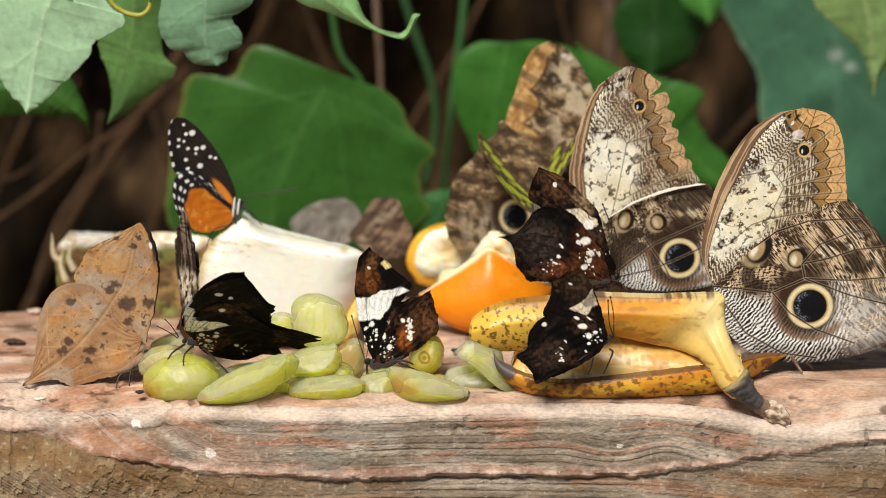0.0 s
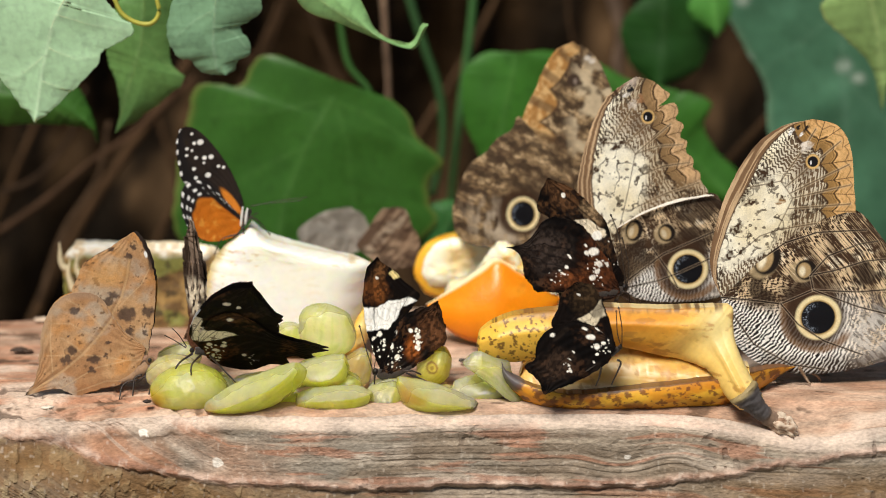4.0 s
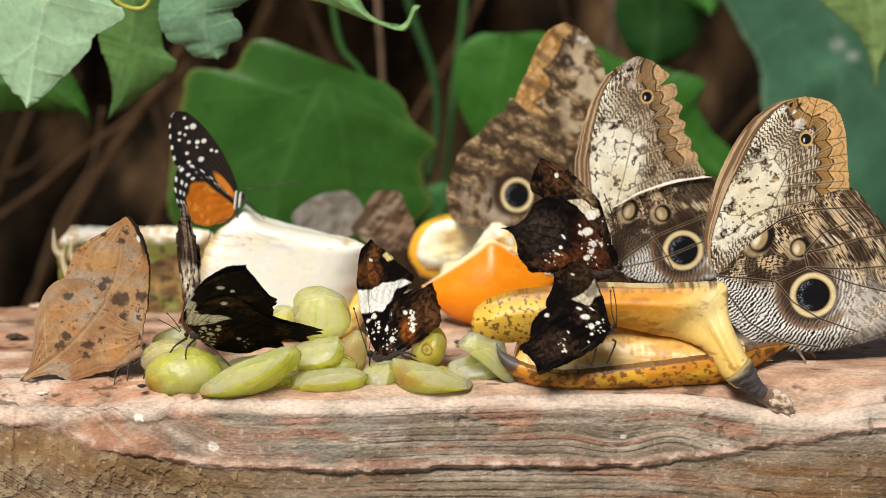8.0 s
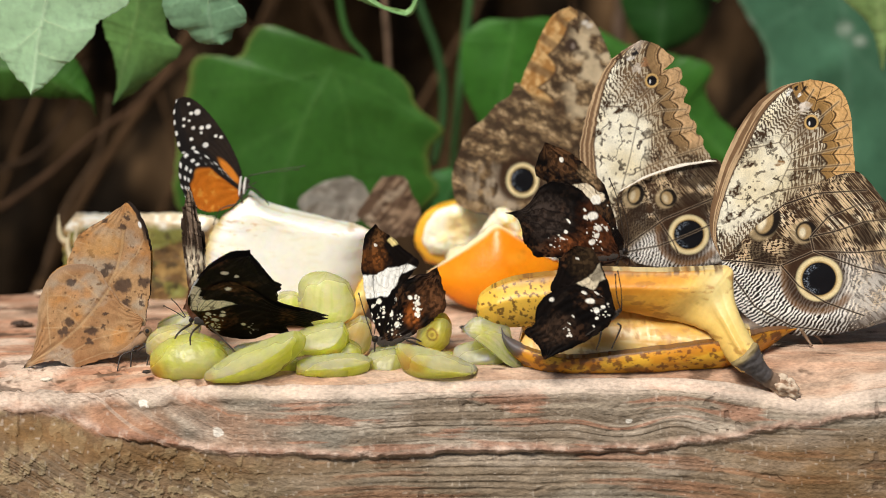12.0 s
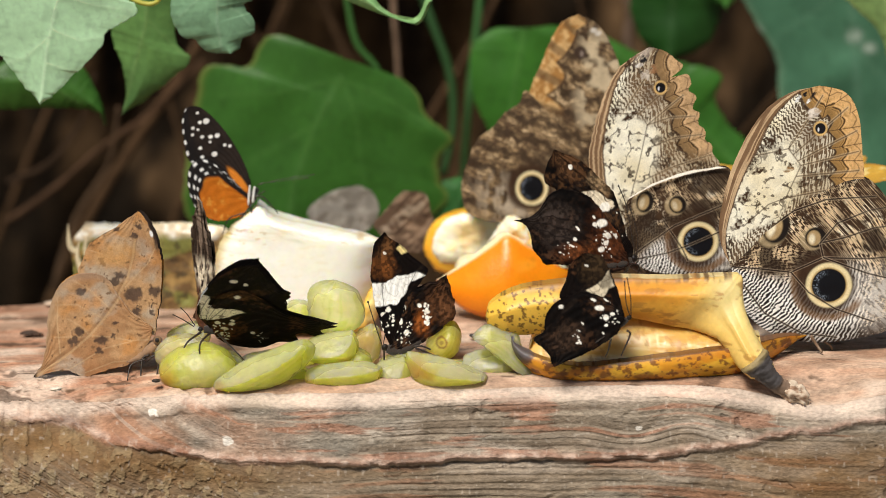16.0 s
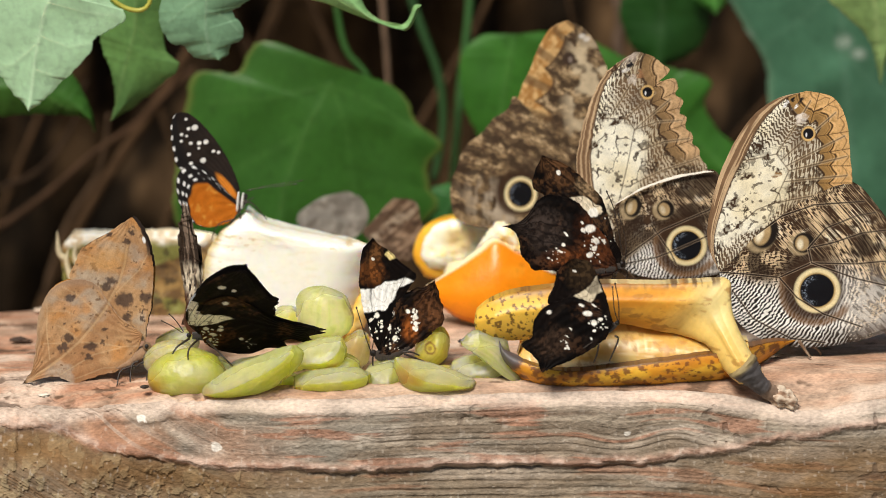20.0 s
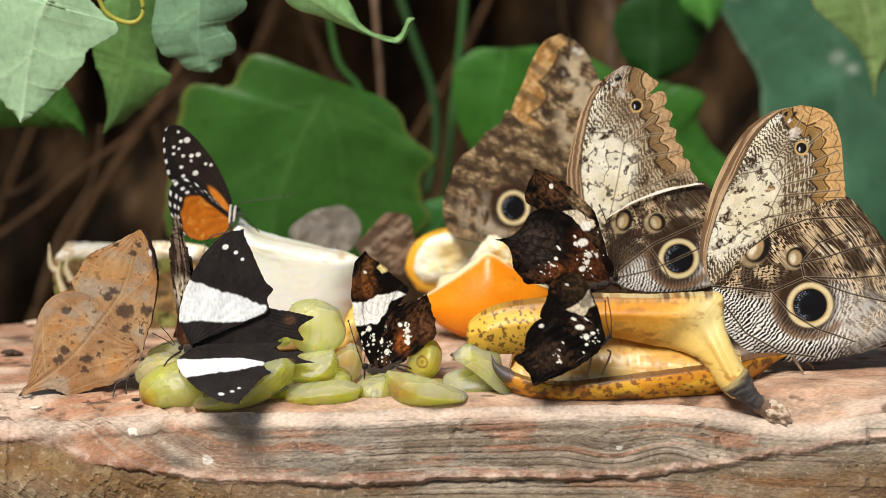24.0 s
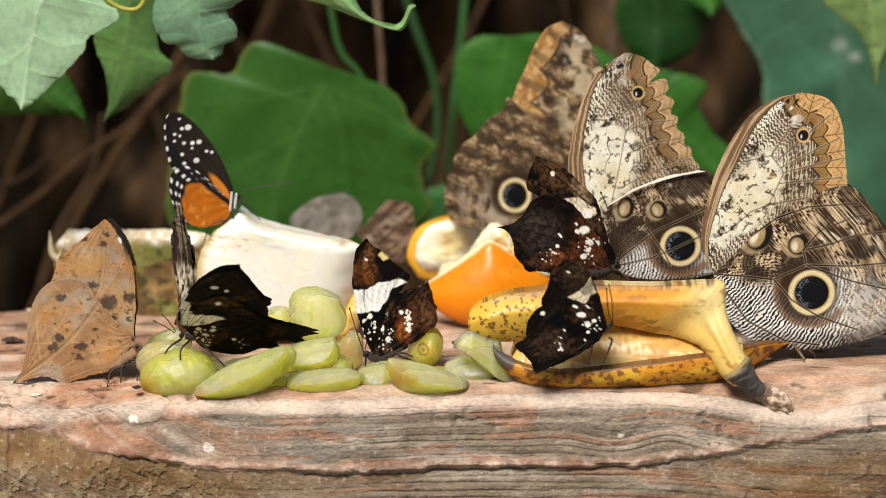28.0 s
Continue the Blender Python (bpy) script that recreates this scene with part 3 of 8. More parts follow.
root([(-0.1806, 0.2500, 0.0109), (-0.1646, 0.2500, 0.0178), (-0.1508, 0.2500, 0.0338), (-0.1436, 0.2500, 0.0543)], 0.0012, (0.04, 0.024, 0.014))
root([(-0.1625, 0.2400, -0.0307), (-0.1528, 0.2400, -0.0031), (-0.1388, 0.2400, 0.0197), (-0.1339, 0.2400, 0.0424)], 0.0018, (0.06, 0.036, 0.02))
root([(-0.0259, 0.2200, 0.1032), (-0.0247, 0.2200, 0.0813), (-0.0238, 0.2200, 0.0658), (-0.0230, 0.2200, 0.0525), (-0.0178, 0.2200, 0.0235)], 0.0014, (0.20, 0.13, 0.085))
root([(0.0638, 0.2600, 0.0935), (0.0685, 0.2600, 0.0754), (0.0676, 0.2600, 0.0572), (0.0771, 0.2600, 0.0159)], 0.0028, (0.12, 0.08, 0.055))


# ---- leaves of the climber behind and above ----
def leaf(label, y, left, right, colour, rib, veins, vary=0.3, fold=5.0, wave=1.6, n=110, m=90, seed=0, margin=None, wiggle=0.6, turn=0.0, stalk=None, spots_at=()):
    """Blade with a midrib and side veins; left, right, rib and veins are millimetres from its base."""
    c, root_y = np.asarray(colour), y[1][1]
    def height(x, z, s, t):
        ridge = 0.25 * np.exp(-(dist_line(x, z, rib) / 1.2) ** 2)
        for v in veins:
            ridge = ridge + 0.10 * np.exp(-(dist_line(x, z, v) / 0.9) ** 2)
        puff = fbm(x * 0.05, z * 0.05, seed=seed + 3, octaves=2)
        return -ridge + fold * np.abs(s - 0.5) ** 1.5 * 2 + wave * (puff - 0.5) * 2 + turn * (s - 0.5)
    def front(x, z, s, t):
        k = fbm(x * 0.09, z * 0.09, seed=seed, octaves=4)
        out = c * (1 + vary * (k[..., None] - 0.5) * 2)
        out = mix(out, c * np.array([1.35, 1.2, 1.3]) + 0.012, 0.6 * line(x, z, rib, 0.5 + 8 * root_y))
        for v in veins:
            out = mix(out, c * np.array([1.3, 1.2, 1.25]) + 0.008, 0.5 * line(x, z, v, 0.4 + 6 * root_y))
        out = mix(out, c * 0.72, smooth(0.10, 0.02, np.abs(vnoise(x * 0.35, z * 0.35, seed=seed + 6) - 0.5)) * 0.35)
        out = mix(out, c * 0.5, smooth(0.62, 0.75, fbm(x * 0.3, z * 0.3, seed=seed + 5)) * 0.3)
        edge = np.minimum(np.minimum(s, 1 - s), 0.5)
        for px0, pz0, pr in spots_at:
            out = mix(out, (0.45, 0.52, 0.44), blob(x + 2 * (k - 0.5), z, (px0, pz0), pr, pr * 0.8, 20, 0.7) * 0.75)
        if margin is not None:
            out = mix(out, margin, smooth(0.035, 0.0, edge) * 0.45)
        return out
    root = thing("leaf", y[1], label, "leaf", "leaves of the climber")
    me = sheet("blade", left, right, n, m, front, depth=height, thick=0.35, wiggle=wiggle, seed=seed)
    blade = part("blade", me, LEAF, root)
    co = np.empty(len(me.vertices) * 3, np.float32)
    me.vertices.foreach_get("co", co)
    co = co.reshape(-1, 3)[: n * m] * 1000
    def vein(name, pts, r):
        c = spline(pts, 26)
        near = np.argmin((c[:, None, 0] - co[None, :, 0]) ** 2 + (c[:, None, 1] - co[None, :, 2]) ** 2, axis=1)
        line3 = co[near] * 0.001
        line3[1:-1] = (line3[:-2] + line3[1:-1] * 2 + line3[2:]) / 4
        line3[:, 1] += r * 0.75
        part(name, tube(name, line3[::3], [r, r * 0.8, r * 0.35], sides=6, n=26, colour=np.minimum(c3 * np.array([1.45, 1.25, 1.2]) + 0.006, 0.8)), LEAF, blade)
    c3 = c
    vein("midrib", rib, 0.00032)
    for v in veins:
        vein("vein", v, 0.00018)
    if stalk is not None:
        part("stalk", tube("stalk", [Vector(q) - root.location for q in stalk], [0.0011, 0.0009, 0.0009], sides=9, n=20, colour=c * 1.1 + 0.01), STEM, root)
    return root


# pale green includes the bright light on this leaf, painted into its colour
leaf("lobed leaf coloured pale green for soft light", (0, (-0.1212, 0.0300, 0.1278)), [(0.0, 0.0), (-31.7, -5.6), (-35.9, -22.4), (-28.7, -33.7), (-21.9, -42.8), (-16.5, -49.4)], [(0.0, 0.0), (9.4, -11.6), (16.5, -18.7), (11.0, -23.2), (6.3, -25.8), (3.0, -32.2), (-6.5, -40.9), (-10.4, -45.1), (-16.5, -49.4)],
     (0.46, 0.69, 0.43), [(0.0, 0.0), (-9.6, -14.9), (-13.8, -31.9), (-16.5, -49.4)], [[(-8.7, -13.1), (3.3, -16.8), (15.4, -18.7)], [(-11.7, -24.3), (-2.5, -28.1), (5.9, -27.1)], [(-12.1, -26.2), (-21.3, -33.7), (-26.9, -35.6)], [(-13.9, -35.6), (-8.3, -37.5), (-4.6, -39.4)]], seed=1, vary=0.10, fold=2.0, wiggle=0.8)
leaf("greyish green leaf with a ragged edge", (0, (-0.0766, 0.0350, 0.1271)), [(0.0, 0.0), (-13.5, -5.6), (-17.7, -19.7), (-13.9, -27.8), (-9.8, -29.0), (-5.7, -33.3), (2.0, -33.7)], [(0.0, 0.0), (12.6, -7.5), (12.7, -13.5), (6.8, -17.6), (10.0, -22.9), (9.4, -26.7), (5.6, -29.0), (4.4, -32.4), (2.0, -33.7)],
     (0.20, 0.36, 0.21), [(0.0, 0.0), (-1.5, -11.3), (-2.2, -22.6), (-0.9, -33.7)], [[(-1.5, -11.3), (-8.1, -15.0), (-14.7, -20.7)], [(-1.7, -16.9), (5.0, -19.7), (8.6, -24.4)]], seed=2, vary=0.25)
leaf("mid-green lobed leaf with a dry brown tip", (0, (-0.1043, 0.0700, 0.1226)), [(0.0, 0.0), (-11.8, -13.5), (-14.0, -27.2), (-10.8, -36.9), (-9.4, -46.7), (-11.1, -55.0)], [(0.0, 0.0), (9.4, -9.7), (8.0, -28.7), (12.9, -36.1), (6.5, -42.8), (-2.5, -49.9), (-11.1, -55.0)],
     (0.12, 0.25, 0.07), [(0.0, 0.0), (-1.4, -23.3), (-10.7, -53.6)], [[(-1.2, -21.3), (7.1, -31.1), (11.9, -36.0)]], seed=3)
# shade on this leaf is put into its dark green
leaf("leaf coloured dark green for shade", (0, (-0.1693, 0.1000, 0.0768)), [(0.0, 0.0), (5.6, -11.1), (25.5, -11.5), (41.0, -12.9), (44.9, -17.8)], [(0.0, 0.0), (18.1, 8.0), (35.8, 4.0), (43.5, -10.1), (44.9, -17.8)],
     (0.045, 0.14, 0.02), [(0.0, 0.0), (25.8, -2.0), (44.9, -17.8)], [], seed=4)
leaf("fresh green leaf with a curled tip", (0, (-0.0549, 0.0400, 0.1284)), [(0.0, 0.0), (5.5, -13.2), (16.7, -17.9), (27.9, -22.6), (39.2, -26.6), (43.3, -26.4), (47.3, -18.5)], [(0.0, 0.0), (18.7, -1.9), (26.1, -13.2), (29.8, -20.4), (37.3, -25.1), (42.2, -24.2), (44.9, -18.9), (47.3, -18.5)],
     (0.30, 0.55, 0.22), [(0.0, 0.0), (13.0, -11.3), (28.0, -20.7), (43.3, -25.7)], [], seed=5, margin=(0.5, 0.55, 0.1), vary=0.15, wiggle=0.1)
leaf("large dark green lobed leaf", (0, (-0.0427, 0.1460, 0.0671)), [(0.0, 0.0), (-10.8, 11.3), (-23.2, 16.3), (-30.2, 11.7), (-34.4, 4.6), (-49.3, 4.8), (-53.2, -6.3), (-57.7, -29.4), (-55.6, -54.9), (-20.3, -67.7)], [(0.0, 0.0), (9.3, -2.9), (19.6, 0.2), (28.3, -7.1), (30.3, -13.8), (40.5, -23.5), (35.1, -30.5), (35.7, -40.0), (37.4, -48.5), (13.1, -63.5), (-20.3, -67.7)],
     (0.044, 0.145, 0.020), [(0.0, 0.0), (-9.4, -16.8), (-17.9, -37.9), (-22.4, -67.7)], [[(0.0, 0.0), (5.1, -14.7), (7.0, -35.8), (9.0, -54.9)], [(0.0, 0.0), (-19.7, -4.2), (-44.5, -6.3)], [(0.0, 0.0), (17.5, -8.4), (38.2, -23.1)], [(-9.4, -16.8), (-32.4, -29.4), (-49.2, -42.1)]], seed=6, margin=(0.25, 0.25, 0.06), vary=0.2)
leaf("bright green leaf behind the butterflies", (0, (0.0249, 0.1700, 0.0805)), [(0.0, 0.0), (-12.2, -0.2), (-19.9, -8.5), (-19.3, -26.0), (-14.6, -36.7), (-8.2, -53.9)], [(0.0, 0.0), (12.6, 0.8), (27.4, -6.8), (23.4, -36.7), (-8.2, -53.9)],
     (0.045, 0.165, 0.020), [(0.0, 0.0), (-4.1, -21.7), (-8.2, -53.9)], [], seed=7)
leaf("bright green leaf behind the butterflies", (0, (0.0505, 0.1800, 0.0786)), [(0.0, 0.0), (-4.0, -25.8), (17.6, -56.1), (58.3, -57.2)], [(0.0, 0.0), (17.1, -9.6), (29.8, -12.4), (47.5, -17.6), (45.4, -26.9), (50.6, -36.6), (58.9, -45.7), (58.3, -57.2)],
     (0.045, 0.165, 0.020), [(0.0, 0.0), (27.9, -25.8), (58.3, -57.2)], [], seed=8)
# deeper green here carries the shade behind the other leaves
leaf("leaf coloured dark green for shade", (0, (0.0818, 0.2100, 0.1023)), [(0.0, 0.0), (-14.9, -15.2), (-12.6, -30.5), (-1.6, -42.8)], [(0.0, 0.0), (17.9, -13.0), (14.8, -32.7), (-1.6, -42.8)],
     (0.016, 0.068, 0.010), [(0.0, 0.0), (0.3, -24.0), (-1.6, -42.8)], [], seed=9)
leaf("small fresh green leaf", (0, (0.0993, 0.2000, 0.1058)), [(0.0, 0.0), (-8.4, -10.8), (-5.1, -17.3), (2.5, -23.3)], [(0.0, 0.0), (11.9, -8.6), (7.8, -17.3), (2.5, -23.3)], (0.09, 0.30, 0.05), [(0.0, 0.0), (2.5, -23.3)], [], seed=10)
leaf("large blue-green leaf with pale spots", (0, (0.1472, 0.2000, 0.1187)), [(0.0, 0.0), (-42.5, -17.2), (-35.6, -38.8), (-26.2, -56.2), (-23.7, -75.9), (-6.3, -98.0), (9.7, -129.1)], [(0.0, 0.0), (53.7, -8.6), (60.1, -69.4), (44.2, -113.5), (9.7, -129.1)],
     (0.070, 0.185, 0.105), [(0.0, 0.0), (3.6, -58.4), (9.7, -129.1)], [[(1.7, -25.8), (-14.1, -38.8), (-28.9, -49.7)], [(3.0, -51.9), (21.2, -69.4), (40.9, -78.1)]], seed=11, vary=0.25, spots_at=((3.0, -47.0, 2.6), (8.5, -51.5, 2.2), (-36.0, -22.0, 2.2), (-33.0, -44.0, 1.6), (12.0, -30.0, 1.4)), margin=(0.20, 0.32, 0.20))
leaf("yellowish green leaf with a dry tip", (0, (0.1447, 0.1100, 0.1214)), [(0.0, 0.0), (-13.6, -15.0), (-5.3, -25.7), (4.5, -35.8), (9.0, -52.0)], [(0.0, 0.0), (28.1, -8.0), (20.8, -32.1), (12.1, -42.2), (9.0, -52.0)],
     (0.24, 0.38, 0.13), [(0.0, 0.0), (6.6, -24.1), (9.0, -52.0)], [], seed=12, margin=(0.35, 0.30, 0.10), stalk=[(0.1447, 0.1100, 0.1214), (0.1514, 0.1500, 0.1288), (0.1539, 0.2020, 0.1180)])
leaf("small green leaf low behind the fruit", (0, (0.0038, 0.1500, 0.0295)), [(0.0, 0.0), (-11.5, -3.2), (-17.1, -13.8), (-10.5, -24.5)], [(0.0, 0.0), (6.3, -9.6), (2.1, -22.4), (-10.5, -24.5)], (0.035, 0.13, 0.03), [(0.0, 0.0), (-10.5, -24.5)], [], seed=13)


def stem(pts, r, colour, label, name="plant_stem"):
    single(name, tube(name, pts, [r, r, r * 0.9], sides=10, n=30, colour=colour), STEM, label, "stem")


stem([(0.0098, 0.2200, 0.1032), (0.0081, 0.2200, 0.0813), (0.0042, 0.2200, 0.0503), (0.0016, 0.2200, 0.0235), (-0.0002, 0.2200, -0.0035)], 0.0016, (0.04, 0.12, 0.03), "upright dark green stem of the climber")
stem([(-0.0422, 0.1700, 0.1076), (-0.0402, 0.1700, 0.0886), (-0.0373, 0.1700, 0.0759), (-0.0298, 0.1700, 0.0652), (-0.0383, 0.1700, 0.0567)], 0.0013, (0.035, 0.11, 0.02), "thin green leaf stalk beside the big leaf")
# this stem's shade is in its colour, darker than its neighbours
stem([(-0.0175, 0.2100, 0.1023), (-0.0100, 0.2100, 0.0784), (-0.0035, 0.2100, 0.0586), (-0.0024, 0.2100, 0.0388), (-0.0064, 0.2100, 0.0188)], 0.0017, (0.025, 0.075, 0.02), "plant stem coloured dark green for shade")
stem([(-0.1114, 0.0350, 0.1196), (-0.1089, 0.0350, 0.1144), (-0.1043, 0.0350, 0.1114), (-0.0993, 0.0350, 0.1110), (-0.0966, 0.0350, 0.1144), (-0.0973, 0.0350, 0.1196)], 0.0008, (0.42, 0.40, 0.06), "looped yellow tendril of the climber", "tendril")


# ---- fruit ----
def grape(place, left, right, front, back, crease=None, tone="plain", marks=(), seed=0, label="halved pale green grape, wet and translucent"):
    def paint(x, z, s, t):
        k = fbm(x * 0.16, z * 0.16, seed=50 + seed)
        light, deep = {"plain": ((0.92, 0.95, 0.30), (0.82, 0.88, 0.13)), "pale": ((0.92, 0.97, 0.46), (0.82, 0.91, 0.24)),
                       "amber": ((0.92, 0.82, 0.46), (0.86, 0.72, 0.26)), "gold": ((0.90, 0.76, 0.16), (0.80, 0.64, 0.08))}[tone]
        out = mix(flat(k, deep), light, smooth(0.3, 0.7, k))
        out = mix(out, light, smooth(0.5, 0.7, fbm(x * 0.7 + z * 0.4, t * 3, seed=60 + seed)) * 0.5)
        fibre = smooth(0.50, 0.75, vnoise(s * 13 + 2 * k, t * 2.2, seed=80 + seed))
        out = mix(out, np.minimum(np.asarray(light) * 1.05 + 0.06, 1), fibre * 0.55)
        out = mix(out, np.asarray(deep) * np.array([0.80, 0.80, 0.6]), smooth(0.55, 0.75, vnoise(s * 17 + 5, t * 3.0, seed=90 + seed)) * 0.45)
        if crease:
            out = mix(out, (0.90, 0.92, 0.52), smooth(crease[0] + 0.04, crease[0] - 0.10, s) * 0.5)
            out = mix(out, (0.66, 0.66, 0.26), smooth(0.035, 0.01, np.abs(s - crease[0])) * 0.6)
        for c, rx, rz, colour, much in marks:
            wob = 2.4 * (fbm(x * 0.5, z * 0.5, seed=70 + seed) - 0.5)
            out = mix(out, colour, blob(x + wob, z - wob, c, rx, rz, 20, 0.7) * much)
        if tone == "gold":
            r = np.hypot(x, z) + 0.5 * (fbm(x * 0.8, z * 0.8, seed=8) - 0.5)
            out = mix(out, (0.30, 0.13, 0.03), smooth(2.1, 1.8, r) * smooth(1.1, 1.5, r) * 0.9 + smooth(0.8, 0.5, r) * 0.7)
        return out
    # blunt ends
    left, right = [np.array(left, float), np.array(right, float)]
    for e, inner in ((0, 1), (-1, -2)):
        left[e] += 0.16 * (left[inner] - left[e])
        right[e] += 0.16 * (right[inner] - right[e])
    me = plump("grape", left, right, 44, 40, paint, front, back, crease, lumps=1.1, wiggle=0.3, seed=seed)
    return single("grape", me, GRAPE, label, "grape", Matrix.Translation(place), group="heap of halved grapes")


grape((-0.0402, -0.0100, 0.0180), [(-3.8, -9.0), (-8.1, -4.4), (-8.9, 2.1), (-7.9, 6.4), (-4.2, 8.3), (0.5, 8.6)], [(-3.8, -9.0), (3.5, -8.7), (8.3, -6.1), (9.5, -0.8), (7.0, 5.2), (0.5, 8.6)], 8.5, 6, tone="pale", seed=1, label="halved pale green grape standing on its side")
grape((-0.0531, -0.0020, 0.0140), [(-2.3, -4.1), (-4.0, 0.6), (-2.5, 3.8), (1.6, 4.3)], [(-2.3, -4.1), (3.2, -4.6), (5.1, -1.4), (4.3, 3.0), (1.6, 4.3)], 5, 5, tone="pale", seed=2)
grape((-0.0408, -0.0240, 0.0076), [(-9.8, -1.8), (-8.4, 2.3), (-2.6, 4.5), (4.6, 5.5), (6.8, 5.9)], [(-9.8, -1.8), (-5.5, -4.8), (2.6, -5.2), (6.6, -3.8), (8.5, 0.8), (6.8, 5.9)], 9, 6, crease=(0.55, 0.5), marks=[((4.1, -3.8), 2.6, 1.3, (0.70, 0.38, 0.05), 0.6)], seed=3)
grape((-0.0370, -0.0340, 0.0008), [(-12.6, -1.7), (-11.2, 2.3), (-4.4, 4.1), (6.3, 4.7), (13.1, 2.5)], [(-12.6, -1.7), (-9.0, -4.0), (0.8, -4.4), (8.9, -3.4), (13.1, 2.5)], 8, 6, crease=(0.3, 0.6), marks=[((-11.6, -0.3), 1.8, 2.2, (0.70, 0.38, 0.05), 0.6)], seed=4)
grape((-0.0618, -0.0370, 0.0046), [(-16.8, -6.3), (-14.9, -3.4), (-6.2, 2.5), (4.6, 6.8), (13.2, 9.6)], [(-16.8, -6.3), (-10.0, -8.0), (-2.9, -7.9), (6.2, -4.7), (14.3, 1.7), (16.2, 6.6), (13.2, 9.6)], 9, 6, crease=(0.4, 0.75), marks=[((-15.0, -5.6), 2.9, 1.8, (0.74, 0.42, 0.16), 0.8), ((-16.1, -6.7), 0.9, 0.9, (0.36, 0.15, 0.04), 0.6)], seed=5, label="long wedge of cut pale green grape")
grape((-0.0831, -0.0280, 0.0031), [(-12.7, -4.0), (-12.2, 1.4), (-7.0, 6.0), (1.1, 8.1), (9.1, 5.8)], [(-12.7, -4.0), (-7.4, -7.4), (1.6, -7.8), (10.3, -6.0), (12.6, -0.7), (9.1, 5.8)], 10, 6, marks=[((-10.5, -2.5), 4.0, 4.0, (0.70, 0.38, 0.05), 0.8), ((-11.6, -3.6), 1.5, 1.8, (0.36, 0.15, 0.04), 0.8), ((-1.7, 4.1), 3.7, 1.8, (0.80, 0.82, 0.44), 0.7)], seed=6, label="halved pale grape with an amber stem end")
grape((-0.0910, -0.0180, 0.0066), [(-6.7, -4.6), (-6.9, -0.3), (-3.5, 3.4), (3.8, 5.2)], [(-6.7, -4.6), (-0.2, -7.1), (8.1, -3.8), (9.1, 2.2), (3.8, 5.2)], 6, 6, tone="amber", marks=[((-1.9, -1.9), 3.7, 2.6, (0.74, 0.42, 0.16), 0.7)], seed=7, label="soft amber-tinged grape half on the wood")
grape((-0.0656, -0.0200, 0.0012), [(-6.3, -5.6), (-5.8, 0.1), (-2.6, 3.8), (11.0, 5.9)], [(-6.3, -5.6), (-2.0, -7.5), (7.2, -3.1), (12.8, 2.7), (11.0, 5.9)], 6, 5, crease=(0.5, 0.5), tone="pale", marks=[((-1.8, 1.9), 5.5, 2.9, (0.80, 0.82, 0.44), 0.7)], seed=8)
grape((-0.0047, -0.0360, 0.0025), [(-12.6, 6.7), (-8.0, 6.0), (2.7, 3.3), (12.5, -1.2), (13.0, -3.4)], [(-12.6, 6.7), (-12.0, 1.4), (-8.1, -4.7), (2.6, -5.2), (13.0, -3.4)], 9, 6, crease=(0.35, 0.7), marks=[((-9.4, 2.3), 3.3, 2.9, (0.74, 0.42, 0.16), 0.8), ((-6.6, 0.1), 4.0, 2.2, (0.70, 0.38, 0.05), 0.7), ((-10.6, -1.7), 2.2, 1.8, (0.36, 0.15, 0.04), 0.35)], seed=9, label="wedge of pale grape with a browned end")
grape((-0.0205, -0.0280, -0.0002), [(-6.0, -2.2), (-6.4, 3.0), (-1.4, 5.2), (3.1, 5.7)], [(-6.0, -2.2), (0.3, -4.8), (6.1, -4.5), (5.4, 1.4), (3.1, 5.7)], 7, 5, crease=(0.5, 0.3), seed=10)
grape((-0.0060, -0.0120, 0.0076), [(-5.2, -6.2), (-4.7, -0.5), (-0.5, 4.1), (4.1, 6.0)], [(-5.2, -6.2), (0.6, -7.5), (5.1, -4.9), (6.4, 1.3), (4.1, 6.0)], 8, 5, tone="gold", seed=11, label="golden grape half with a brown stalk scar")
grape((0.0088, -0.0240, 0.0008), [(-9.0, 0.1), (-6.8, 4.2), (0.0, 6.0), (7.3, 4.8)], [(-9.0, 0.1), (-3.7, -4.8), (5.4, -6.0), (9.9, -3.1), (7.3, 4.8)], 7, 5, crease=(0.45, 0.4), tone="pale", marks=[((-3.6, 1.7), 4.4, 2.2, (0.80, 0.82, 0.44), 0.6)], seed=12)
grape((0.0120, -0.0300, 0.0082), [(12.1, -11.6), (4.3, -6.7), (-3.2, -0.7), (-8.9, 3.8)], [(12.1, -11.6), (11.1, -6.0), (7.5, 0.7), (5.8, 5.8), (0.1, 8.1), (-5.3, 7.1), (-8.9, 3.8)], 5, 3, crease=(0.12, 0.8), tone="pale", seed=13, label="pale hollowed grape half leaning on a banana")
grape((-0.0309, -0.0120, 0.0064), [(-4.1, -6.0), (-4.7, 0.0), (-1.8, 4.1), (2.5, 6.5)], [(-4.1, -6.0), (1.4, -6.8), (5.1, -3.8), (5.2, 3.7), (2.5, 6.5)], 6, 4, tone="amber", marks=[((0.0, 1.9), 3.7, 4.0, (0.74, 0.42, 0.16), 0.7)], seed=14)
grape((-0.0889, -0.0020, 0.0091), [(-7.1, -5.4), (-6.1, -0.7), (-0.5, 2.1), (5.0, 3.0)], [(-7.1, -5.4), (0.1, -8.3), (6.9, -4.6), (7.8, 1.1), (5.0, 3.0)], 6, 5, tone="pale", seed=15)
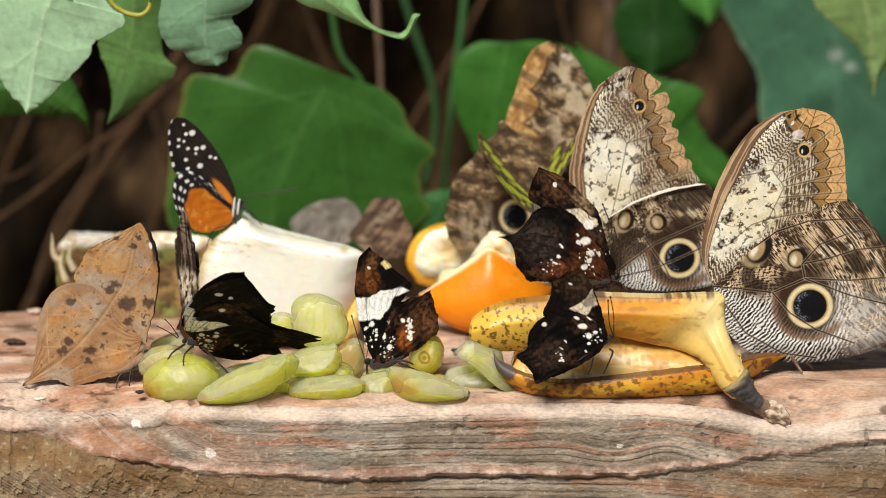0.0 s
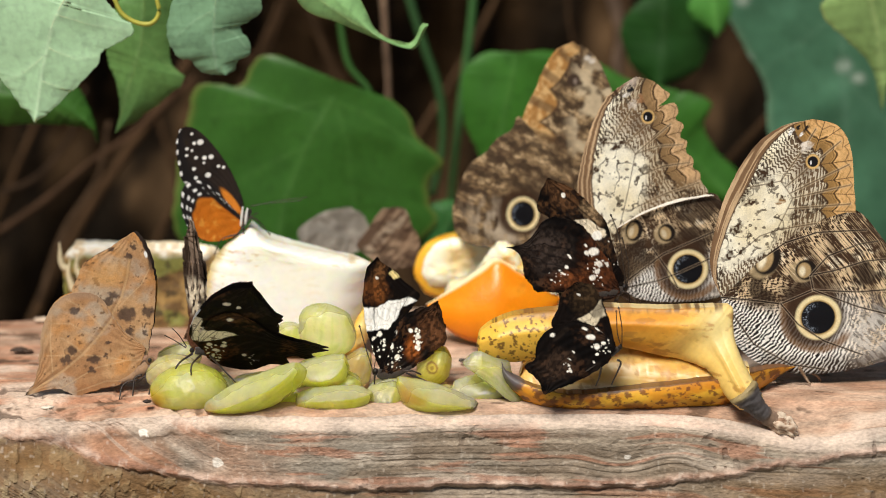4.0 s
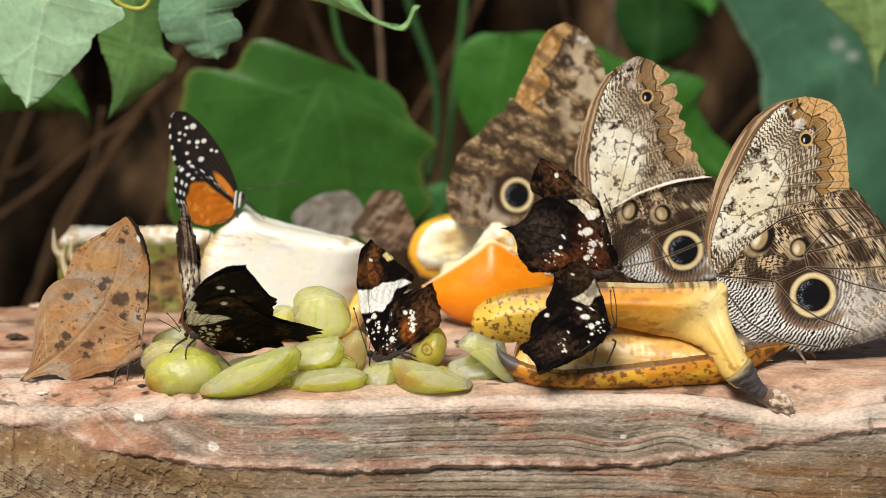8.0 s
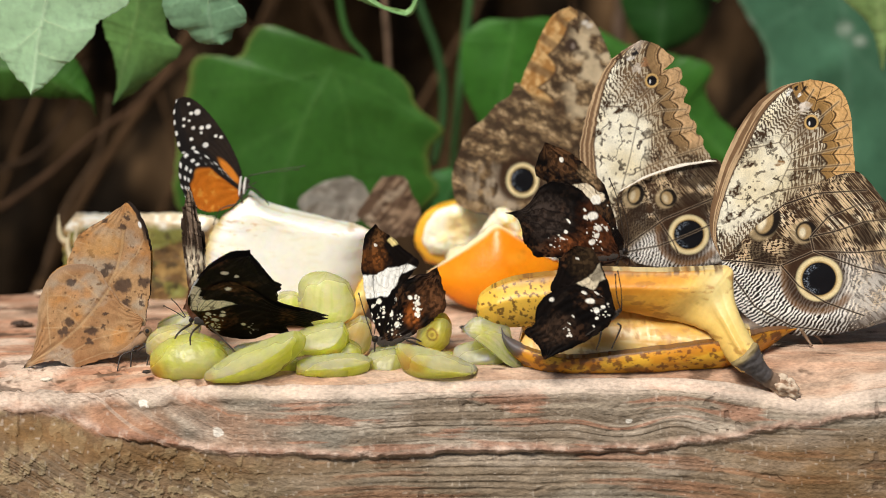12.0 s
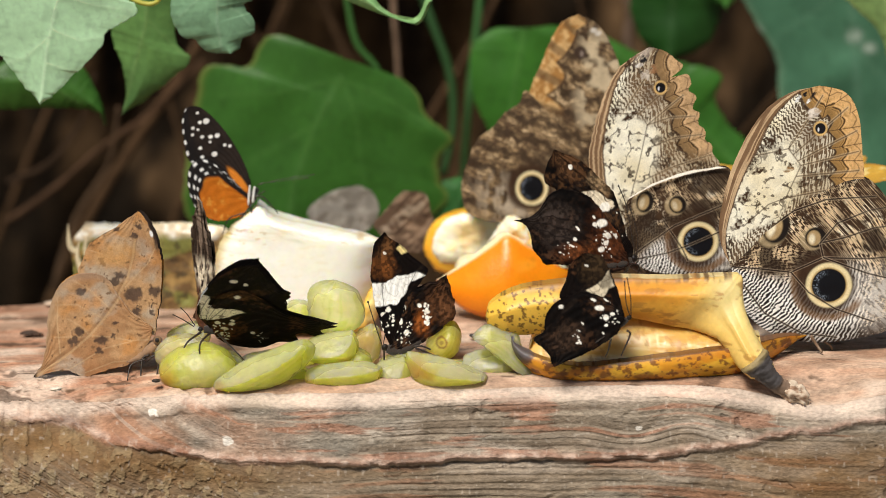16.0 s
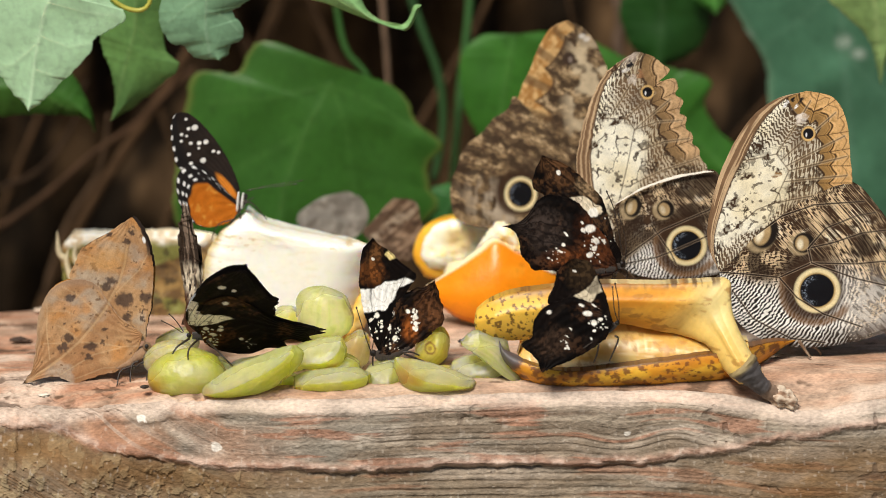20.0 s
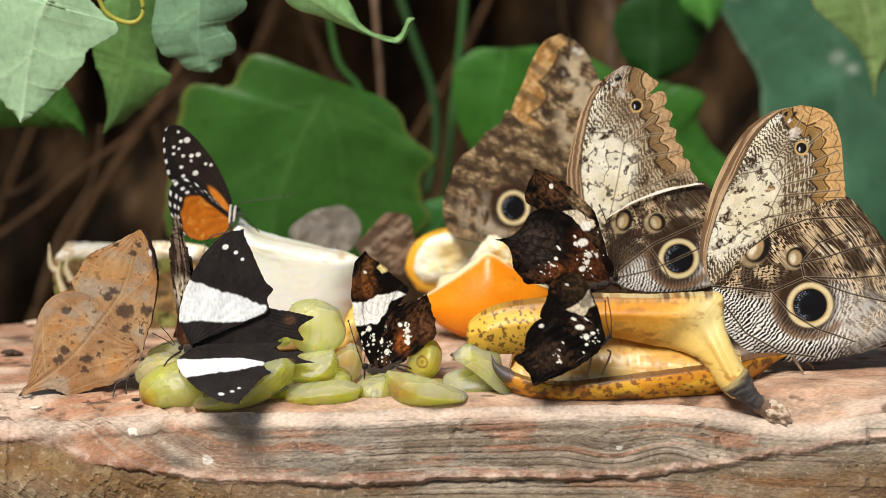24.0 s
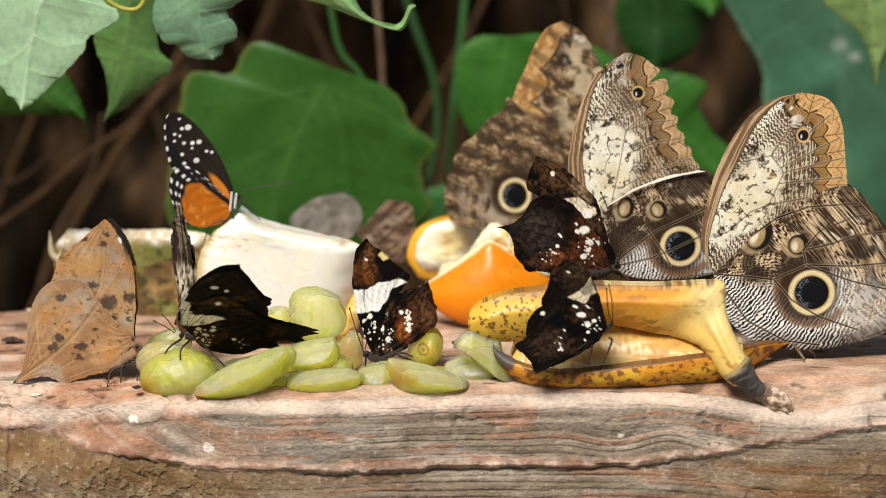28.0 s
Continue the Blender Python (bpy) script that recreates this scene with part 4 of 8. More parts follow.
grape((-0.0515, -0.0100, 0.0023), [(-5.9, -1.8), (-5.5, 1.6), (-0.8, 3.4), (3.7, 4.1)], [(-5.9, -1.8), (-1.0, -3.8), (4.5, -2.9), (5.9, 0.9), (3.7, 4.1)], 7, 6, seed=16)
grape((-0.0021, -0.0200, -0.0009), [(-5.1, -4.1), (-5.4, 0.6), (-0.9, 3.0), (3.3, 3.0)], [(-5.1, -4.1), (-0.1, -5.2), (4.5, -3.8), (5.4, 0.5), (3.3, 3.0)], 6, 5, seed=17)
grape((-0.0203, -0.0160, 0.0007), [(-5.1, -3.1), (-5.4, 1.0), (-0.9, 3.2), (4.0, 3.5)], [(-5.1, -3.1), (-0.1, -5.1), (5.1, -2.9), (6.2, 1.3), (4.0, 3.5)], 6, 5, tone="pale", seed=18)
grape((-0.0526, -0.0260, -0.0015), [(-4.0, -1.8), (-4.3, 1.9), (-0.3, 3.7), (3.7, 3.3)], [(-4.0, -1.8), (-0.1, -4.1), (4.3, -3.0), (5.4, 0.3), (3.7, 3.3)], 6, 5, tone="plain", seed=31)
grape((-0.0111, -0.0260, -0.0034), [(-4.3, -1.1), (-3.9, 2.6), (0.1, 4.5), (4.0, 3.7)], [(-4.3, -1.1), (-0.0, -2.6), (4.7, -1.9), (5.8, 1.1), (4.0, 3.7)], 6, 5, tone="pale", seed=32)
grape((-0.0346, -0.0220, 0.0029), [(-3.7, -1.8), (-3.2, 2.3), (0.4, 4.5), (4.4, 2.9)], [(-3.7, -1.8), (0.3, -3.4), (5.4, -2.3), (6.2, 0.7), (4.4, 2.9)], 6, 5, tone="plain", seed=33)
grape((-0.0755, -0.0200, 0.0023), [(-4.2, -2.4), (-3.4, 1.9), (0.6, 3.9), (4.6, 2.8)], [(-4.2, -2.4), (0.1, -4.7), (4.8, -3.2), (6.3, -0.1), (4.6, 2.8)], 6, 5, tone="pale", seed=34)


def pineapple(name, label, place, left, right, rind_to, thick, seed, rind_front):
    def paint(x, z, s, t):
        k = fbm(x * 0.12, z * 0.12, seed=seed)
        out = mix(flat(x, (0.97, 0.93, 0.78)), (0.985, 0.97, 0.90), k)
        fibre = fbm(x * 0.15, z * 1.1, seed=seed + 2)
        out = mix(out, (0.86, 0.72, 0.42), smooth(0.62, 0.78, fibre) * 0.22)
        out = mix(out, (0.62, 0.40, 0.14), smooth(0.70, 0.76, fbm(x * 0.35, z * 1.2, seed=seed + 5)) * smooth(0.55, 0.7, fbm(x * 0.05 + 3, z * 0.09, seed=seed + 1)) * 0.6)
        out = mix(out, (0.62, 0.44, 0.10), smooth(0.07, 0.0, s + 0.05 * (k - 0.5)) * 0.75 + smooth(0.03, 0.0, 1 - s) * 0.4)
        if rind_front:
            skin = smooth(rind_to + 1.5, rind_to - 1.5, z + 3 * (fbm(x * 0.3, z * 0.1, seed=seed + 4) - 0.5))
            eyes = fbm(x * 0.22, z * 0.22, seed=seed + 6)
            out = mix(out, (0.66, 0.50, 0.28), smooth(0.40, 0.60, fbm(x * 0.5, z * 0.8, seed=seed + 3)) * 0.8)
            rind = mix(flat(x, (0.15, 0.085, 0.03)), (0.36, 0.23, 0.08), smooth(0.40, 0.62, eyes))
            rind = mix(rind, (0.20, 0.23, 0.05), smooth(0.48, 0.60, fbm(x * 0.10 + 6, z * 0.16, seed=seed + 8)) * 0.7)
            rind = mix(rind, (0.03, 0.02, 0.01), smooth(0.55, 0.7, fbm(x * 0.4, z * 0.4, seed=seed + 7)) * 0.8)
            out = out * (1 - skin[..., None]) + rind * skin[..., None]
        else:
            out = mix(out, (0.74, 0.50, 0.08), smooth(rind_to + 2, rind_to - 2, z - 0.20 * np.maximum(x - 20, 0)) * 0.6)
        return out
    def depth(x, z, s, t):
        return 2.0 * (fbm(x * 0.08, z * 0.08, seed=seed + 9) - 0.5) + 0.45 * (fbm(x * 0.5, z * 0.5, seed=seed + 10) - 0.5)
    if rind_front:
        return sheet(name, left, right, 110, 110, paint, depth=depth, thick=thick, wiggle=0.5, seed=seed)
    return plump(name, left, right, 120, 110, paint, lambda s, t: 9 * (1 - np.abs(2 * s - 1) ** 5) * (1 - np.abs(2 * t - 1) ** 9), lambda s, t: 12 * (1 - np.abs(2 * s - 1) ** 5), wiggle=0.5, seed=seed, lean=lambda s, t: 1.2 * (fbm(s * 3, t * 3, seed=seed + 9) - 0.5) + 0.22 * (fbm(s * 9, t * 9, seed=seed + 10) - 0.5))


front_pine = thing("pineapple_chunk", (-0.0785, 0.0300, 0.0019), "juicy pale yellow chunk of pineapple", "pineapple")
part("flesh", pineapple("flesh", "", None, [(0.0, 0.0), (-3.2, 15.6), (-1.9, 27.2), (3.3, 35.9), (11.5, 41.5)], [(0.0, 0.0), (20.9, -0.8), (45.9, 0.4), (49.0, 8.8), (51.3, 19.4), (52.1, 29.1), (43.9, 31.8), (32.6, 34.2), (19.4, 37.2), (11.5, 41.5)], 6, 26, 3, False), FLESH, front_pine)
def golden_rind(x, z, s, t):
    k = fbm(x * 0.3, z * 0.3, seed=18)
    out = mix(flat(x, (0.66, 0.42, 0.07)), (0.84, 0.66, 0.26), smooth(0.35, 0.7, k))
    return mix(out, (0.30, 0.17, 0.04), smooth(0.58, 0.7, fbm(x * 0.5, z * 0.5, seed=19)) * 0.6)


part("rind", plump("rind", [(33.7, -1.5), (41.3, 4.6), (46.2, 11.4), (51.3, 16.6)], [(33.7, -1.5), (46.0, -1.6), (51.2, 4.5), (51.3, 16.6)], 40, 30, golden_rind, 5, 3, lumps=1.0, wiggle=0.4, seed=17), RIND, front_pine, "golden trimmed edge of the rind")
back_pine = thing("pineapple_piece", (-0.0950, 0.0720, -0.0027), "piece of pineapple with its rough brown rind", "pineapple")
part("flesh_and_rind", pineapple("flesh_and_rind", "", None, [(0.0, 0.0), (-23.6, -0.4), (-37.8, 1.2), (-39.0, 14.5), (-38.7, 26.6), (-34.7, 31.8)], [(0.0, 0.0), (14.2, 2.4), (16.5, 26.6), (6.4, 31.8), (-15.1, 32.2), (-34.7, 31.8)], 28.5, 10, 13, True), RIND, back_pine)
for a, b, c in ([(-0.1308, 0.0620, 0.0217), (-0.1335, 0.0620, 0.0237), (-0.1341, 0.0620, 0.0316)], [(-0.1292, 0.0600, 0.0146), (-0.1310, 0.0600, 0.0206), (-0.1301, 0.0600, 0.0265)], [(-0.1264, 0.0600, 0.0186), (-0.1282, 0.0600, 0.0235), (-0.1269, 0.0600, 0.0285)]):
    part("bract", tube("bract", [Vector(a) - Vector(back_pine.location), Vector(b) - Vector(back_pine.location), Vector(c) - Vector(back_pine.location)], [0.0014, 0.0009, 0.0001], colour=(0.55, 0.47, 0.30), n=12), RIND, back_pine, "dry pale bract")


def orange_wedge():
    root = thing("orange_wedge", (0.0129, 0.0450, 0.0016), "bitten orange wedge with bright peel and pale pith", "orange")
    up = [(-20.8, 11.3), (-11.6, 18.3), (-2.0, 25.8), (3.4, 29.7), (10.5, 25.0), (18.2, 19.5), (24.9, 14.0)]
    low = [(-20.8, 11.3), (-15.8, 5.5), (-9.6, 1.6), (0.0, -0.6), (9.6, -0.2), (19.2, 4.5), (24.9, 14.0)]
    def skin(x, z, s, t):
        k = fbm(x * 0.1, z * 0.1, seed=81)
        out = mix(flat(x, (0.82, 0.215, 0.003)), (0.86, 0.29, 0.006), k)
        out = mix(out, (0.86, 0.46, 0.05), smooth(0.55, 0.75, fbm(x * 0.12 + 3, z * 0.16, seed=82)) * 0.25 * smooth(0.8, 0.2, s))
        out = mix(out, (0.40, 0.12, 0.01), smooth(0.68, 0.78, fbm(x * 0.2, z * 0.2, seed=83)) * 0.4)
        return mix(out, (0.94, 0.80, 0.50), smooth(0.085, 0.03, s + 0.03 * (k - 0.5)))
    def bulge(x, z, s, t):
        return -13 * np.sin(np.pi * np.clip(t, 0, 1)) ** 0.8 * np.sin(np.pi * (0.12 + 0.62 * s)) + 4
    part("peel", sheet("peel", up, low, 90, 60, skin, back=lambda x, z, s, t: flat(x, (0.9, 0.82, 0.6)), depth=bulge, thick=2.4), PEEL, root)
    def pith(p):
        k = fbm(p[..., 0] * 3, p[..., 1] * 3, p[..., 2] * 3, 91)
        return mix(flat(k, (0.90, 0.78, 0.50)), (0.93, 0.60, 0.16), smooth(0.45, 0.7, k))
    part("flesh", ball("flesh", 0.0165, 0.010, 0.0085, paint=pith, lumps=0.22, seed=9), FLESH, root, "pale orange flesh with white pith", pose(0.002, 0.005, 0.0115, 0, 18, 0))
    def torn(x, z, s, t):
        k = fbm(x * 0.35, z * 0.35, seed=92)
        out = mix(flat(x, (0.92, 0.84, 0.62)), (0.94, 0.66, 0.22), smooth(0.5, 0.72, k))
        return mix(out, (0.40, 0.22, 0.06), smooth(0.70, 0.78, fbm(x * 0.6, z * 0.6, seed=93)) * 0.5)
    part("pith", plump("pith", [(-3.9, 24.4), (0.7, 30.6), (3.7, 33.6), (7.9, 32.8), (11.1, 28.5), (13.9, 23.5), (18.1, 19.6), (23.7, 15.2)], [(-3.9, 24.4), (2.2, 27.1), (7.3, 24.7), (11.6, 21.2), (17.3, 17.2), (23.7, 15.2)], 70, 30, torn, 4.5, 5, lumps=2.2, wiggle=0.7, seed=94), FLESH, root, "torn white pith along the cut", pose(0, 0.0015, 0))


orange_wedge()


def orange_half():
    root = thing("orange_half", (0.0014, 0.0750, 0.0132), "half an orange eaten out to the pale pith", "orange")
    def peel(x, z, s, t):
        k = fbm(x * 0.2, z * 0.2, seed=96)
        return mix(flat(x, (0.82, 0.36, 0.015)), (0.88, 0.52, 0.06), k)
    def flesh(x, z, s, t):
        k = fbm(x * 0.3, z * 0.3, seed=95)
        out = mix(flat(x, (0.97, 0.92, 0.70)), (0.94, 0.70, 0.24), smooth(0.55, 0.75, k) * 0.6)
        out = mix(out, (0.84, 0.62, 0.24), blob(x, z, (2.0, 11.7), 5.0, 4.4, 20, 0.5) * 0.8)
        return mix(out, (0.96, 0.93, 0.80), smooth(0.12, 0.03, np.minimum(s, 1 - s)) * 0.7)
    part("peel", plump("peel", [(-10.2, -2.4), (-13.8, 4.4), (-12.6, 10.9), (-8.3, 16.1), (-0.0, 18.5)], [(-10.2, -2.4), (0.0, -4.4), (11.8, -0.0), (16.1, 10.1), (11.0, 17.3), (-0.0, 18.5)], 50, 40, peel, 4, 12, wiggle=0.3, seed=97), PEEL, root)
    part("flesh", plump("flesh", [(-8.2, 0.8), (-11.0, 5.6), (-9.8, 11.3), (-5.9, 16.1), (0.4, 18.1)], [(-8.2, 0.8), (2.0, 0.8), (11.8, 4.0), (15.7, 12.0), (11.0, 16.9), (0.4, 18.1)], 60, 50, flesh, 3.2, 3, lumps=1.6, wiggle=0.5, seed=98), FLESH, root, "pale eaten flesh and pith", pose(0, -0.003, 0))


orange_half()


def spots(t, a, seed, size, cover):
    return smooth(cover, cover + 0.06, fbm(t * 22 * size, np.cos(a) * 2.2 * size + 5, np.sin(a) * 2.2 * size + 5, seed, 3))


def bananas():
    # the split half that lies on the wood, opened towards the front
    low = thing("banana_half", (0.0572, -0.0300, -0.0030), "split ripe banana half, brown-spotted peel, on the wood", "banana")
    rim = [(-41.4, 16.0), (-38.4, 12.2), (-30.5, 9.0), (-18.0, 7.2), (1.8, 9.1), (21.5, 11.3), (35.9, 12.2), (55.3, 9.1)]
    keel = [(-41.4, 16.0), (-40.6, 9.3), (-33.1, 1.8), (-24.3, -0.5), (-3.6, -1.3), (21.6, -0.6), (39.5, 2.2), (55.3, 9.1)]
    def peel(x, z, s, t):
        k = fbm(x * 0.06, z * 0.15, seed=101)
        out = mix(flat(x, (0.66, 0.29, 0.016)), (0.46, 0.15, 0.010), smooth(0.3, 0.75, k))
        out = mix(out, (0.80, 0.50, 0.05), smooth(0.5, 0.7, fbm(x * 0.12, z * 0.3, seed=103)) * 0.6)
        fine = fbm(0.75 * x + 0.2 * z, 0.85 * z - 0.2 * x, seed=102, octaves=3)
        out = mix(out, (0.16, 0.05, 0.010), smooth(0.56, 0.63, fine) * 0.85)
        out = mix(out, (0.12, 0.04, 0.010), smooth(0.60, 0.68, fbm(x * 0.16 + 4, z * 0.22, seed=104)) * smooth(0.8, 0.3, t) * 0.8)
        out = mix(out, (0.09, 0.04, 0.015), smooth(0.055, 0.015, s + 0.04 * (k - 0.5)) * 0.85)
        out = mix(out, (0.20, 0.08, 0.02), smooth(0.85, 1.0, s) * 0.5)
        return mix(out, (0.10, 0.085, 0.085), smooth(0.115, 0.075, t + 0.03 * (k - 0.5)))
    def belly(s, t):
        return (11.5 - 3.5 * t) * np.cos((s - 0.25) * 1.9) ** 0.7 * np.clip(np.sin(math.pi * np.clip(t, 0.002, 0.998)), 0, 1) ** 0.4 * np.sqrt(np.clip(1 - (np.maximum(s - 0.4, 0) / 0.62) ** 2, 0, 1))
    part("peel", plump("peel", rim, keel, 240, 70, peel, belly, 4, seed=107, wiggle=0.2, lean=lambda s, t: 22 * smooth(0.72, 1.0, t)), BANANA, low, "brown-spotted yellow peel")
    def pulp(x, z, s, t):
        k = fbm(x * 0.10, z * 0.3, seed=105)
        out = mix(flat(x, (0.68, 0.45, 0.135)), (0.58, 0.31, 0.055), smooth(0.35, 0.75, k))
        out = mix(out, (0.84, 0.68, 0.38), smooth(0.5, 0.7, fbm(x * 0.08, z * 0.5 + 4, seed=108)) * 0.7)
        return mix(out, (0.42, 0.20, 0.05), smooth(0.64, 0.74, fbm(x * 0.5, z * 0.5, seed=106)) * 0.6)
    def hollow(s, t):
        return -7 + 10.5 * s + 2.0 * np.sin(math.pi * s)
    part("flesh", plump("flesh", [(-35.5, 10.4), (-34.1, 14.8), (-29.1, 17.3), (-10.8, 20.4), (7.1, 19.9), (25.1, 16.0), (37.6, 14.1)], [(-35.5, 10.4), (-34.1, 8.5), (-28.7, 7.3), (-17.1, 6.5), (1.8, 8.3), (21.5, 10.5), (37.6, 12.6)], 160, 40, pulp, hollow, 8.0, seed=109, wiggle=0.3, lumps=0), FLESH, low, "soft cream banana flesh")
    # the piece that rests on it, with the stalk
    top = thing("banana_piece", (0.0466, -0.0260, 0.0128), "ripe yellow banana piece with its dark stalk end", "banana")
    upper = [(-38.5, 4.5), (-36.6, 10.0), (-27.8, 14.7), (-13.4, 16.7), (0.0, 17.9), (19.7, 17.3), (39.1, 17.9), (41.8, 17.5), (42.9, 15.8), (43.3, 7.7), (47.1, -1.2), (51.2, -7.9), (51.9, -9.8)]
    lower = [(-38.5, 4.5), (-36.7, 1.1), (-28.8, -0.5), (-13.5, 0.9), (3.6, 4.8), (21.6, 1.3), (32.0, -1.4), (35.3, -2.9), (40.4, -9.7), (44.2, -13.1)]
    def skin(x, z, s, t):
        k = fbm(x * 0.05, z * 0.12, seed=111)
        out = mix(flat(x, (0.74, 0.40, 0.055)), (0.62, 0.25, 0.02), smooth(0.3, 0.7, k) * smooth(0.9, 0.6, t))
        out = mix(out, (0.76, 0.55, 0.17), smooth(0.62, 0.72, t) * 0.7)
        out = mix(out, (0.56, 0.50, 0.24), blob(x, z, (38.6, 11.6), 6, 7, 0, 0.8) * 0.6)
        out = mix(out, (0.82, 0.66, 0.27), smooth(0.45, 0.1, s) * smooth(0.70, 0.78, t) * 0.6)
        tip = smooth(0.30, 0.22, t)
        out = mix(out, (0.80, 0.52, 0.07), tip * 0.7)
        out = mix(out, (0.15, 0.07, 0.012), smooth(0.61, 0.66, fbm(0.8 * x + 0.3 * z, 0.8 * z - 0.3 * x, seed=112, octaves=3)) * tip * 0.9)
        out = mix(out, (0.34, 0.13, 0.02), smooth(0.62, 0.70, fbm(x * 0.16, z * 0.4, seed=113)) * 0.6 * (1 - tip))
        out = mix(out, (0.26, 0.11, 0.03), smooth(0.20, 0.0, s + 0.16 * (fbm(x * 0.5, z * 0.2, seed=114) - 0.5)) * smooth(0.70, 0.45, t) * smooth(0.05, 0.2, t) * 0.75)
        out = mix(out, (0.66, 0.52, 0.26), smooth(0.03, 0.008, s) * smooth(0.74, 0.70, t) * smooth(0.25, 0.3, t))
        tick = smooth(0.55, 0.75, vnoise(x * 1.1, z * 0.15, seed=118)) * smooth(0.16, 0.03, s) * smooth(0.28, 0.34, t) * smooth(0.76, 0.70, t)
        out = mix(out, (0.10, 0.045, 0.015), tick * 0.85)
        out = mix(out, (0.40, 0.17, 0.03), smooth(0.60, 0.68, fbm(x * 0.22 + 8, z * 0.5, seed=119)) * smooth(0.40, 0.48, t) * smooth(0.72, 0.62, t) * 0.6)
        return mix(out, (0.46, 0.27, 0.05), smooth(0.05, 0.0, np.abs(s - 0.45 - 0.1 * np.sin(t * 9))) * smooth(0.74, 0.82, t) * 0.45)
    def bulge(s, t):
        neck = smooth(0.66, 0.80, t)
        ends = np.clip(t / 0.10, 0, 1) ** 0.5
        block = (4.0 + 4.5 * smooth(0, 0.40, s)) * np.sqrt(np.clip(1 - (s * 0.92) ** 2.6, 0, 1))
        round_bar = 5.6 * np.sqrt(np.clip(1 - (2 * s - 1) ** 2, 0, 1)) + 0.8 * np.maximum(0, 1 - np.abs(s - 0.45) * 6)
        return (block * (1 - neck) + round_bar * neck) * ends
    def behind(s, t):
        neck = smooth(0.66, 0.80, t)
        ends = np.clip(t / 0.10, 0, 1) ** 0.5
        return (1.5 * np.sqrt(np.clip(1 - (s * 0.92) ** 2.6, 0, 1)) * (1 - neck) + 5.0 * np.sqrt(np.clip(1 - (2 * s - 1) ** 2, 0, 1)) * neck) * ends
    part("peel", plump("peel", upper, lower, 300, 90, skin, bulge, behind, seed=115, wiggle=0.15, lean=lambda s, t: -13 * smooth(0.70, 1.0, t)), BANANA, top)
    o = np.array(top.location)
    st = np.array([(0.0917, -0.0425, 0.0063), (0.0960, -0.0425, 0.0013), (0.0997, -0.0410, -0.0024), (0.1023, -0.0400, -0.0042)]) - o
    part("stalk", tube("stalk", st, [0.0050, 0.0041, 0.0029, 0.0027, 0.0025], sides=20, n=44, rough=0.2, paint=lambda t, a, p: mix(mix(flat(t, (0.34, 0.26, 0.12)), (0.085, 0.075, 0.075), smooth(0.03, 0.14, t)), (0.30, 0.19, 0.12), smooth(0.62, 0.8, t) * (0.4 + 0.6 * fbm(t * 30, np.cos(a) * 2, np.sin(a) * 2, 116)))), RIND, top, "dark dry stalk end")
    frayed = ball("frayed_end", 0.0052, 0.0034, 0.0030, 26, 34, lumps=0.5, seed=12, lump_size=3.0, paint=lambda p: mix(flat(p[..., 0], (0.62, 0.50, 0.38)), (0.26, 0.15, 0.09), smooth(0.45, 0.65, fbm(p[..., 0] * 3, p[..., 1] * 3, p[..., 2] * 3, 117))))
    part("frayed_end", frayed, RIND, top, "frayed pale fibres of the stalk", Matrix.Translation(Vector((0.1045, -0.0400, -0.0053)) - top.location) @ pose(0, 0, 0, 0, 28, 0))
    far = thing("banana_far", (0.1439, 0.0300, -0.0060), "dark ripe banana lying behind the owl butterfly", "banana")
    o = np.array(far.location)
    part("peel", tube("peel", np.array([(0.1344, 0.0300, -0.0060), (0.1439, 0.0300, -0.0037), (0.1590, 0.0300, 0.0006), (0.1740, 0.0300, 0.0057)]) - o, [0.003, 0.0065, 0.008, 0.006], sides=24, n=40, paint=lambda t, a, p: mix(flat(t, (0.50, 0.24, 0.03)), (0.08, 0.03, 0.01), spots(t, a, 120, 1.0, 0.5))), BANANA, far)


bananas()


# ---- butterflies ----
def zebra(u, v, period, warp, seed):
    """Wavering stripes: u runs across them, v along, in millimetres."""
    w = fbm(u * 0.13, v * 0.13, seed=seed, octaves=2) - 0.5
    w2 = vnoise(u * 0.55, v * 0.42, seed=seed + 3) - 0.5
    w3 = vnoise(u * 1.3, v * 1.1, seed=seed + 6) - 0.5
    zig = np.abs(((v / 2.1 + 1.6 * w2 + 0.7 * w) % 1.0) * 2 - 1) - 0.5
    return np.sin(2 * math.pi * (u / period + warp * (1.6 * w + 0.75 * w2 + 0.28 * w3 + 0.42 * zig)))


def eyespot(out, x, z, c, r, halo=1.55, turn=0, seed=0, squash=1.0):
    """Brown halo, cream ring, black pupil with a bluish crescent of scales."""
    out = mix(out, (0.045, 0.022, 0.011), blob(x, z, (c[0] - 0.15 * r, c[1] + 0.05 * r), r * halo, r * halo * 1.05, turn, 0.16) * 0.95)
    out = mix(out, (0.78, 0.66, 0.38), blob(x, z, c, r * squash, r, turn, 0.06))
    out = mix(out, (0.52, 0.36, 0.15), blob(x, z, c, r * 0.80 * squash, r * 0.80, turn, 0.05))
    out = mix(out, (0.004, 0.004, 0.006), blob(x, z, c, r * 0.74 * squash, r * 0.74, turn, 0.04))
    d = np.hypot(x - c[0], z - c[1]) / r
    fleck = smooth(0.58, 0.78, vnoise(x * 4, z * 4, seed=seed)) * smooth(0.72, 0.62, d) * smooth(0.40, 0.55, d) * smooth(0.1, -0.3, (x - c[0]) / r)
    return mix(out, (0.30, 0.36, 0.46), fleck * 0.7)


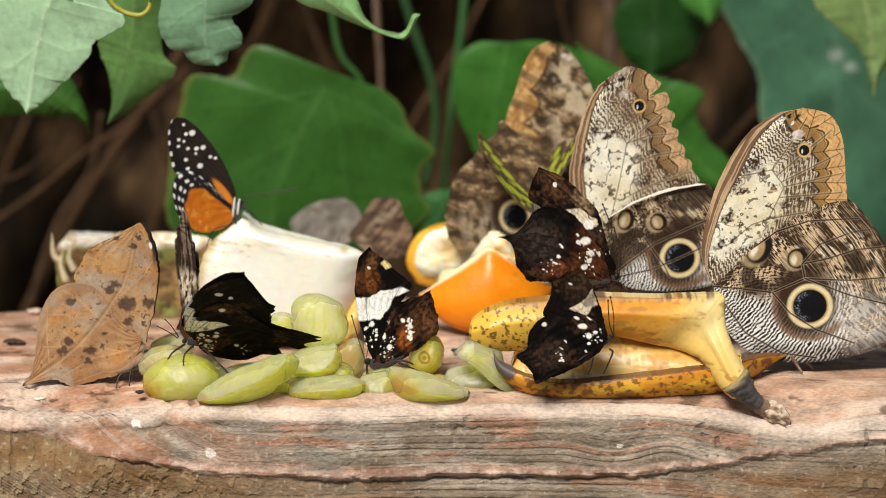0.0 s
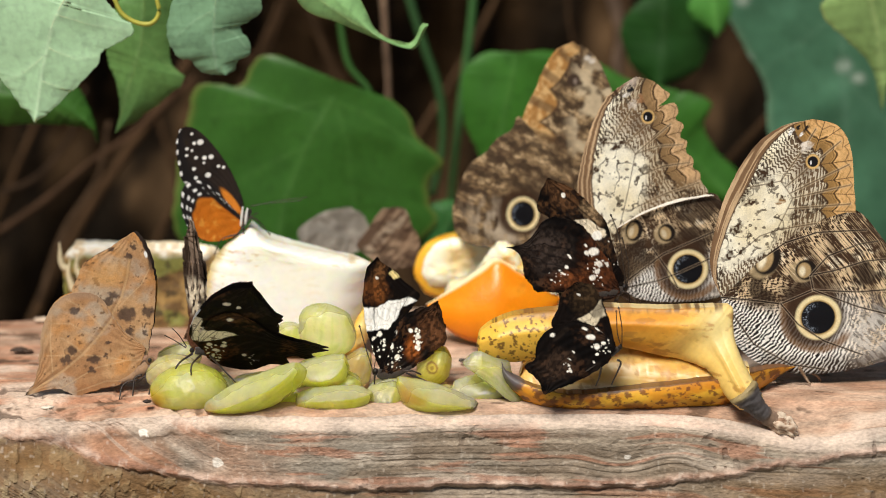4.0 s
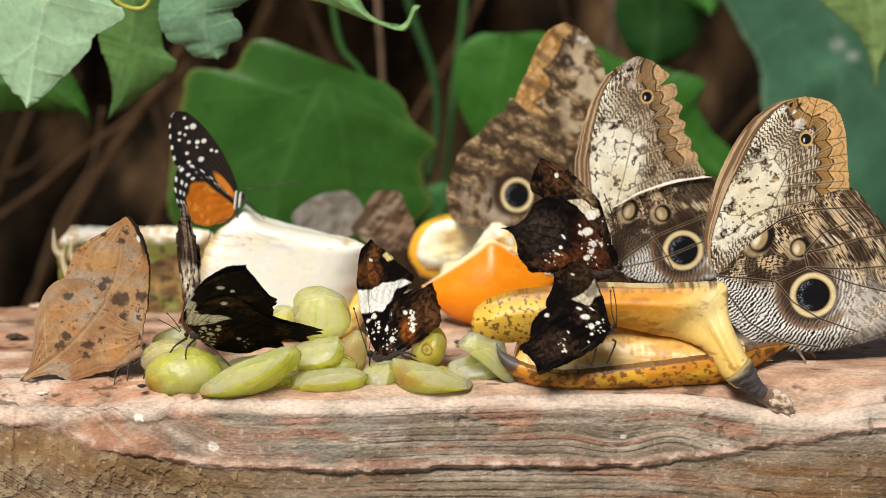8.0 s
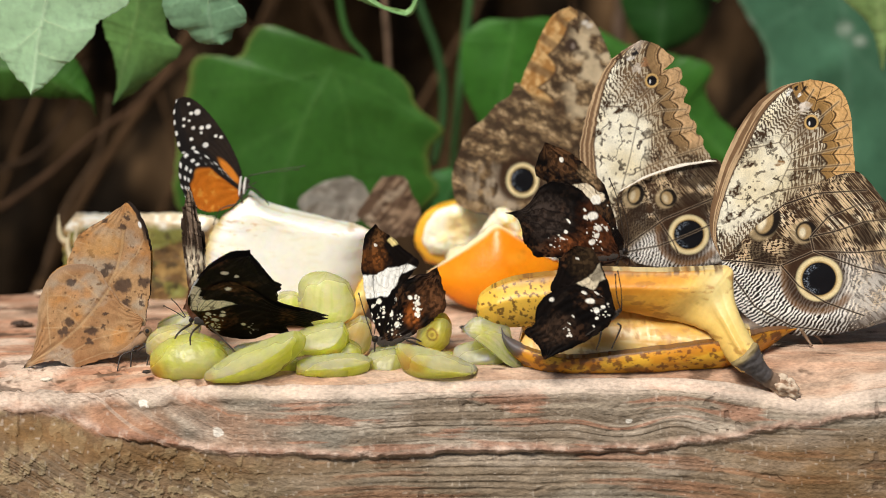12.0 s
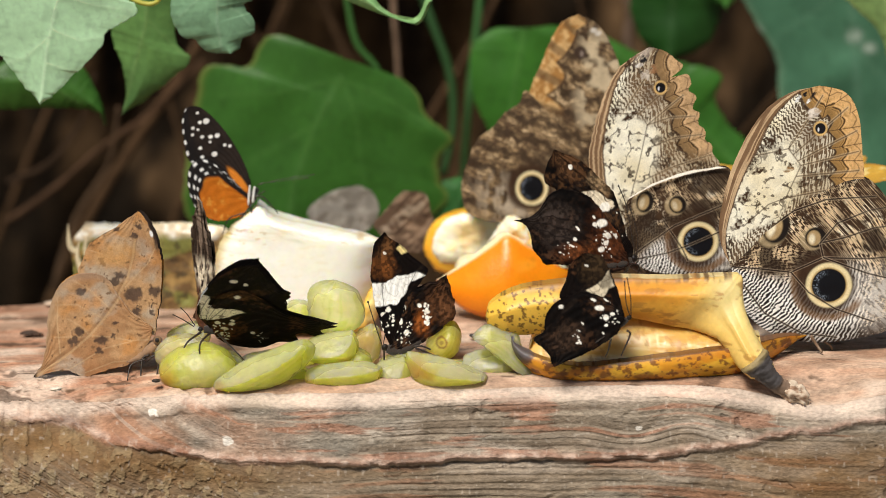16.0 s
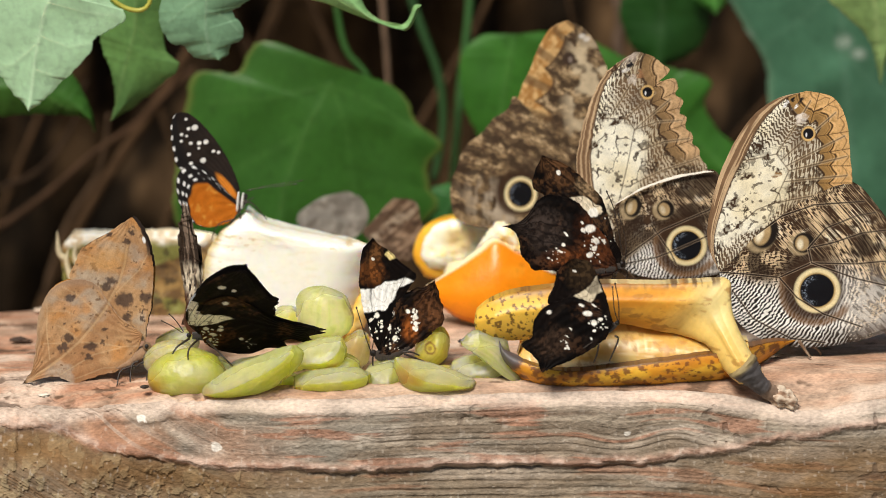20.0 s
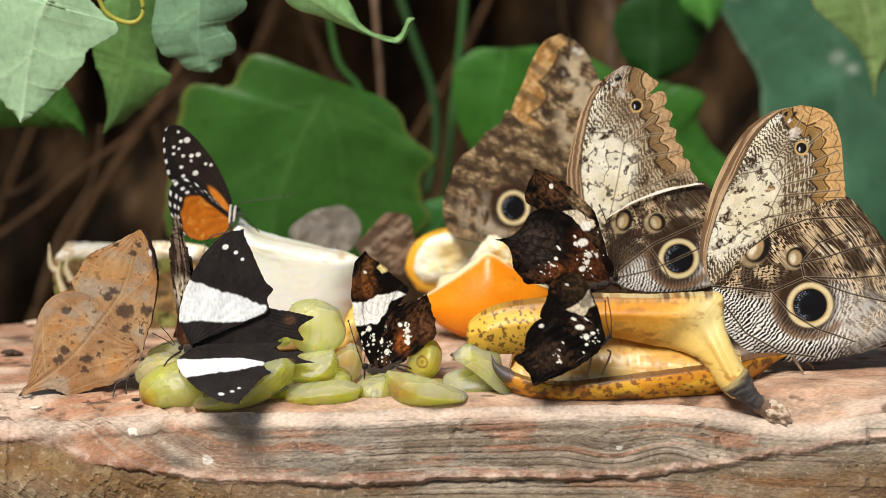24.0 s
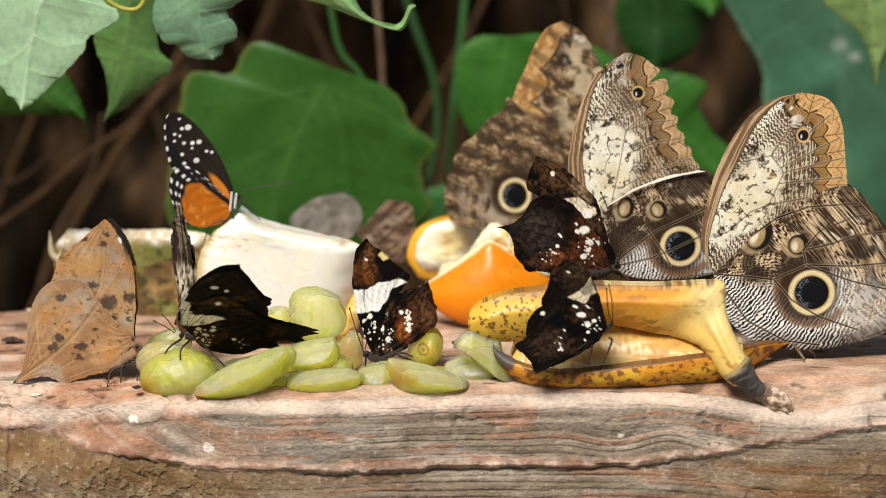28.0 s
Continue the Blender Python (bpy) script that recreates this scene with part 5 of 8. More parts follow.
def owl_fore(spot, marks, seed, margin, cell, veins, ochre=(0.44, 0.25, 0.085), band_at=0.44, brown_of=0.15):
    """Underside of an owl butterfly's forewing: a cream cell with ink curls, dense wavering lines along the outer edge,
    a scalloped tan border and a brown leading edge. margin: its outer edge; cell: centre, half sizes and turn of the cream field."""
    def paint(x, z, s, t):
        k = fbm(x * 0.10, z * 0.10, seed=seed)
        fine = vnoise(x * 1.8, z * 1.8, seed=seed + 12)
        out = mix(flat(x, (0.80, 0.71, 0.50)), (0.92, 0.87, 0.71), smooth(0.3, 0.7, k))
        ink = (0.036, 0.018, 0.009)
        dm, arc = near_line(x, z, margin)
        (cx, cz), ca, cb, ct = cell
        cream = blob(x + 5 * (k - 0.5), z + 7 * (fbm(x * 0.17 + 4, z * 0.17, seed=seed + 4) - 0.5), (cx, cz), ca, cb, ct, 0.28)
        dense = 1 - cream
        # lines along the outer edge, dark and merging near it, thinner towards the leading edge
        lead = smooth(0.42, 0.12, s)
        st = zebra(dm + 0.10 * x, 0.35 * arc + 1.1 * x - 0.9 * z, 1.20, 1.05, seed + 1) + 0.9 * (vnoise(x * 0.9, z * 0.9, seed=seed + 16) - 0.5)
        cover = 0.40 - 0.62 * dense + 0.62 * lead + 1.7 * (fbm(x * 0.22, z * 0.22, seed=seed + 5) - 0.5)
        out = mix(out, ink, smooth(cover - 0.22, cover + 0.22, st) * smooth(0.25, 0.6, dense) * 0.95)
        out = mix(out, (0.24, 0.145, 0.072), dense * (1 - lead) * (0.25 + brown_of))
        # ink curls and specks in the cream field
        curl = 1 - np.abs(2 * fbm(x * 0.17, z * 0.17, seed=seed + 2, octaves=3) - 1)
        out = mix(out, ink, smooth(0.950, 0.975, curl) * cream * smooth(0.40, 0.52, fbm(x * 0.08 + 2, z * 0.08, seed=seed + 14)) * 0.9)
        speck = smooth(0.66, 0.73, fbm(x * 0.75, z * 0.75, seed=seed + 3, octaves=3))
        out = mix(out, ink, speck * cream * 0.8)
        # clouds of dark scales
        cloud = smooth(0.57, 0.64, fbm(x * 0.15 + 4, z * 0.15, seed=seed + 6, octaves=4))
        out = mix(out, ink, cloud * dense * smooth(0.25, 0.6, fine) * 0.85)
        # tan border: arches between the ribs
        f = np.abs(((arc / 5.6 + 0.15) % 1.0) - 0.5) * 2
        arch = 2.0 * f ** 1.4 + 0.5 * (vnoise(arc * 0.9, dm * 0.5, seed=seed + 11) - 0.5)
        on = smooth(band_at - 0.03, band_at + 0.03, t)
        border = smooth(8.6 + arch, 7.6 + arch, dm) * on
        tan = mix(flat(x, ochre), np.minimum(np.asarray(ochre) * 1.5 + 0.05, 1), smooth(0.2, 0.8, 0.6 * smooth(7.5, 2.0, dm) + 0.5 * (fine - 0.3)))
        tan = mix(tan, np.asarray(ochre) * 0.45, smooth(4.6, 6.8, dm - arch) * 0.55)
        out = out * (1 - border[..., None]) + tan * border[..., None]
        for at, w, much in ((8.3, 0.55, 0.95), (4.4, 0.42, 0.9), (5.3, 0.25, 0.45), (0.5, 0.35, 0.5)):
            out = mix(out, (0.045, 0.022, 0.010), smooth(w, w * 0.4, np.abs(dm - at - arch)) * on * much * smooth(0.1, 0.35, fine + 0.25))
        out = mix(out, np.minimum(np.asarray(ochre) * 1.9 + 0.10, 1), smooth(0.5, 0.2, np.abs(dm - 3.6 - arch)) * on * 0.5)
        rib = smooth(0.93, 0.98, f)
        out = mix(out, (0.06, 0.03, 0.014), rib * border * 0.85)
        for vn in veins:
            dv = dist_line(x, z, vn)
            out = mix(out, (0.60, 0.46, 0.29), smooth(0.70, 0.35, dv) * 0.4 * dense)
            out = mix(out, (0.050, 0.026, 0.013), smooth(0.30, 0.12, dv) * 0.65)
        out = mix(out, (0.62, 0.52, 0.44), smooth(0.86, 0.97, t) * smooth(9.0, 12.0, dm) * 0.75)
        # brown leading edge in long fine strips
        strip = vnoise(s * 95, t * 5, seed=seed + 13)
        wide = 0.115 + 0.02 * (k - 0.5)
        edge = smooth(wide + 0.012, wide - 0.012, s) * smooth(1.0, 0.90, t)
        out = mix(out, (0.20, 0.115, 0.060), edge)
        out = mix(out, (0.60, 0.42, 0.25), edge * smooth(0.45, 0.65, strip) * 0.9)
        out = mix(out, (0.07, 0.035, 0.018), smooth(0.010, 0.004, np.abs(s - wide)) * smooth(0.98, 0.9, t) * 0.8)
        for c, r2, colour in marks:
            wx, wz = 2.4 * (fbm(x * 0.8, z * 0.8, seed=seed + 8) - 0.5), 2.4 * (fbm(x * 0.8 + 9, z * 0.8, seed=seed + 9) - 0.5)
            out = mix(out, colour, blob(x + wx, z + wz, c, r2 * 0.85, r2 * 0.6, 40, 0.3) * (0.55 + 0.45 * smooth(0.3, 0.6, fine)))
        c, r2 = spot
        out = mix(out, (0.10, 0.055, 0.03), blob(x, z, (c[0] - r2, c[1] - r2), r2 * 2.4, r2 * 1.8, 35, 0.5) * 0.5)
        out = mix(out, (0.66, 0.43, 0.17), blob(x, z, c, r2 * 1.3, r2 * 1.4, 0, 0.1))
        out = mix(out, (0.008, 0.007, 0.009), blob(x, z, c, r2 * 0.95, r2 * 1.0, 0, 0.08))
        return mix(out, (0.75, 0.75, 0.78), blob(x, z, (c[0] - 0.35 * r2, c[1] - 0.2 * r2), r2 * 0.16, r2 * 0.4, 0, 0.3))
    return paint


def owl_hind(eye, second, third, seed, veins, margin, warm=0.0):
    """Underside of the hindwing: zebra lines round the base, brown bars and fine strokes above, the great eyespot."""
    def paint(x, z, s, t):
        k = fbm(x * 0.07, z * 0.07, seed=seed)
        k2 = fbm(x * 0.25, z * 0.25, seed=seed + 20, octaves=3)
        c, r = eye
        q = np.hypot(x + 3, z - 3)
        ang = np.arctan2(z - 3, x + 3)
        dm, arc = near_line(x, z, margin)
        low = smooth(0.42, 0.62, s + 0.25 * (k - 0.5)) * smooth(c[0] + 2.7 * r, c[0] + 0.9 * r, x + 8 * (k - 0.5))
        # shadow band along the lower edge, painted into the colour, with denser lines
        hem_shade = smooth(7.0, 1.5, dm + 4 * (k2 - 0.5)) * smooth(0.3, 0.6, s)
        crisp = zebra(q, ang * 22, 1.12, 0.80, seed + 1)
        rough = zebra(dm + 0.15 * z, 0.4 * arc + 1.3 * x + 1.7 * z, 1.20, 1.35, seed + 15) + 1.0 * (vnoise(x * 0.9, z * 0.9, seed=seed + 16) - 0.5)
        st = crisp * low + rough * (1 - low)
        light = mix(flat(x, (0.66, 0.50, 0.31)), (0.93, 0.91, 0.86), low)
        light = mix(light, (0.86, 0.77, 0.60), (1 - low) * smooth(0.5, 0.7, k2) * 0.8)
        dark = mix(flat(x, (0.040, 0.020, 0.010)), (0.010, 0.008, 0.007), low)
        # broad brown bars along the outer edge
        bars = smooth(0.0, 0.6, np.sin(2 * math.pi * (dm / 9.5 + 0.9 * (k - 0.5) + 0.25 * (k2 - 0.5)))) * (1 - low)
        cover = 0.02 + 0.62 * bars + 1.7 * (k2 - 0.5) * (1 - 0.6 * low) - 0.08 * low + 0.45 * hem_shade
        m = smooth(cover - 0.22, cover + 0.22, st)[..., None]
        out = light * m + dark * (1 - m)
        out = mix(out, (0.060, 0.031, 0.015), bars * 0.50)
        out = mix(out, (0.050, 0.030, 0.018), hem_shade * 0.45)
        cloud = smooth(0.56, 0.66, fbm(x * 0.13 + 7, z * 0.13, seed=seed + 4, octaves=4)) * (1 - low)
        out = mix(out, (0.022, 0.012, 0.007), cloud * 0.85)
        out = mix(out, (0.24, 0.15, 0.09), warm + 0 * s)
        # pale, softly streaked field beside the eye
        pale = blob(x, z, (c[0] + 2.1 * r, c[1] - 0.6 * r), r * 1.5, r * 1.1, -15, 0.8)
        streak = smooth(0.35, 0.65, fbm((x - z) * 0.25, (x + z) * 1.1, seed=seed + 17, octaves=2))
        out = mix(out, (0.80, 0.76, 0.70), pale * (0.25 + 0.45 * streak))
        # brown hood over the eye and tan sickle under it
        out = mix(out, (0.030, 0.015, 0.008), blob(x, z, (c[0] - 0.60 * r, c[1] + 0.95 * r), r * 1.15, r * 0.85, 28, 0.35) * 0.92)
        sick = np.abs(np.hypot((x - c[0]) * 0.95, z - c[1]) - 1.42 * r)
        side = smooth(0.25, -0.35, (x - c[0]) / r * 0.5 + (z - c[1]) / r)
        out = mix(out, (0.20, 0.105, 0.045), smooth(0.26 * r, 0.08 * r, sick) * side * 0.8)
        out = eyespot(out, x, z, c, r, halo=1.32, seed=seed)
        for q2, w, h, a in (second, third):
            out = mix(out, (0.58, 0.44, 0.25), blob(x, z, (q2[0] - 0.25 * w, q2[1] - 0.1 * h), w * 1.75, h * 1.5, a, 0.12) * 0.6)
            out = mix(out, (0.012, 0.008, 0.006), blob(x, z, (q2[0] + 0.25 * w, q2[1] + 0.05 * h), w * 1.50, h * 1.35, a, 0.12))
            out = mix(out, (0.42, 0.29, 0.14), blob(x, z, q2, w * 0.95, h, a, 0.15))
            out = mix(out, (0.86, 0.78, 0.58), blob(x, z, (q2[0] - 0.25 * w, q2[1] - 0.1 * h), w * 0.42, h * 0.62, a, 0.5) * (0.85 - 8 * warm))
        for vn in veins:
            dv = dist_line(x, z, vn)
            out = mix(out, (0.60, 0.48, 0.34), smooth(0.55, 0.30, dv) * smooth(0.22, 0.35, dv) * 0.5)
            out = mix(out, (0.022, 0.012, 0.008), smooth(0.34, 0.15, dv) * 0.9)
        return mix(out, (0.03, 0.018, 0.012), smooth(0.7, 0.2, dm) * 0.6)
    return paint


def soft_bend(amount, seed):
    """Shallow camber and ripples along the ribs of a wing."""
    def depth(x, z, s, t):
        return amount * (np.sin(math.pi * t) * 0.6 + (fbm(x * 0.05, z * 0.05, seed=seed, octaves=2) - 0.5) + 0.035 * np.sin(s * 46 + 2 * t))
    return depth


def body(root, pts, radii, colour=(0.10, 0.07, 0.05), hairy=True):
    o = np.array(root.matrix_world.translation)
    p = np.array(pts) - o
    n = len(p)
    part("abdomen", tube("abdomen", p[:3], [radii[0] * 0.5, radii[0], radii[1]], sides=14, n=26, colour=colour, rough=0.1), FUZZ if hairy else CHITIN, root)
    part("thorax", tube("thorax", p[2:4], [radii[1] * 0.9, radii[1] * 1.2, radii[1] * 0.9], sides=14, n=18, colour=colour, rough=0.1), FUZZ if hairy else CHITIN, root)
    head = part("head", ball("head", radii[2], radii[2], radii[2], 10, 14, colour=np.asarray(colour) * 0.7), CHITIN, root, "", Matrix.Translation(Vector(0.55 * p[3] + 0.45 * p[4])))
    for side in (-1, 1):
        part("eye", ball("eye", radii[2] * 0.5, radii[2] * 0.4, radii[2] * 0.55, 8, 10, colour=(0.012, 0.009, 0.008)), CHITIN, head, "", pose(0, side * radii[2] * 0.75, radii[2] * 0.2))


def legs(root, rows, r=0.00028, colour=(0.03, 0.02, 0.014)):
    o = np.array(root.matrix_world.translation)
    for pts in rows:
        part("leg", tube("leg", np.array(pts) - o, [r * 1.3, r, r * 0.7], sides=6, n=14, colour=colour), CHITIN, root)


def antennae(root, rows, r=0.00016, colour=(0.03, 0.02, 0.014), club=2.2):
    o = np.array(root.matrix_world.translation)
    for pts in rows:
        q = np.array(pts) - o
        feeler = part("antenna", tube("antenna", q, [r, r, r, r], sides=6, n=20, colour=colour), CHITIN, root)
        part("club", tube("club", [q[-1] + 0.10 * (q[-2] - q[-1]), q[-1]], [r, r * club, r * club * 0.8, r * 0.6], sides=8, n=10, colour=colour), CHITIN, feeler)


def wing_pair(root, name, left, right, paint, n, m, material, gap=1.2, back=None, bend=1.0, seed=0, wiggle=0.15, yaw=0.0, forward=0.0, far_yaw=1.0, lean=0.0):
    """Near wing and, behind it, its coarser twin."""
    def blade(n, m):
        return sheet(name, left, right, n, m, paint, back=back, depth=soft_bend(bend, seed), wiggle=wiggle, seed=seed)
    near = part(name, blade(n, m), material, root, "", pose(0, -forward * 0.001, 0, 0, 0, yaw))
    far = part(name, blade(max(n // 3, 60), max(m // 3, 40)), material, root, "", pose(0, gap * 0.001, 0, lean, 0, yaw + far_yaw))
    return near, far


BROWN = (0.10, 0.07, 0.05)
BLACK, WHITE = (0.012, 0.011, 0.013), (0.85, 0.84, 0.82)


def owl_near():
    root = thing("owl_butterfly", (0.0872, -0.0100, 0.0292), "owl butterfly with closed wings and large yellow-ringed eyespots", "butterfly", "owl butterflies")
    fl = [(0.0, 0.0), (-3.4, 8.6), (-2.5, 19.7), (1.6, 34.2), (9.3, 48.4), (18.2, 55.7), (27.9, 58.2)]
    fr = [(0.0, 0.0), (12.3, 6.7), (28.4, 17.9), (41.4, 23.4), (41.7, 38.2), (40.0, 50.0), (35.8, 56.2), (27.9, 58.2)]
    INK = (0.05, 0.026, 0.013)
    marks = [((26.3, 55.1), 1.5, BLACK), ((23.2, 55.5), 1.2, BLACK), ((24.6, 53.4), 1.3, WHITE), ((21.1, 54.0), 1.0, WHITE), ((26.4, 49.5), 2.6, (0.72, 0.64, 0.56)), ((12.4, 40.3), 2.6, INK), ((15.6, 37.4), 1.8, INK), ((18.2, 31.2), 1.7, (0.30, 0.17, 0.07)), ((18.9, 32.4), 1.0, INK), ((8.5, 31.1), 1.8, INK), ((4.6, 22.6), 2.6, INK), ((2.2, 13.6), 2.0, INK), ((6.2, 14.8), 1.5, INK), ((22.4, 27.0), 2.0, INK)]
    cell = (18.3, 38.0), (22.3, 32.5), (17.5, 22.0)
    ribs = [[(4.0, 13.0), (12.0, 20.0), (17.5, 22.0), (22.3, 32.5), (18.3, 38.0), (9.0, 36.0)], [cell[0], (25.0, 48.0), (29.0, 55.0)], [(19.8, 36.0), (37.0, 51.0)], [(21.3, 34.0), (40.0, 43.5)], [cell[1], (40.6, 36.8)], [(20.9, 29.0), (40.8, 30.6)], [cell[2], (30.3, 24.3), (40.0, 25.0)]]
    wing_pair(root, "forewing", fl, fr, owl_fore(((28.4, 44.4), 1.75), marks, 200, fr[3:-1] + [(31.0, 57.6)], ((11.0, 24.0), 17.5, 8.2, 56), ribs), 420, 270, WING, seed=201, gap=5.5, lean=4.5)
    hl = [(0.0, 0.0), (6.8, 6.7), (14.8, 14.5), (28.3, 23.5), (42.3, 27.9), (51.1, 19.7), (59.7, 6.7), (65.5, -6.4)]
    hr = [(0.0, 0.0), (2.0, -9.4), (7.3, -18.0), (16.5, -23.7), (29.4, -25.6), (44.0, -23.7), (57.6, -18.4), (65.5, -6.4)]
    veins = [[(0.0, 0.0), (10.0, -1.0), (19.2, -2.2), (29.6, 2.4), (44.0, 1.9), (58.0, 3.0)], [(29.6, 2.4), (28.5, 7.2), (36.0, 8.8), (46.0, 12.0), (56.0, 13.0)], [(0.0, 0.5), (9.0, 10.0), (20.0, 17.9), (30.4, 21.4), (46.2, 22.2)], [(19.2, -2.2), (25.0, -9.0), (33.7, -14.6), (46.0, -19.0)], [(4.0, -6.0), (10.8, -15.6), (22.9, -22.4), (34.0, -24.0)], [(28.5, 7.2), (34.0, 13.6), (44.0, 17.6), (50.0, 18.6)], [(29.6, 2.4), (44.0, -3.0), (60.0, -7.0)]]
    edge = hl[4:] + hr[-2:-6:-1]
    wing_pair(root, "hindwing", hl, hr, owl_hind(((31.4, -6.7), 7.4), ((13.6, 12.5), 2.9, 4.0, -15), ((26.5, 8.9), 2.3, 2.5, 0), 210, veins, edge), 470, 330, WING, forward=0.7, seed=211, gap=5.0, lean=4)
    body(root, [(0.1160, -0.0072, 0.0033), (0.1094, -0.0072, 0.0109), (0.0964, -0.0072, 0.0184), (0.0886, -0.0072, 0.0248), (0.0867, -0.0072, 0.0267)], [0.0016, 0.0020, 0.0018], BROWN)
    legs(root, [[(0.1127, -0.0120, 0.0064), (0.1149, -0.0120, 0.0030), (0.1162, -0.0140, 0.0013)], [(0.1122, -0.0080, 0.0064), (0.1190, -0.0080, 0.0026), (0.1204, -0.0060, -0.0000)]], 0.0005, (0.2, 0.13, 0.08))
    return root


def owl_middle():
    root = thing("owl_butterfly", (0.0574, 0.0120, 0.0254), "worn owl butterfly with torn wing edge and closed wings", "butterfly", "owl butterflies")
    fl = [(0.0, 0.0), (-7.9, 7.6), (-13.9, 19.0), (-15.9, 34.1), (-14.5, 45.4), (-11.3, 56.6), (-6.3, 65.9), (2.5, 72.1)]
    fr = [(0.0, 0.0), (12.5, 11.4), (25.6, 29.4), (26.6, 34.1), (24.4, 37.0), (24.0, 40.0), (21.7, 41.6), (21.4, 45.0), (19.2, 47.0), (19.4, 50.4), (17.3, 52.0), (18.2, 56.2), (15.6, 58.0), (16.4, 60.6), (14.7, 63.4), (9.3, 59.2), (10.0, 61.9), (13.6, 66.0), (11.6, 67.6), (8.0, 70.8), (2.5, 72.1)]
    INK = (0.05, 0.026, 0.013)
    marks = [((0.7, 68.2), 1.6, BLACK), ((-2.2, 69.0), 1.3, BLACK), ((-0.8, 66.2), 1.4, (0.80, 0.76, 0.72)), ((4.2, 64.6), 1.7, (0.30, 0.15, 0.07)), ((-4.6, 66.6), 1.5, INK), ((-7.9, 50.5), 2.2, INK), ((-4.0, 48.4), 2.0, INK), ((-1.4, 50.0), 1.5, INK), ((-10.6, 41.0), 2.0, INK), ((1.5, 63.0), 2.2, (0.62, 0.54, 0.46))]
    ribs = [[(-2.0, 22.5), (0.5, 34.0), (2.7, 46.4), (0.4, 50.0), (-7.0, 50.0)], [(2.7, 46.4), (10.0, 49.0), (18.0, 49.6)], [(2.7, 46.4), (14.0, 56.4)], [(3.2, 38.8), (12.0, 42.4), (20.5, 43.6)], [(0.3, 27.3), (12.0, 33.0), (23.8, 37.0)], [(-0.1, 50.2), (9.0, 58.6)], [(-5.0, 51.0), (4.0, 66.0)]]
    tidy = [(26.6, 34.1), (22.6, 42.0), (20.0, 49.0), (18.0, 57.0), (15.0, 63.4), (12.6, 67.0)]
    wing_pair(root, "forewing", fl, fr, owl_fore(((6.6, 58.8), 1.7), marks, 220, tidy, ((-3.0, 35.0), 16.5, 9.6, 76), ribs, ochre=(0.36, 0.22, 0.10), brown_of=0.32), 400, 240, WING, seed=221, wiggle=0.35, gap=5.5, lean=4.5)
    hl = [(0.0, 0.0), (-3.1, 11.4), (-2.5, 22.0), (10.4, 28.5), (27.0, 33.0), (32.6, 28.5), (42.2, 13.3)]
    hr = [(0.0, 0.0), (7.1, -2.3), (18.3, -2.9), (31.3, -1.0), (40.5, 5.7), (42.2, 13.3)]
    veins = [[(-0.0, 1.9), (10.7, 4.2), (18.1, 7.2), (31.0, 13.3)], [(8.7, 15.2), (15.4, 5.7), (17.3, 1.9)], [(-0.0, 3.8), (12.5, 13.3), (29.1, 20.9)]]
    wing_pair(root, "hindwing", hl, hr, owl_hind(((20.5, 8.2), 6.6), ((2.2, 21.0), 1.9, 2.7, -10), ((12.9, 20.3), 1.9, 2.2, 20), 230, veins, hl[4:] + hr[-2:-5:-1], warm=0.04), 330, 280, WING, forward=0.7, seed=231, gap=5.0, lean=4)
    fold = sheet("wing_fold", [(-3.2, 22.0), (4.9, 27.3), (15.9, 31.5), (26.3, 33.4)], [(-3.2, 22.0), (5.6, 27.0), (16.7, 31.0), (28.9, 33.2)], 40, 8, lambda x, z, s, t: flat(x, (0.70, 0.64, 0.55)), depth=lambda x, z, s, t: -1.2 - 0.6 * s, wiggle=0.25)
    part("wing_fold", fold, WING, root, "pale turned-over wing edge")
    body(root, [(0.0852, 0.0150, 0.0247), (0.0740, 0.0150, 0.0232), (0.0628, 0.0150, 0.0232), (0.0572, 0.0150, 0.0251), (0.0549, 0.0150, 0.0259)], [0.0016, 0.0020, 0.0018], BROWN)
    legs(root, [[(0.0554, 0.0100, 0.0258), (0.0544, 0.0050, 0.0247), (0.0537, 0.0050, 0.0232)], [(0.0588, 0.0100, 0.0251), (0.0607, 0.0100, 0.0230), (0.0603, 0.0100, 0.0220)]], 0.0004, (0.15, 0.10, 0.06))
    return root


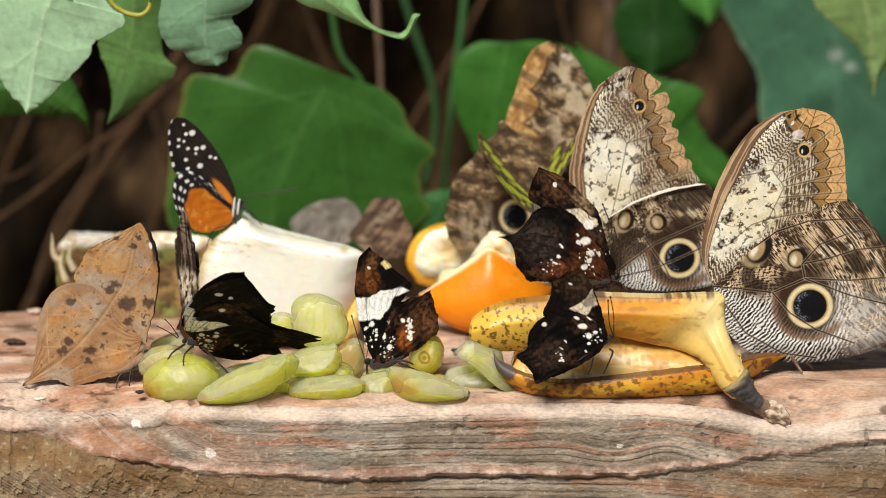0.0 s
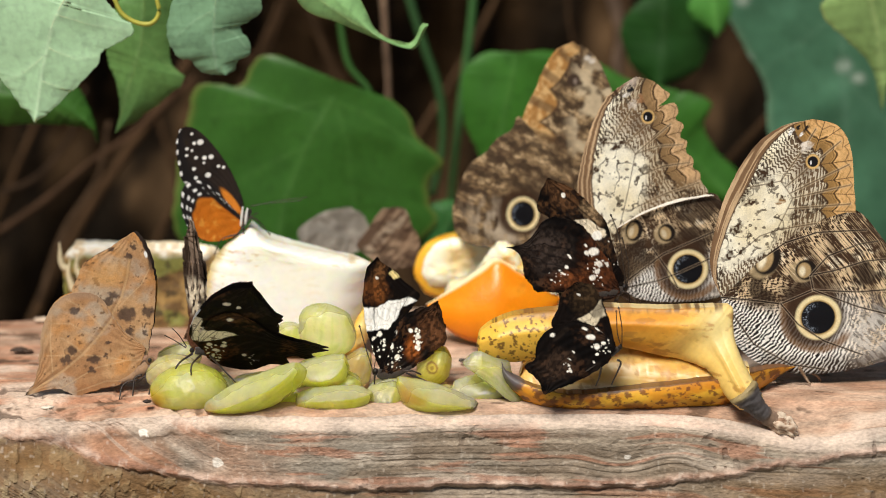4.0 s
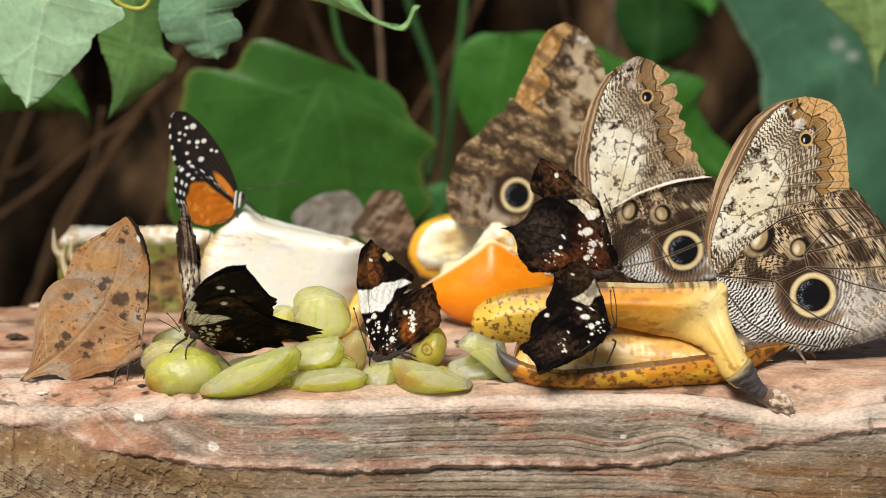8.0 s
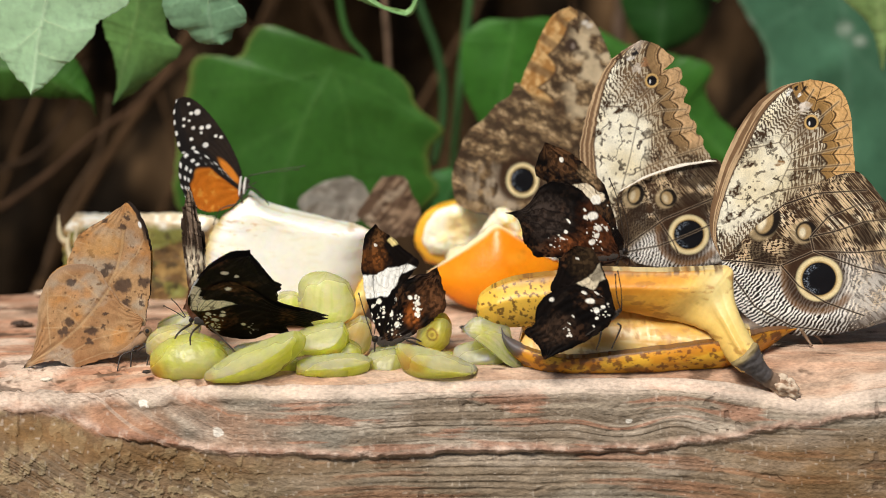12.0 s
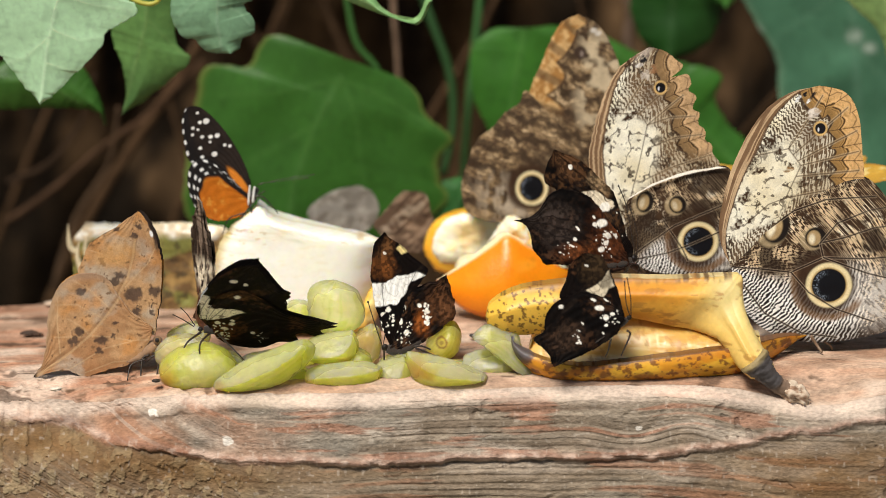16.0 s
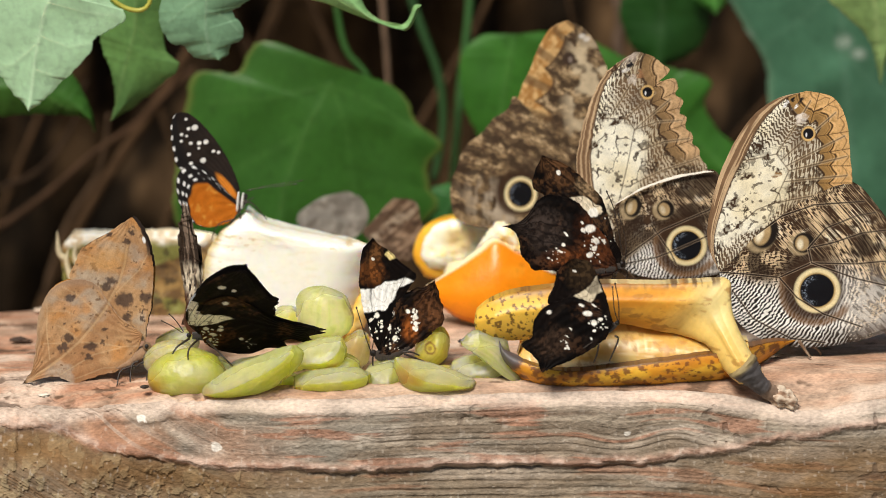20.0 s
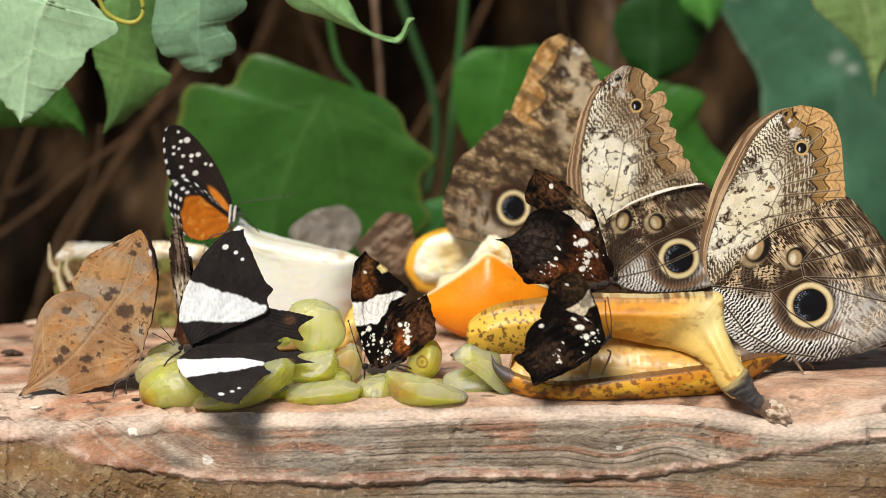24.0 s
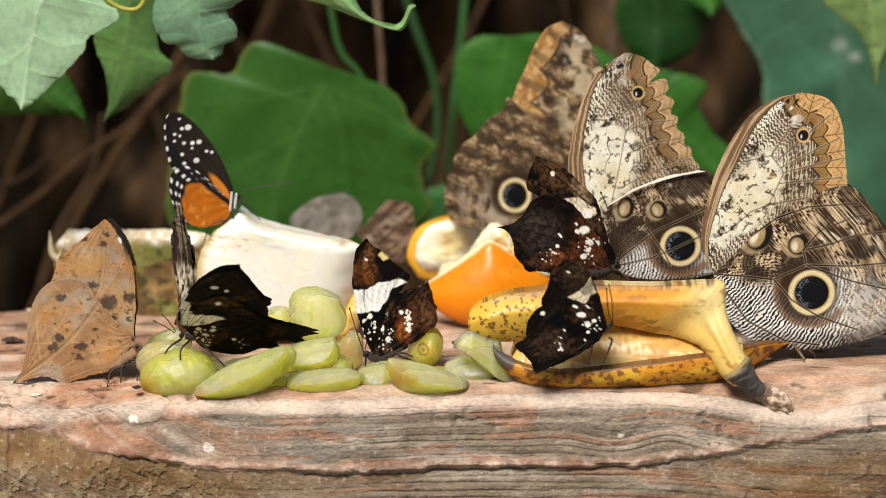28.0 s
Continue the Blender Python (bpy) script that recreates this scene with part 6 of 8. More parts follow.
def owl_back():
    root = thing("owl_butterfly", (0.0469, 0.0600, 0.0343), "brown owl butterfly with closed wings behind the others", "butterfly", "owl butterflies")
    fl = [(-2.3, -1.6), (-10.9, 11.3), (-18.6, 24.7), (-23.0, 35.9), (-21.4, 44.2), (-18.3, 50.8), (-15.6, 57.7), (-11.3, 64.6), (-5.6, 67.3)]
    fr = [(-2.3, -1.6), (7.0, 15.1), (9.7, 32.6), (8.2, 48.2), (4.7, 57.9), (-0.3, 64.5), (-5.6, 67.3)]
    def brown(x, z, seed):
        """Mottled brown with ragged dark bars that follow the outer edge."""
        k = fbm(x * 0.10, z * 0.10, seed=seed)
        fine = fbm(x * 0.5, z * 0.5, seed=seed + 1)
        out = mix(flat(x, (0.10, 0.060, 0.032)), (0.40, 0.27, 0.14), smooth(0.32, 0.68, 0.5 * k + 0.5 * fine))
        q = 0.80 * z + 0.32 * x + 4.6 * (fbm(x * 0.16, z * 0.16, seed=seed + 2) - 0.5) + 2.2 * (fbm(x * 0.6, z * 0.6, seed=seed + 7) - 0.5) + 1.2 * np.abs(np.sin(0.42 * x - 0.25 * z))
        out = mix(out, (0.035, 0.021, 0.012), smooth(0.1, 0.8, np.sin(2 * math.pi * q / 5.8)) * 0.78)
        out = mix(out, (0.62, 0.45, 0.26), smooth(0.40, 0.85, np.sin(2 * math.pi * q / 5.8 + 2.4)) * smooth(0.45, 0.6, fine) * 0.7)
        st = zebra(0.8 * z + 0.3 * x, x - z, 1.45, 1.1, seed + 4)
        return mix(out, (0.045, 0.027, 0.016), smooth(-0.1, 0.4, st) * 0.72)
    def fore(x, z, s, t):
        out = brown(x, z, 240)
        # paler cell towards the leading edge
        out = mix(out, (0.62, 0.50, 0.33), smooth(0.40, 0.62, s) * smooth(0.50, 0.64, fbm(x * 0.16, z * 0.16, seed=247)) * smooth(0.95, 0.75, t) * 0.85)
        edge = 0.20 + 0.16 * np.abs(np.sin(t * 21 + 0.4)) + 0.50 * smooth(0.78, 0.97, t)
        band = smooth(edge + 0.02, edge - 0.03, s) * smooth(0.46, 0.56, t)
        tan = mix(flat(x, (0.40, 0.20, 0.06)), (0.66, 0.42, 0.18), smooth(0.35, 0.65, fbm(x * 0.6, z * 0.6, seed=248)))
        tan = mix(tan, (0.12, 0.065, 0.03), smooth(0.3, 0.9, np.sin(t * 48 + 9 * s)) * 0.7)
        out = out * (1 - band[..., None]) + tan * band[..., None]
        out = mix(out, (0.08, 0.045, 0.024), smooth(0.03, 0.01, np.abs(s - edge)) * smooth(0.48, 0.56, t) * 0.8)
        out = mix(out, (0.05, 0.03, 0.02), blob(x, z, (-5.2, 54.2), 2.2, 2.4, 0, 0.3))
        out = mix(out, (0.22, 0.17, 0.14), blob(x, z, (-4.7, 53.8), 0.7, 1.0, 0, 0.4))
        for c in ((-0.6, 61.8), (0.9, 60.7)):
            out = mix(out, (0.8, 0.75, 0.68), blob(x, z, c, 1.1, 0.8, 20, 0.5) * 0.7)
        return mix(out, (0.05, 0.03, 0.02), blob(x, z, (0.1, 63.2), 1.2, 0.8, -30, 0.5) * 0.8)
    wing_pair(root, "forewing", fl, fr, fore, 220, 140, WING, seed=242, gap=5, lean=4.5, far_yaw=0.5)
    hl = [(-2.3, -1.6), (-19.7, -4.4), (-34.8, -3.8), (-43.8, -0.6), (-46.1, 6.6), (-45.4, 13.2)]
    hr = [(-2.3, -1.6), (-4.2, 17.1), (-10.9, 28.0), (-18.0, 35.8), (-23.7, 41.2), (-26.4, 36.5), (-31.0, 33.6), (-35.3, 28.4), (-40.7, 24.2), (-45.4, 13.2)]
    def hind(x, z, s, t):
        out = brown(x, z, 243)
        out = mix(out, (0.52, 0.43, 0.32), blob(x, z, (-27.4, 3.6), 12, 7, -20, 0.8) * smooth(0.4, 0.6, fbm(x * 0.5, z * 0.25, seed=249)) * 0.8)
        out = mix(out, (0.050, 0.030, 0.018), blob(x, z, (-16.7, 13.3), 8, 7, 30, 0.6) * 0.8)
        return eyespot(out, x, z, (-22.1, 7.9), 6.0, halo=1.3, squash=0.92)
    wing_pair(root, "hindwing", hl, hr, hind, 200, 170, WING, forward=0.7, seed=246, gap=5, lean=4, far_yaw=0.5)
    body(root, [(0.0257, 0.0635, 0.0317), (0.0354, 0.0635, 0.0317), (0.0432, 0.0635, 0.0322), (0.0490, 0.0635, 0.0336), (0.0509, 0.0635, 0.0350)], [0.0016, 0.002, 0.0018], BROWN)
    legs(root, [[(0.0450, 0.0600, 0.0325), (0.0459, 0.0600, 0.0254), (0.0461, 0.0577, 0.0000)], [(0.0373, 0.0620, 0.0325), (0.0374, 0.0620, 0.0249), (0.0376, 0.0575, 0.0000)], [(0.0257, 0.0630, 0.0326), (0.0248, 0.0630, 0.0226), (0.0259, 0.0590, 0.0000)]], 0.0005, (0.1, 0.07, 0.04))
    return root


OWL_A, OWL_B, OWL_C = owl_near(), owl_middle(), owl_back()


def dark_under(band, spots_at, seed, light_base=(0.075, 0.035, 0.018), net_of=0.25, patches=()):
    """Underside of the dark butterflies: nearly black brown with rusty clouds, pale patches cut by dark veins, and white flecks."""
    def paint(x, z, s, t):
        k = fbm(x * 0.16, z * 0.16, seed=seed)
        fine = fbm(x * 1.1, z * 1.1, seed=seed + 2, octaves=3)
        wx, wz = fbm(x * 0.5, z * 0.5, seed=seed + 4) - 0.5, fbm(x * 0.5 + 7, z * 0.5, seed=seed + 5) - 0.5
        out = mix(flat(x, (0.006, 0.004, 0.0035)), light_base, smooth(0.50, 0.70, k) * smooth(0.35, 0.6, fine) * 0.9)
        out = mix(out, (0.045, 0.032, 0.024), smooth(0.56, 0.70, fbm((x + z) * 0.10 + 3, (x - z) * 0.5, seed=seed + 9, octaves=3)) * 0.22)
        out = mix(out, (0.003, 0.0025, 0.0025), smooth(0.50, 0.62, fbm(x * 0.20 + 5, z * 0.20, seed=seed + 8, octaves=3)) * 0.85)
        for c, rx, rz, a, colour, soft in band:
            out = mix(out, colour, blob(x + 3 * wx, z + 3 * wz, c, rx, rz, a, soft) * (0.35 + 0.65 * smooth(0.38, 0.60, fine)))
        net = smooth(0.07, 0.02, np.abs(vnoise(x * 0.55, z * 0.55, seed=seed + 6) - 0.5))
        for pts, colour in patches:
            inside = patch(x + 1.4 * wx, z + 1.4 * wz, pts, 0.28)
            out = mix(out, colour, inside)
            out = mix(out, (0.10, 0.055, 0.03), net * inside * net_of)
        out = mix(out, (0.004, 0.003, 0.003), smooth(0.05, 0.015, np.abs(vnoise(s * 7, t * 1.5, seed=seed + 10) - 0.5)) * 0.6)
        for c, rad in spots_at:
            b = blob(x + 0.9 * wx, z + 0.9 * wz, c, rad * (0.75 + 0.35 * math.sin(9 * c[0])), rad, 60 * rad, 0.22)
            out = mix(out, (0.84, 0.80, 0.72), b)
        return out
    return paint


def scatter(c, rx, rz, count, seed, lo=0.16, hi=0.42):
    r = random.Random(seed)
    out = []
    for _ in range(count):
        a, d = r.uniform(0, 6.28), math.sqrt(r.random())
        out.append(((c[0] + rx * d * math.cos(a), c[1] + rz * d * math.sin(a)), r.uniform(lo, hi)))
    return out


CREAM = (0.72, 0.62, 0.46)


def dark_high():
    root = thing("dark_butterfly", (0.0553, -0.0060, 0.0310), "dark brown butterfly with jagged closed wings and white flecks", "butterfly", "dark brown butterflies")
    fl = [(-0.5, -1.1), (-11.3, 14.6), (-22.7, 22.5), (-27.4, 25.8), (-27.0, 30.3), (-24.5, 36.3)]
    fr = [(-0.5, -1.1), (0.7, 2.8), (-1.2, 8.0), (-3.7, 17.1), (-6.2, 22.9), (-11.3, 28.2), (-16.3, 32.7), (-21.3, 35.0), (-24.5, 36.3)]
    white = [([(-15.7, 22.4), (-11.3, 22.7), (-5.3, 18.7), (-4.9, 17.4), (-8.1, 16.2), (-13.8, 20.8)], CREAM)]
    rust = [((-20.0, 31.0), 6, 3, -40, (0.10, 0.048, 0.022), 0.6), ((-10.0, 25.0), 4, 2.2, -50, (0.30, 0.20, 0.11), 0.5)]
    dots = [((-19.3, 30.5), 0.8), ((-12.2, 17.5), 1.5), ((-8.1, 17.3), 1.6)] + scatter((-3.9, 9.7), 3.5, 6, 14, 5)
    wing_pair(root, "forewing", fl, fr, dark_under(rust, dots, 300, (0.09, 0.042, 0.018), 0.8, white), 190, 140, WING_DARK, seed=301, wiggle=0.35, bend=1.4)
    hl = [(-0.5, -1.1), (-5.6, -4.3), (-13.9, -2.2), (-24.1, -1.3), (-27.6, -1.1), (-29.8, 1.9), (-31.7, 4.2), (-32.3, 8.4), (-34.1, 12.0), (-37.6, 13.5)]
    hr = [(-0.5, -1.1), (-3.7, 8.0), (-8.8, 15.2), (-13.8, 21.1), (-20.8, 23.4), (-25.8, 22.2), (-28.4, 18.1), (-32.2, 14.5), (-37.6, 13.5)]
    dots = [((-9.4, 12.3), 1.7), ((-11.6, 11.7), 0.7), ((-7.6, 8.1), 1.1), ((-5.0, 8.1), 0.9), ((-8.2, 5.7), 0.7), ((-9.7, 3.6), 1.0), ((-17.0, 10.5), 0.9), ((-17.9, 7.0), 0.6), ((-19.0, 4.7), 1.0), ((-2.7, 11.3), 0.6), ((-2.1, 8.5), 0.6), ((-11.9, 14.0), 0.6)] + scatter((-7.5, 7.0), 4.5, 6.5, 26, 6, 0.15, 0.40) + scatter((-20.5, 3.6), 3.5, 3, 16, 7, 0.15, 0.35)
    rust = [((-16.5, 3.2), 6, 2.6, 10, (0.16, 0.05, 0.016), 0.7), ((-6.5, 8.0), 5, 8, 20, (0.10, 0.032, 0.012), 0.7), ((-24.0, 12.0), 6, 7, 20, (0.050, 0.036, 0.030), 0.7)]
    wing_pair(root, "hindwing", hl, hr, dark_under(rust, dots, 310), 190, 150, WING_DARK, forward=0.6, seed=311, wiggle=0.55, bend=1.8)
    body(root, [(0.0396, -0.0050, 0.0296), (0.0451, -0.0050, 0.0292), (0.0506, -0.0050, 0.0292), (0.0557, -0.0050, 0.0307), (0.0568, -0.0050, 0.0319)], [0.0012, 0.0016, 0.0013], (0.03, 0.02, 0.014))
    legs(root, [[(0.0527, -0.0060, 0.0295), (0.0531, -0.0060, 0.0280), (0.0529, -0.0060, 0.0257)], [(0.0555, -0.0080, 0.0305), (0.0577, -0.0080, 0.0292), (0.0574, -0.0080, 0.0264)], [(0.0354, -0.0040, 0.0290), (0.0356, -0.0040, 0.0262), (0.0353, -0.0040, 0.0215)]], 0.0003)
    antennae(root, [[(0.0566, -0.0080, 0.0325), (0.0539, -0.0080, 0.0486), (0.0512, -0.0080, 0.0560)], [(0.0572, -0.0040, 0.0316), (0.0575, -0.0040, 0.0384), (0.0552, -0.0040, 0.0477)]])
    return root


def dark_banana():
    root = thing("dark_butterfly", (0.0522, -0.0470, 0.0195), "dark brown butterfly with folded wings sitting on the banana", "butterfly", "dark brown butterflies")
    fl = [(-0.9, 2.6), (-11.8, 3.6), (-19.5, 7.6), (-21.1, 8.9), (-19.1, 14.0), (-17.9, 18.4), (-14.0, 22.3)]
    fr = [(-0.9, 2.6), (-2.0, 7.4), (-3.6, 12.2), (-5.5, 17.4), (-8.2, 21.4), (-11.7, 22.4), (-14.0, 22.3)]
    white = [([(-12.9, 10.8), (-8.6, 13.1), (-5.5, 17.0), (-4.4, 12.3), (-7.9, 8.3)], (0.70, 0.60, 0.43))]
    rust = [((-10.0, 18.5), 5, 4, 60, (0.060, 0.036, 0.018), 0.7)]
    wing_pair(root, "forewing", fl, fr, dark_under(rust, [((-12.7, 18.5), 0.7)], 320, (0.07, 0.03, 0.014), 0.5, white), 150, 110, WING_DARK, seed=321, wiggle=0.3, bend=1.4)
    hl = [(-0.9, 2.6), (-1.7, 0.2), (-4.8, -4.5), (-10.3, -8.1), (-15.0, -10.4), (-21.2, -12.4), (-23.0, -13.3)]
    hr = [(-0.9, 2.6), (-7.1, 8.3), (-14.9, 10.0), (-21.9, 6.9), (-24.6, 3.7), (-25.8, 0.5), (-26.2, -2.5), (-29.0, -4.6), (-27.4, -6.7), (-24.7, -9.9), (-23.0, -13.3)]
    dots = [((-14.1, 0.0), 0.6), ((-14.9, -5.9), 0.7), ((-8.7, 5.1), 1.3), ((-6.9, 2.3), 0.9), ((-10.6, 7.7), 1.0), ((-6.6, 7.7), 0.7), ((-4.8, 3.5), 0.6), ((-7.8, -2.7), 0.6), ((-6.7, -0.5), 0.5), ((-20.7, 5.5), 0.7)] + scatter((-5.6, 2.0), 3.5, 5.0, 18, 8, 0.15, 0.38) + scatter((-15.5, -3.6), 1.4, 4, 14, 9, 0.15, 0.34)
    wing_pair(root, "hindwing", hl, hr, dark_under([((-19.0, -4.0), 5, 4, 30, (0.050, 0.030, 0.020), 0.7)], dots, 330, (0.05, 0.024, 0.013)), 160, 120, WING_DARK, forward=0.6, seed=331, wiggle=0.5, bend=1.8)
    body(root, [(0.0417, -0.0462, 0.0132), (0.0452, -0.0462, 0.0157), (0.0487, -0.0462, 0.0183), (0.0522, -0.0462, 0.0208), (0.0533, -0.0462, 0.0219)], [0.0007, 0.0009, 0.0008], (0.03, 0.02, 0.014))
    legs(root, [[(0.0518, -0.0480, 0.0176), (0.0529, -0.0480, 0.0163), (0.0501, -0.0480, 0.0096)], [(0.0469, -0.0480, 0.0151), (0.0462, -0.0480, 0.0118), (0.0452, -0.0480, 0.0092)]])
    antennae(root, [[(0.0529, -0.0470, 0.0221), (0.0518, -0.0470, 0.0261), (0.0513, -0.0470, 0.0333)], [(0.0532, -0.0480, 0.0220), (0.0531, -0.0480, 0.0281), (0.0520, -0.0480, 0.0346)]])
    return root


def dark_grapes():
    root = thing("dark_butterfly", (-0.0244, -0.0180, 0.0057), "dark brown butterfly with a white band, head down on the grapes", "butterfly", "dark brown butterflies")
    fl = [(1.9, 0.3), (-0.2, 5.6), (-2.2, 11.8), (-3.8, 21.5), (-3.7, 26.7), (-2.7, 33.6), (0.8, 37.9)]
    fr = [(1.9, 0.3), (8.0, 9.1), (10.7, 19.5), (14.2, 24.7), (12.9, 26.9), (10.0, 29.1), (8.3, 30.9), (5.8, 33.5), (2.4, 35.8), (0.8, 37.9)]
    white = [([(-3.9, 21.3), (0.5, 21.2), (4.8, 23.5), (10.8, 24.9), (13.7, 23.4), (9.0, 21.7), (7.3, 17.8), (4.2, 14.4), (1.2, 14.0), (-3.2, 13.6)], (0.93, 0.92, 0.89)), ([(4.4, 32.8), (5.6, 34.0), (8.0, 31.6), (6.4, 30.6)], (0.74, 0.60, 0.26))]
    rust = [((0.0, 27.0), 3.4, 4.0, 20, (0.22, 0.075, 0.020), 0.6), ((1.0, 33.0), 2, 4, -20, (0.17, 0.075, 0.028), 0.6)]
    dots = [((0.7, 31.1), 0.6), ((1.6, 12.6), 0.8), ((-0.5, 11.2), 0.6), ((-1.8, 17.0), 0.8), ((-1.4, 14.5), 0.5)] + scatter((1.0, 7.9), 2.4, 5, 20, 12, 0.2, 0.5)
    wing_pair(root, "forewing", fl, fr, dark_under(rust, dots, 340, (0.10, 0.045, 0.02), 0.30, white), 170, 130, WING_DARK, seed=341, wiggle=0.35, bend=1.4)
    hl = [(1.9, 0.3), (5.4, 9.1), (8.1, 16.9), (14.1, 20.4), (16.7, 21.0), (20.4, 23.3)]
    hr = [(1.9, 0.3), (5.2, -1.9), (8.7, 0.3), (12.9, 2.1), (19.0, 6.3), (23.0, 10.3), (21.9, 18.5), (20.4, 23.3)]
    dots = [((5.0, 8.7), 0.9), ((7.1, 5.1), 0.8), ((11.5, 13.6), 0.8), ((5.9, 13.0), 1.2), ((14.0, 11.6), 0.9), ((14.0, 9.6), 0.8), ((13.4, 8.0), 0.6)] + scatter((13.6, 11.0), 1.6, 4.0, 16, 13, 0.25, 0.55) + scatter((6.4, 5.1), 3, 5, 24, 14, 0.15, 0.4)
    rust = [((12.4, 7.9), 2.6, 3.6, 0, (0.26, 0.075, 0.016), 0.7), ((18.3, 13.5), 3.4, 6, 20, (0.12, 0.050, 0.022), 0.7)]
    wing_pair(root, "hindwing", hl, hr, dark_under(rust, dots, 350), 160, 130, WING_DARK, forward=0.6, seed=351, wiggle=0.7, bend=2.2)
    body(root, [(-0.0126, -0.0170, 0.0077), (-0.0162, -0.0170, 0.0058), (-0.0199, -0.0170, 0.0043), (-0.0235, -0.0170, 0.0055), (-0.0251, -0.0170, 0.0062)], [0.0012, 0.0016, 0.0012], (0.03, 0.02, 0.014))
    antennae(root, [[(-0.0251, -0.0190, 0.0071), (-0.0272, -0.0190, 0.0138), (-0.0294, -0.0190, 0.0217)], [(-0.0248, -0.0150, 0.0065), (-0.0226, -0.0150, 0.0147), (-0.0171, -0.0150, 0.0175)]])
    legs(root, [[(-0.0244, -0.0200, 0.0055), (-0.0245, -0.0200, 0.0029), (-0.0244, -0.0200, 0.0014)], [(-0.0144, -0.0200, 0.0062), (-0.0107, -0.0200, 0.0047), (-0.0058, -0.0200, 0.0025)], [(-0.0153, -0.0180, 0.0061), (-0.0117, -0.0180, 0.0061), (-0.0044, -0.0180, 0.0023)]])
    return root


DARK_HIGH, DARK_BANANA, DARK_GRAPES = dark_high(), dark_banana(), dark_grapes()


def dark_opening():
    """The one that opens its wings; body along x, head at negative x."""
    root = thing("dark_butterfly", (-0.0772, -0.0240, 0.0145), "black-brown butterfly with a white wing band, walking on grapes", "butterfly", "dark brown butterflies")
    fl = [(-2.1, 0.6), (-5.5, 8.0), (-4.6, 15.7), (-0.7, 24.4), (3.4, 30.9), (9.6, 36.3), (15.4, 37.7)]
    fr = [(-2.1, 0.6), (9.1, 5.4), (18.5, 8.8), (22.6, 11.3), (22.5, 15.3), (24.2, 18.2), (21.7, 21.2), (18.7, 28.2), (15.7, 35.5), (15.4, 37.7)]
    hl = [(-1.1, 0.2), (-4.2, 7.0), (-3.4, 14.0), (-1.6, 19.5), (4.0, 23.6), (11.1, 20.4), (20.6, 12.9), (30.8, 10.4), (34.3, 9.6), (37.2, 8.9)]
    hr = [(-1.1, -1.3), (1.6, -6.5), (8.7, -9.9), (15.9, -9.3), (20.7, -4.9), (26.5, -3.9), (24.4, -0.9), (27.4, 2.4), (33.4, 1.2), (32.1, 5.3), (37.2, 8.9)]
    def top(x, z, s, t):
        k = fbm(x * 0.2, z * 0.2, seed=360)
        out = mix(flat(x, (0.014, 0.012, 0.013)), (0.030, 0.024, 0.022), k)
        lo = 8.2 + 1.2 * (fbm(x * 0.3, 1.0, seed=361) - 0.5) - 0.02 * x
        hi = 22.0 - 0.35 * (x + 4) + 1.6 * (fbm(x * 0.5, 3.0, seed=362) - 0.5)
        inside = smooth(lo - 0.4, lo + 0.4, z) * smooth(hi + 0.4, hi - 0.4, z) * smooth(0.985, 0.95, s)
        out = mix(out, (0.80, 0.82, 0.84), inside)
        for c, r in (((9.5, 31.9), 1.0), ((12.8, 30.1), 0.7), ((14.8, 27.9), 0.6)):
            out = mix(out, WHITE, blob(x, z, c, r, r * 0.8, 20, 0.3))
        return out
    def top_hind(x, z, s, t):
        k = fbm(x * 0.2, z * 0.2, seed=363)
        out = mix(flat(x, (0.014, 0.012, 0.013)), (0.032, 0.026, 0.023), k)
        return mix(out, (0.10, 0.05, 0.03), blob(x, z, (29.3, 7.9), 1.8, 1.4, 0, 0.5))
    def under(x, z, s, t):
        white = [([(-5.2, 6.2), (-4.0, 20.6), (-0.8, 18.6), (-2.3, 14.3), (2.0, 12.8), (6.9, 10.6), (3.0, 7.6), (-0.5, 5.0)], (0.88, 0.82, 0.70))]
        rust = [((9.0, 20.0), 7, 1.6, 10, (0.10, 0.045, 0.018), 0.7)]
        dots = [((7.0, 27.5), 1.2), ((10.7, 25.6), 0.8), ((6.7, 18.9), 1.1)]
        return dark_under(rust, dots, 364, (0.06, 0.028, 0.015), 0.75, white)(x, z, s, t)
    def under_hind(x, z, s, t):
        dots = [((3.6, 19.4), 1.0), ((2.1, 0.6), 1.3), ((1.5, -3.3), 0.8), ((4.3, 3.6), 0.9), ((11.5, -0.7), 0.8), ((4.2, 5.7), 0.8), ((-0.4, 3.7), 1.0)] + scatter((1.2, -2.0), 4, 6, 26, 15, 0.2, 0.55) + scatter((14.4, -3.0), 1.4, 4, 8, 16, 0.2, 0.4)
        white = [([(-5.2, 5.0), (-4.6, 12.5), (-2.6, 12.2), (4.0, 12.2), (7.5, 11.0), (3.0, 8.2), (-0.5, 5.6)], (0.88, 0.82, 0.70))]
        rust = [((1.0, -2.0), 5, 7, 0, (0.10, 0.034, 0.014), 0.7), ((4.0, 20.5), 8, 1.8, 8, (0.12, 0.055, 0.022), 0.7)]
        return dark_under(rust, dots, 366, (0.075, 0.034, 0.018), 0.75, white)(x, z, s, t)
    # the far pair shows its upper side to -y, the near pair its underside
    fore_far = sheet("forewing", fl, fr, 190, 150, top, back=under, depth=soft_bend(1.0, 367), wiggle=0.3, seed=368)
    hind_far = sheet("hindwing", hl, hr, 170, 120, top_hind, back=under_hind, depth=soft_bend(1.0, 369), wiggle=0.3, seed=370)
    hanging = soft_bend(1.0, 371)
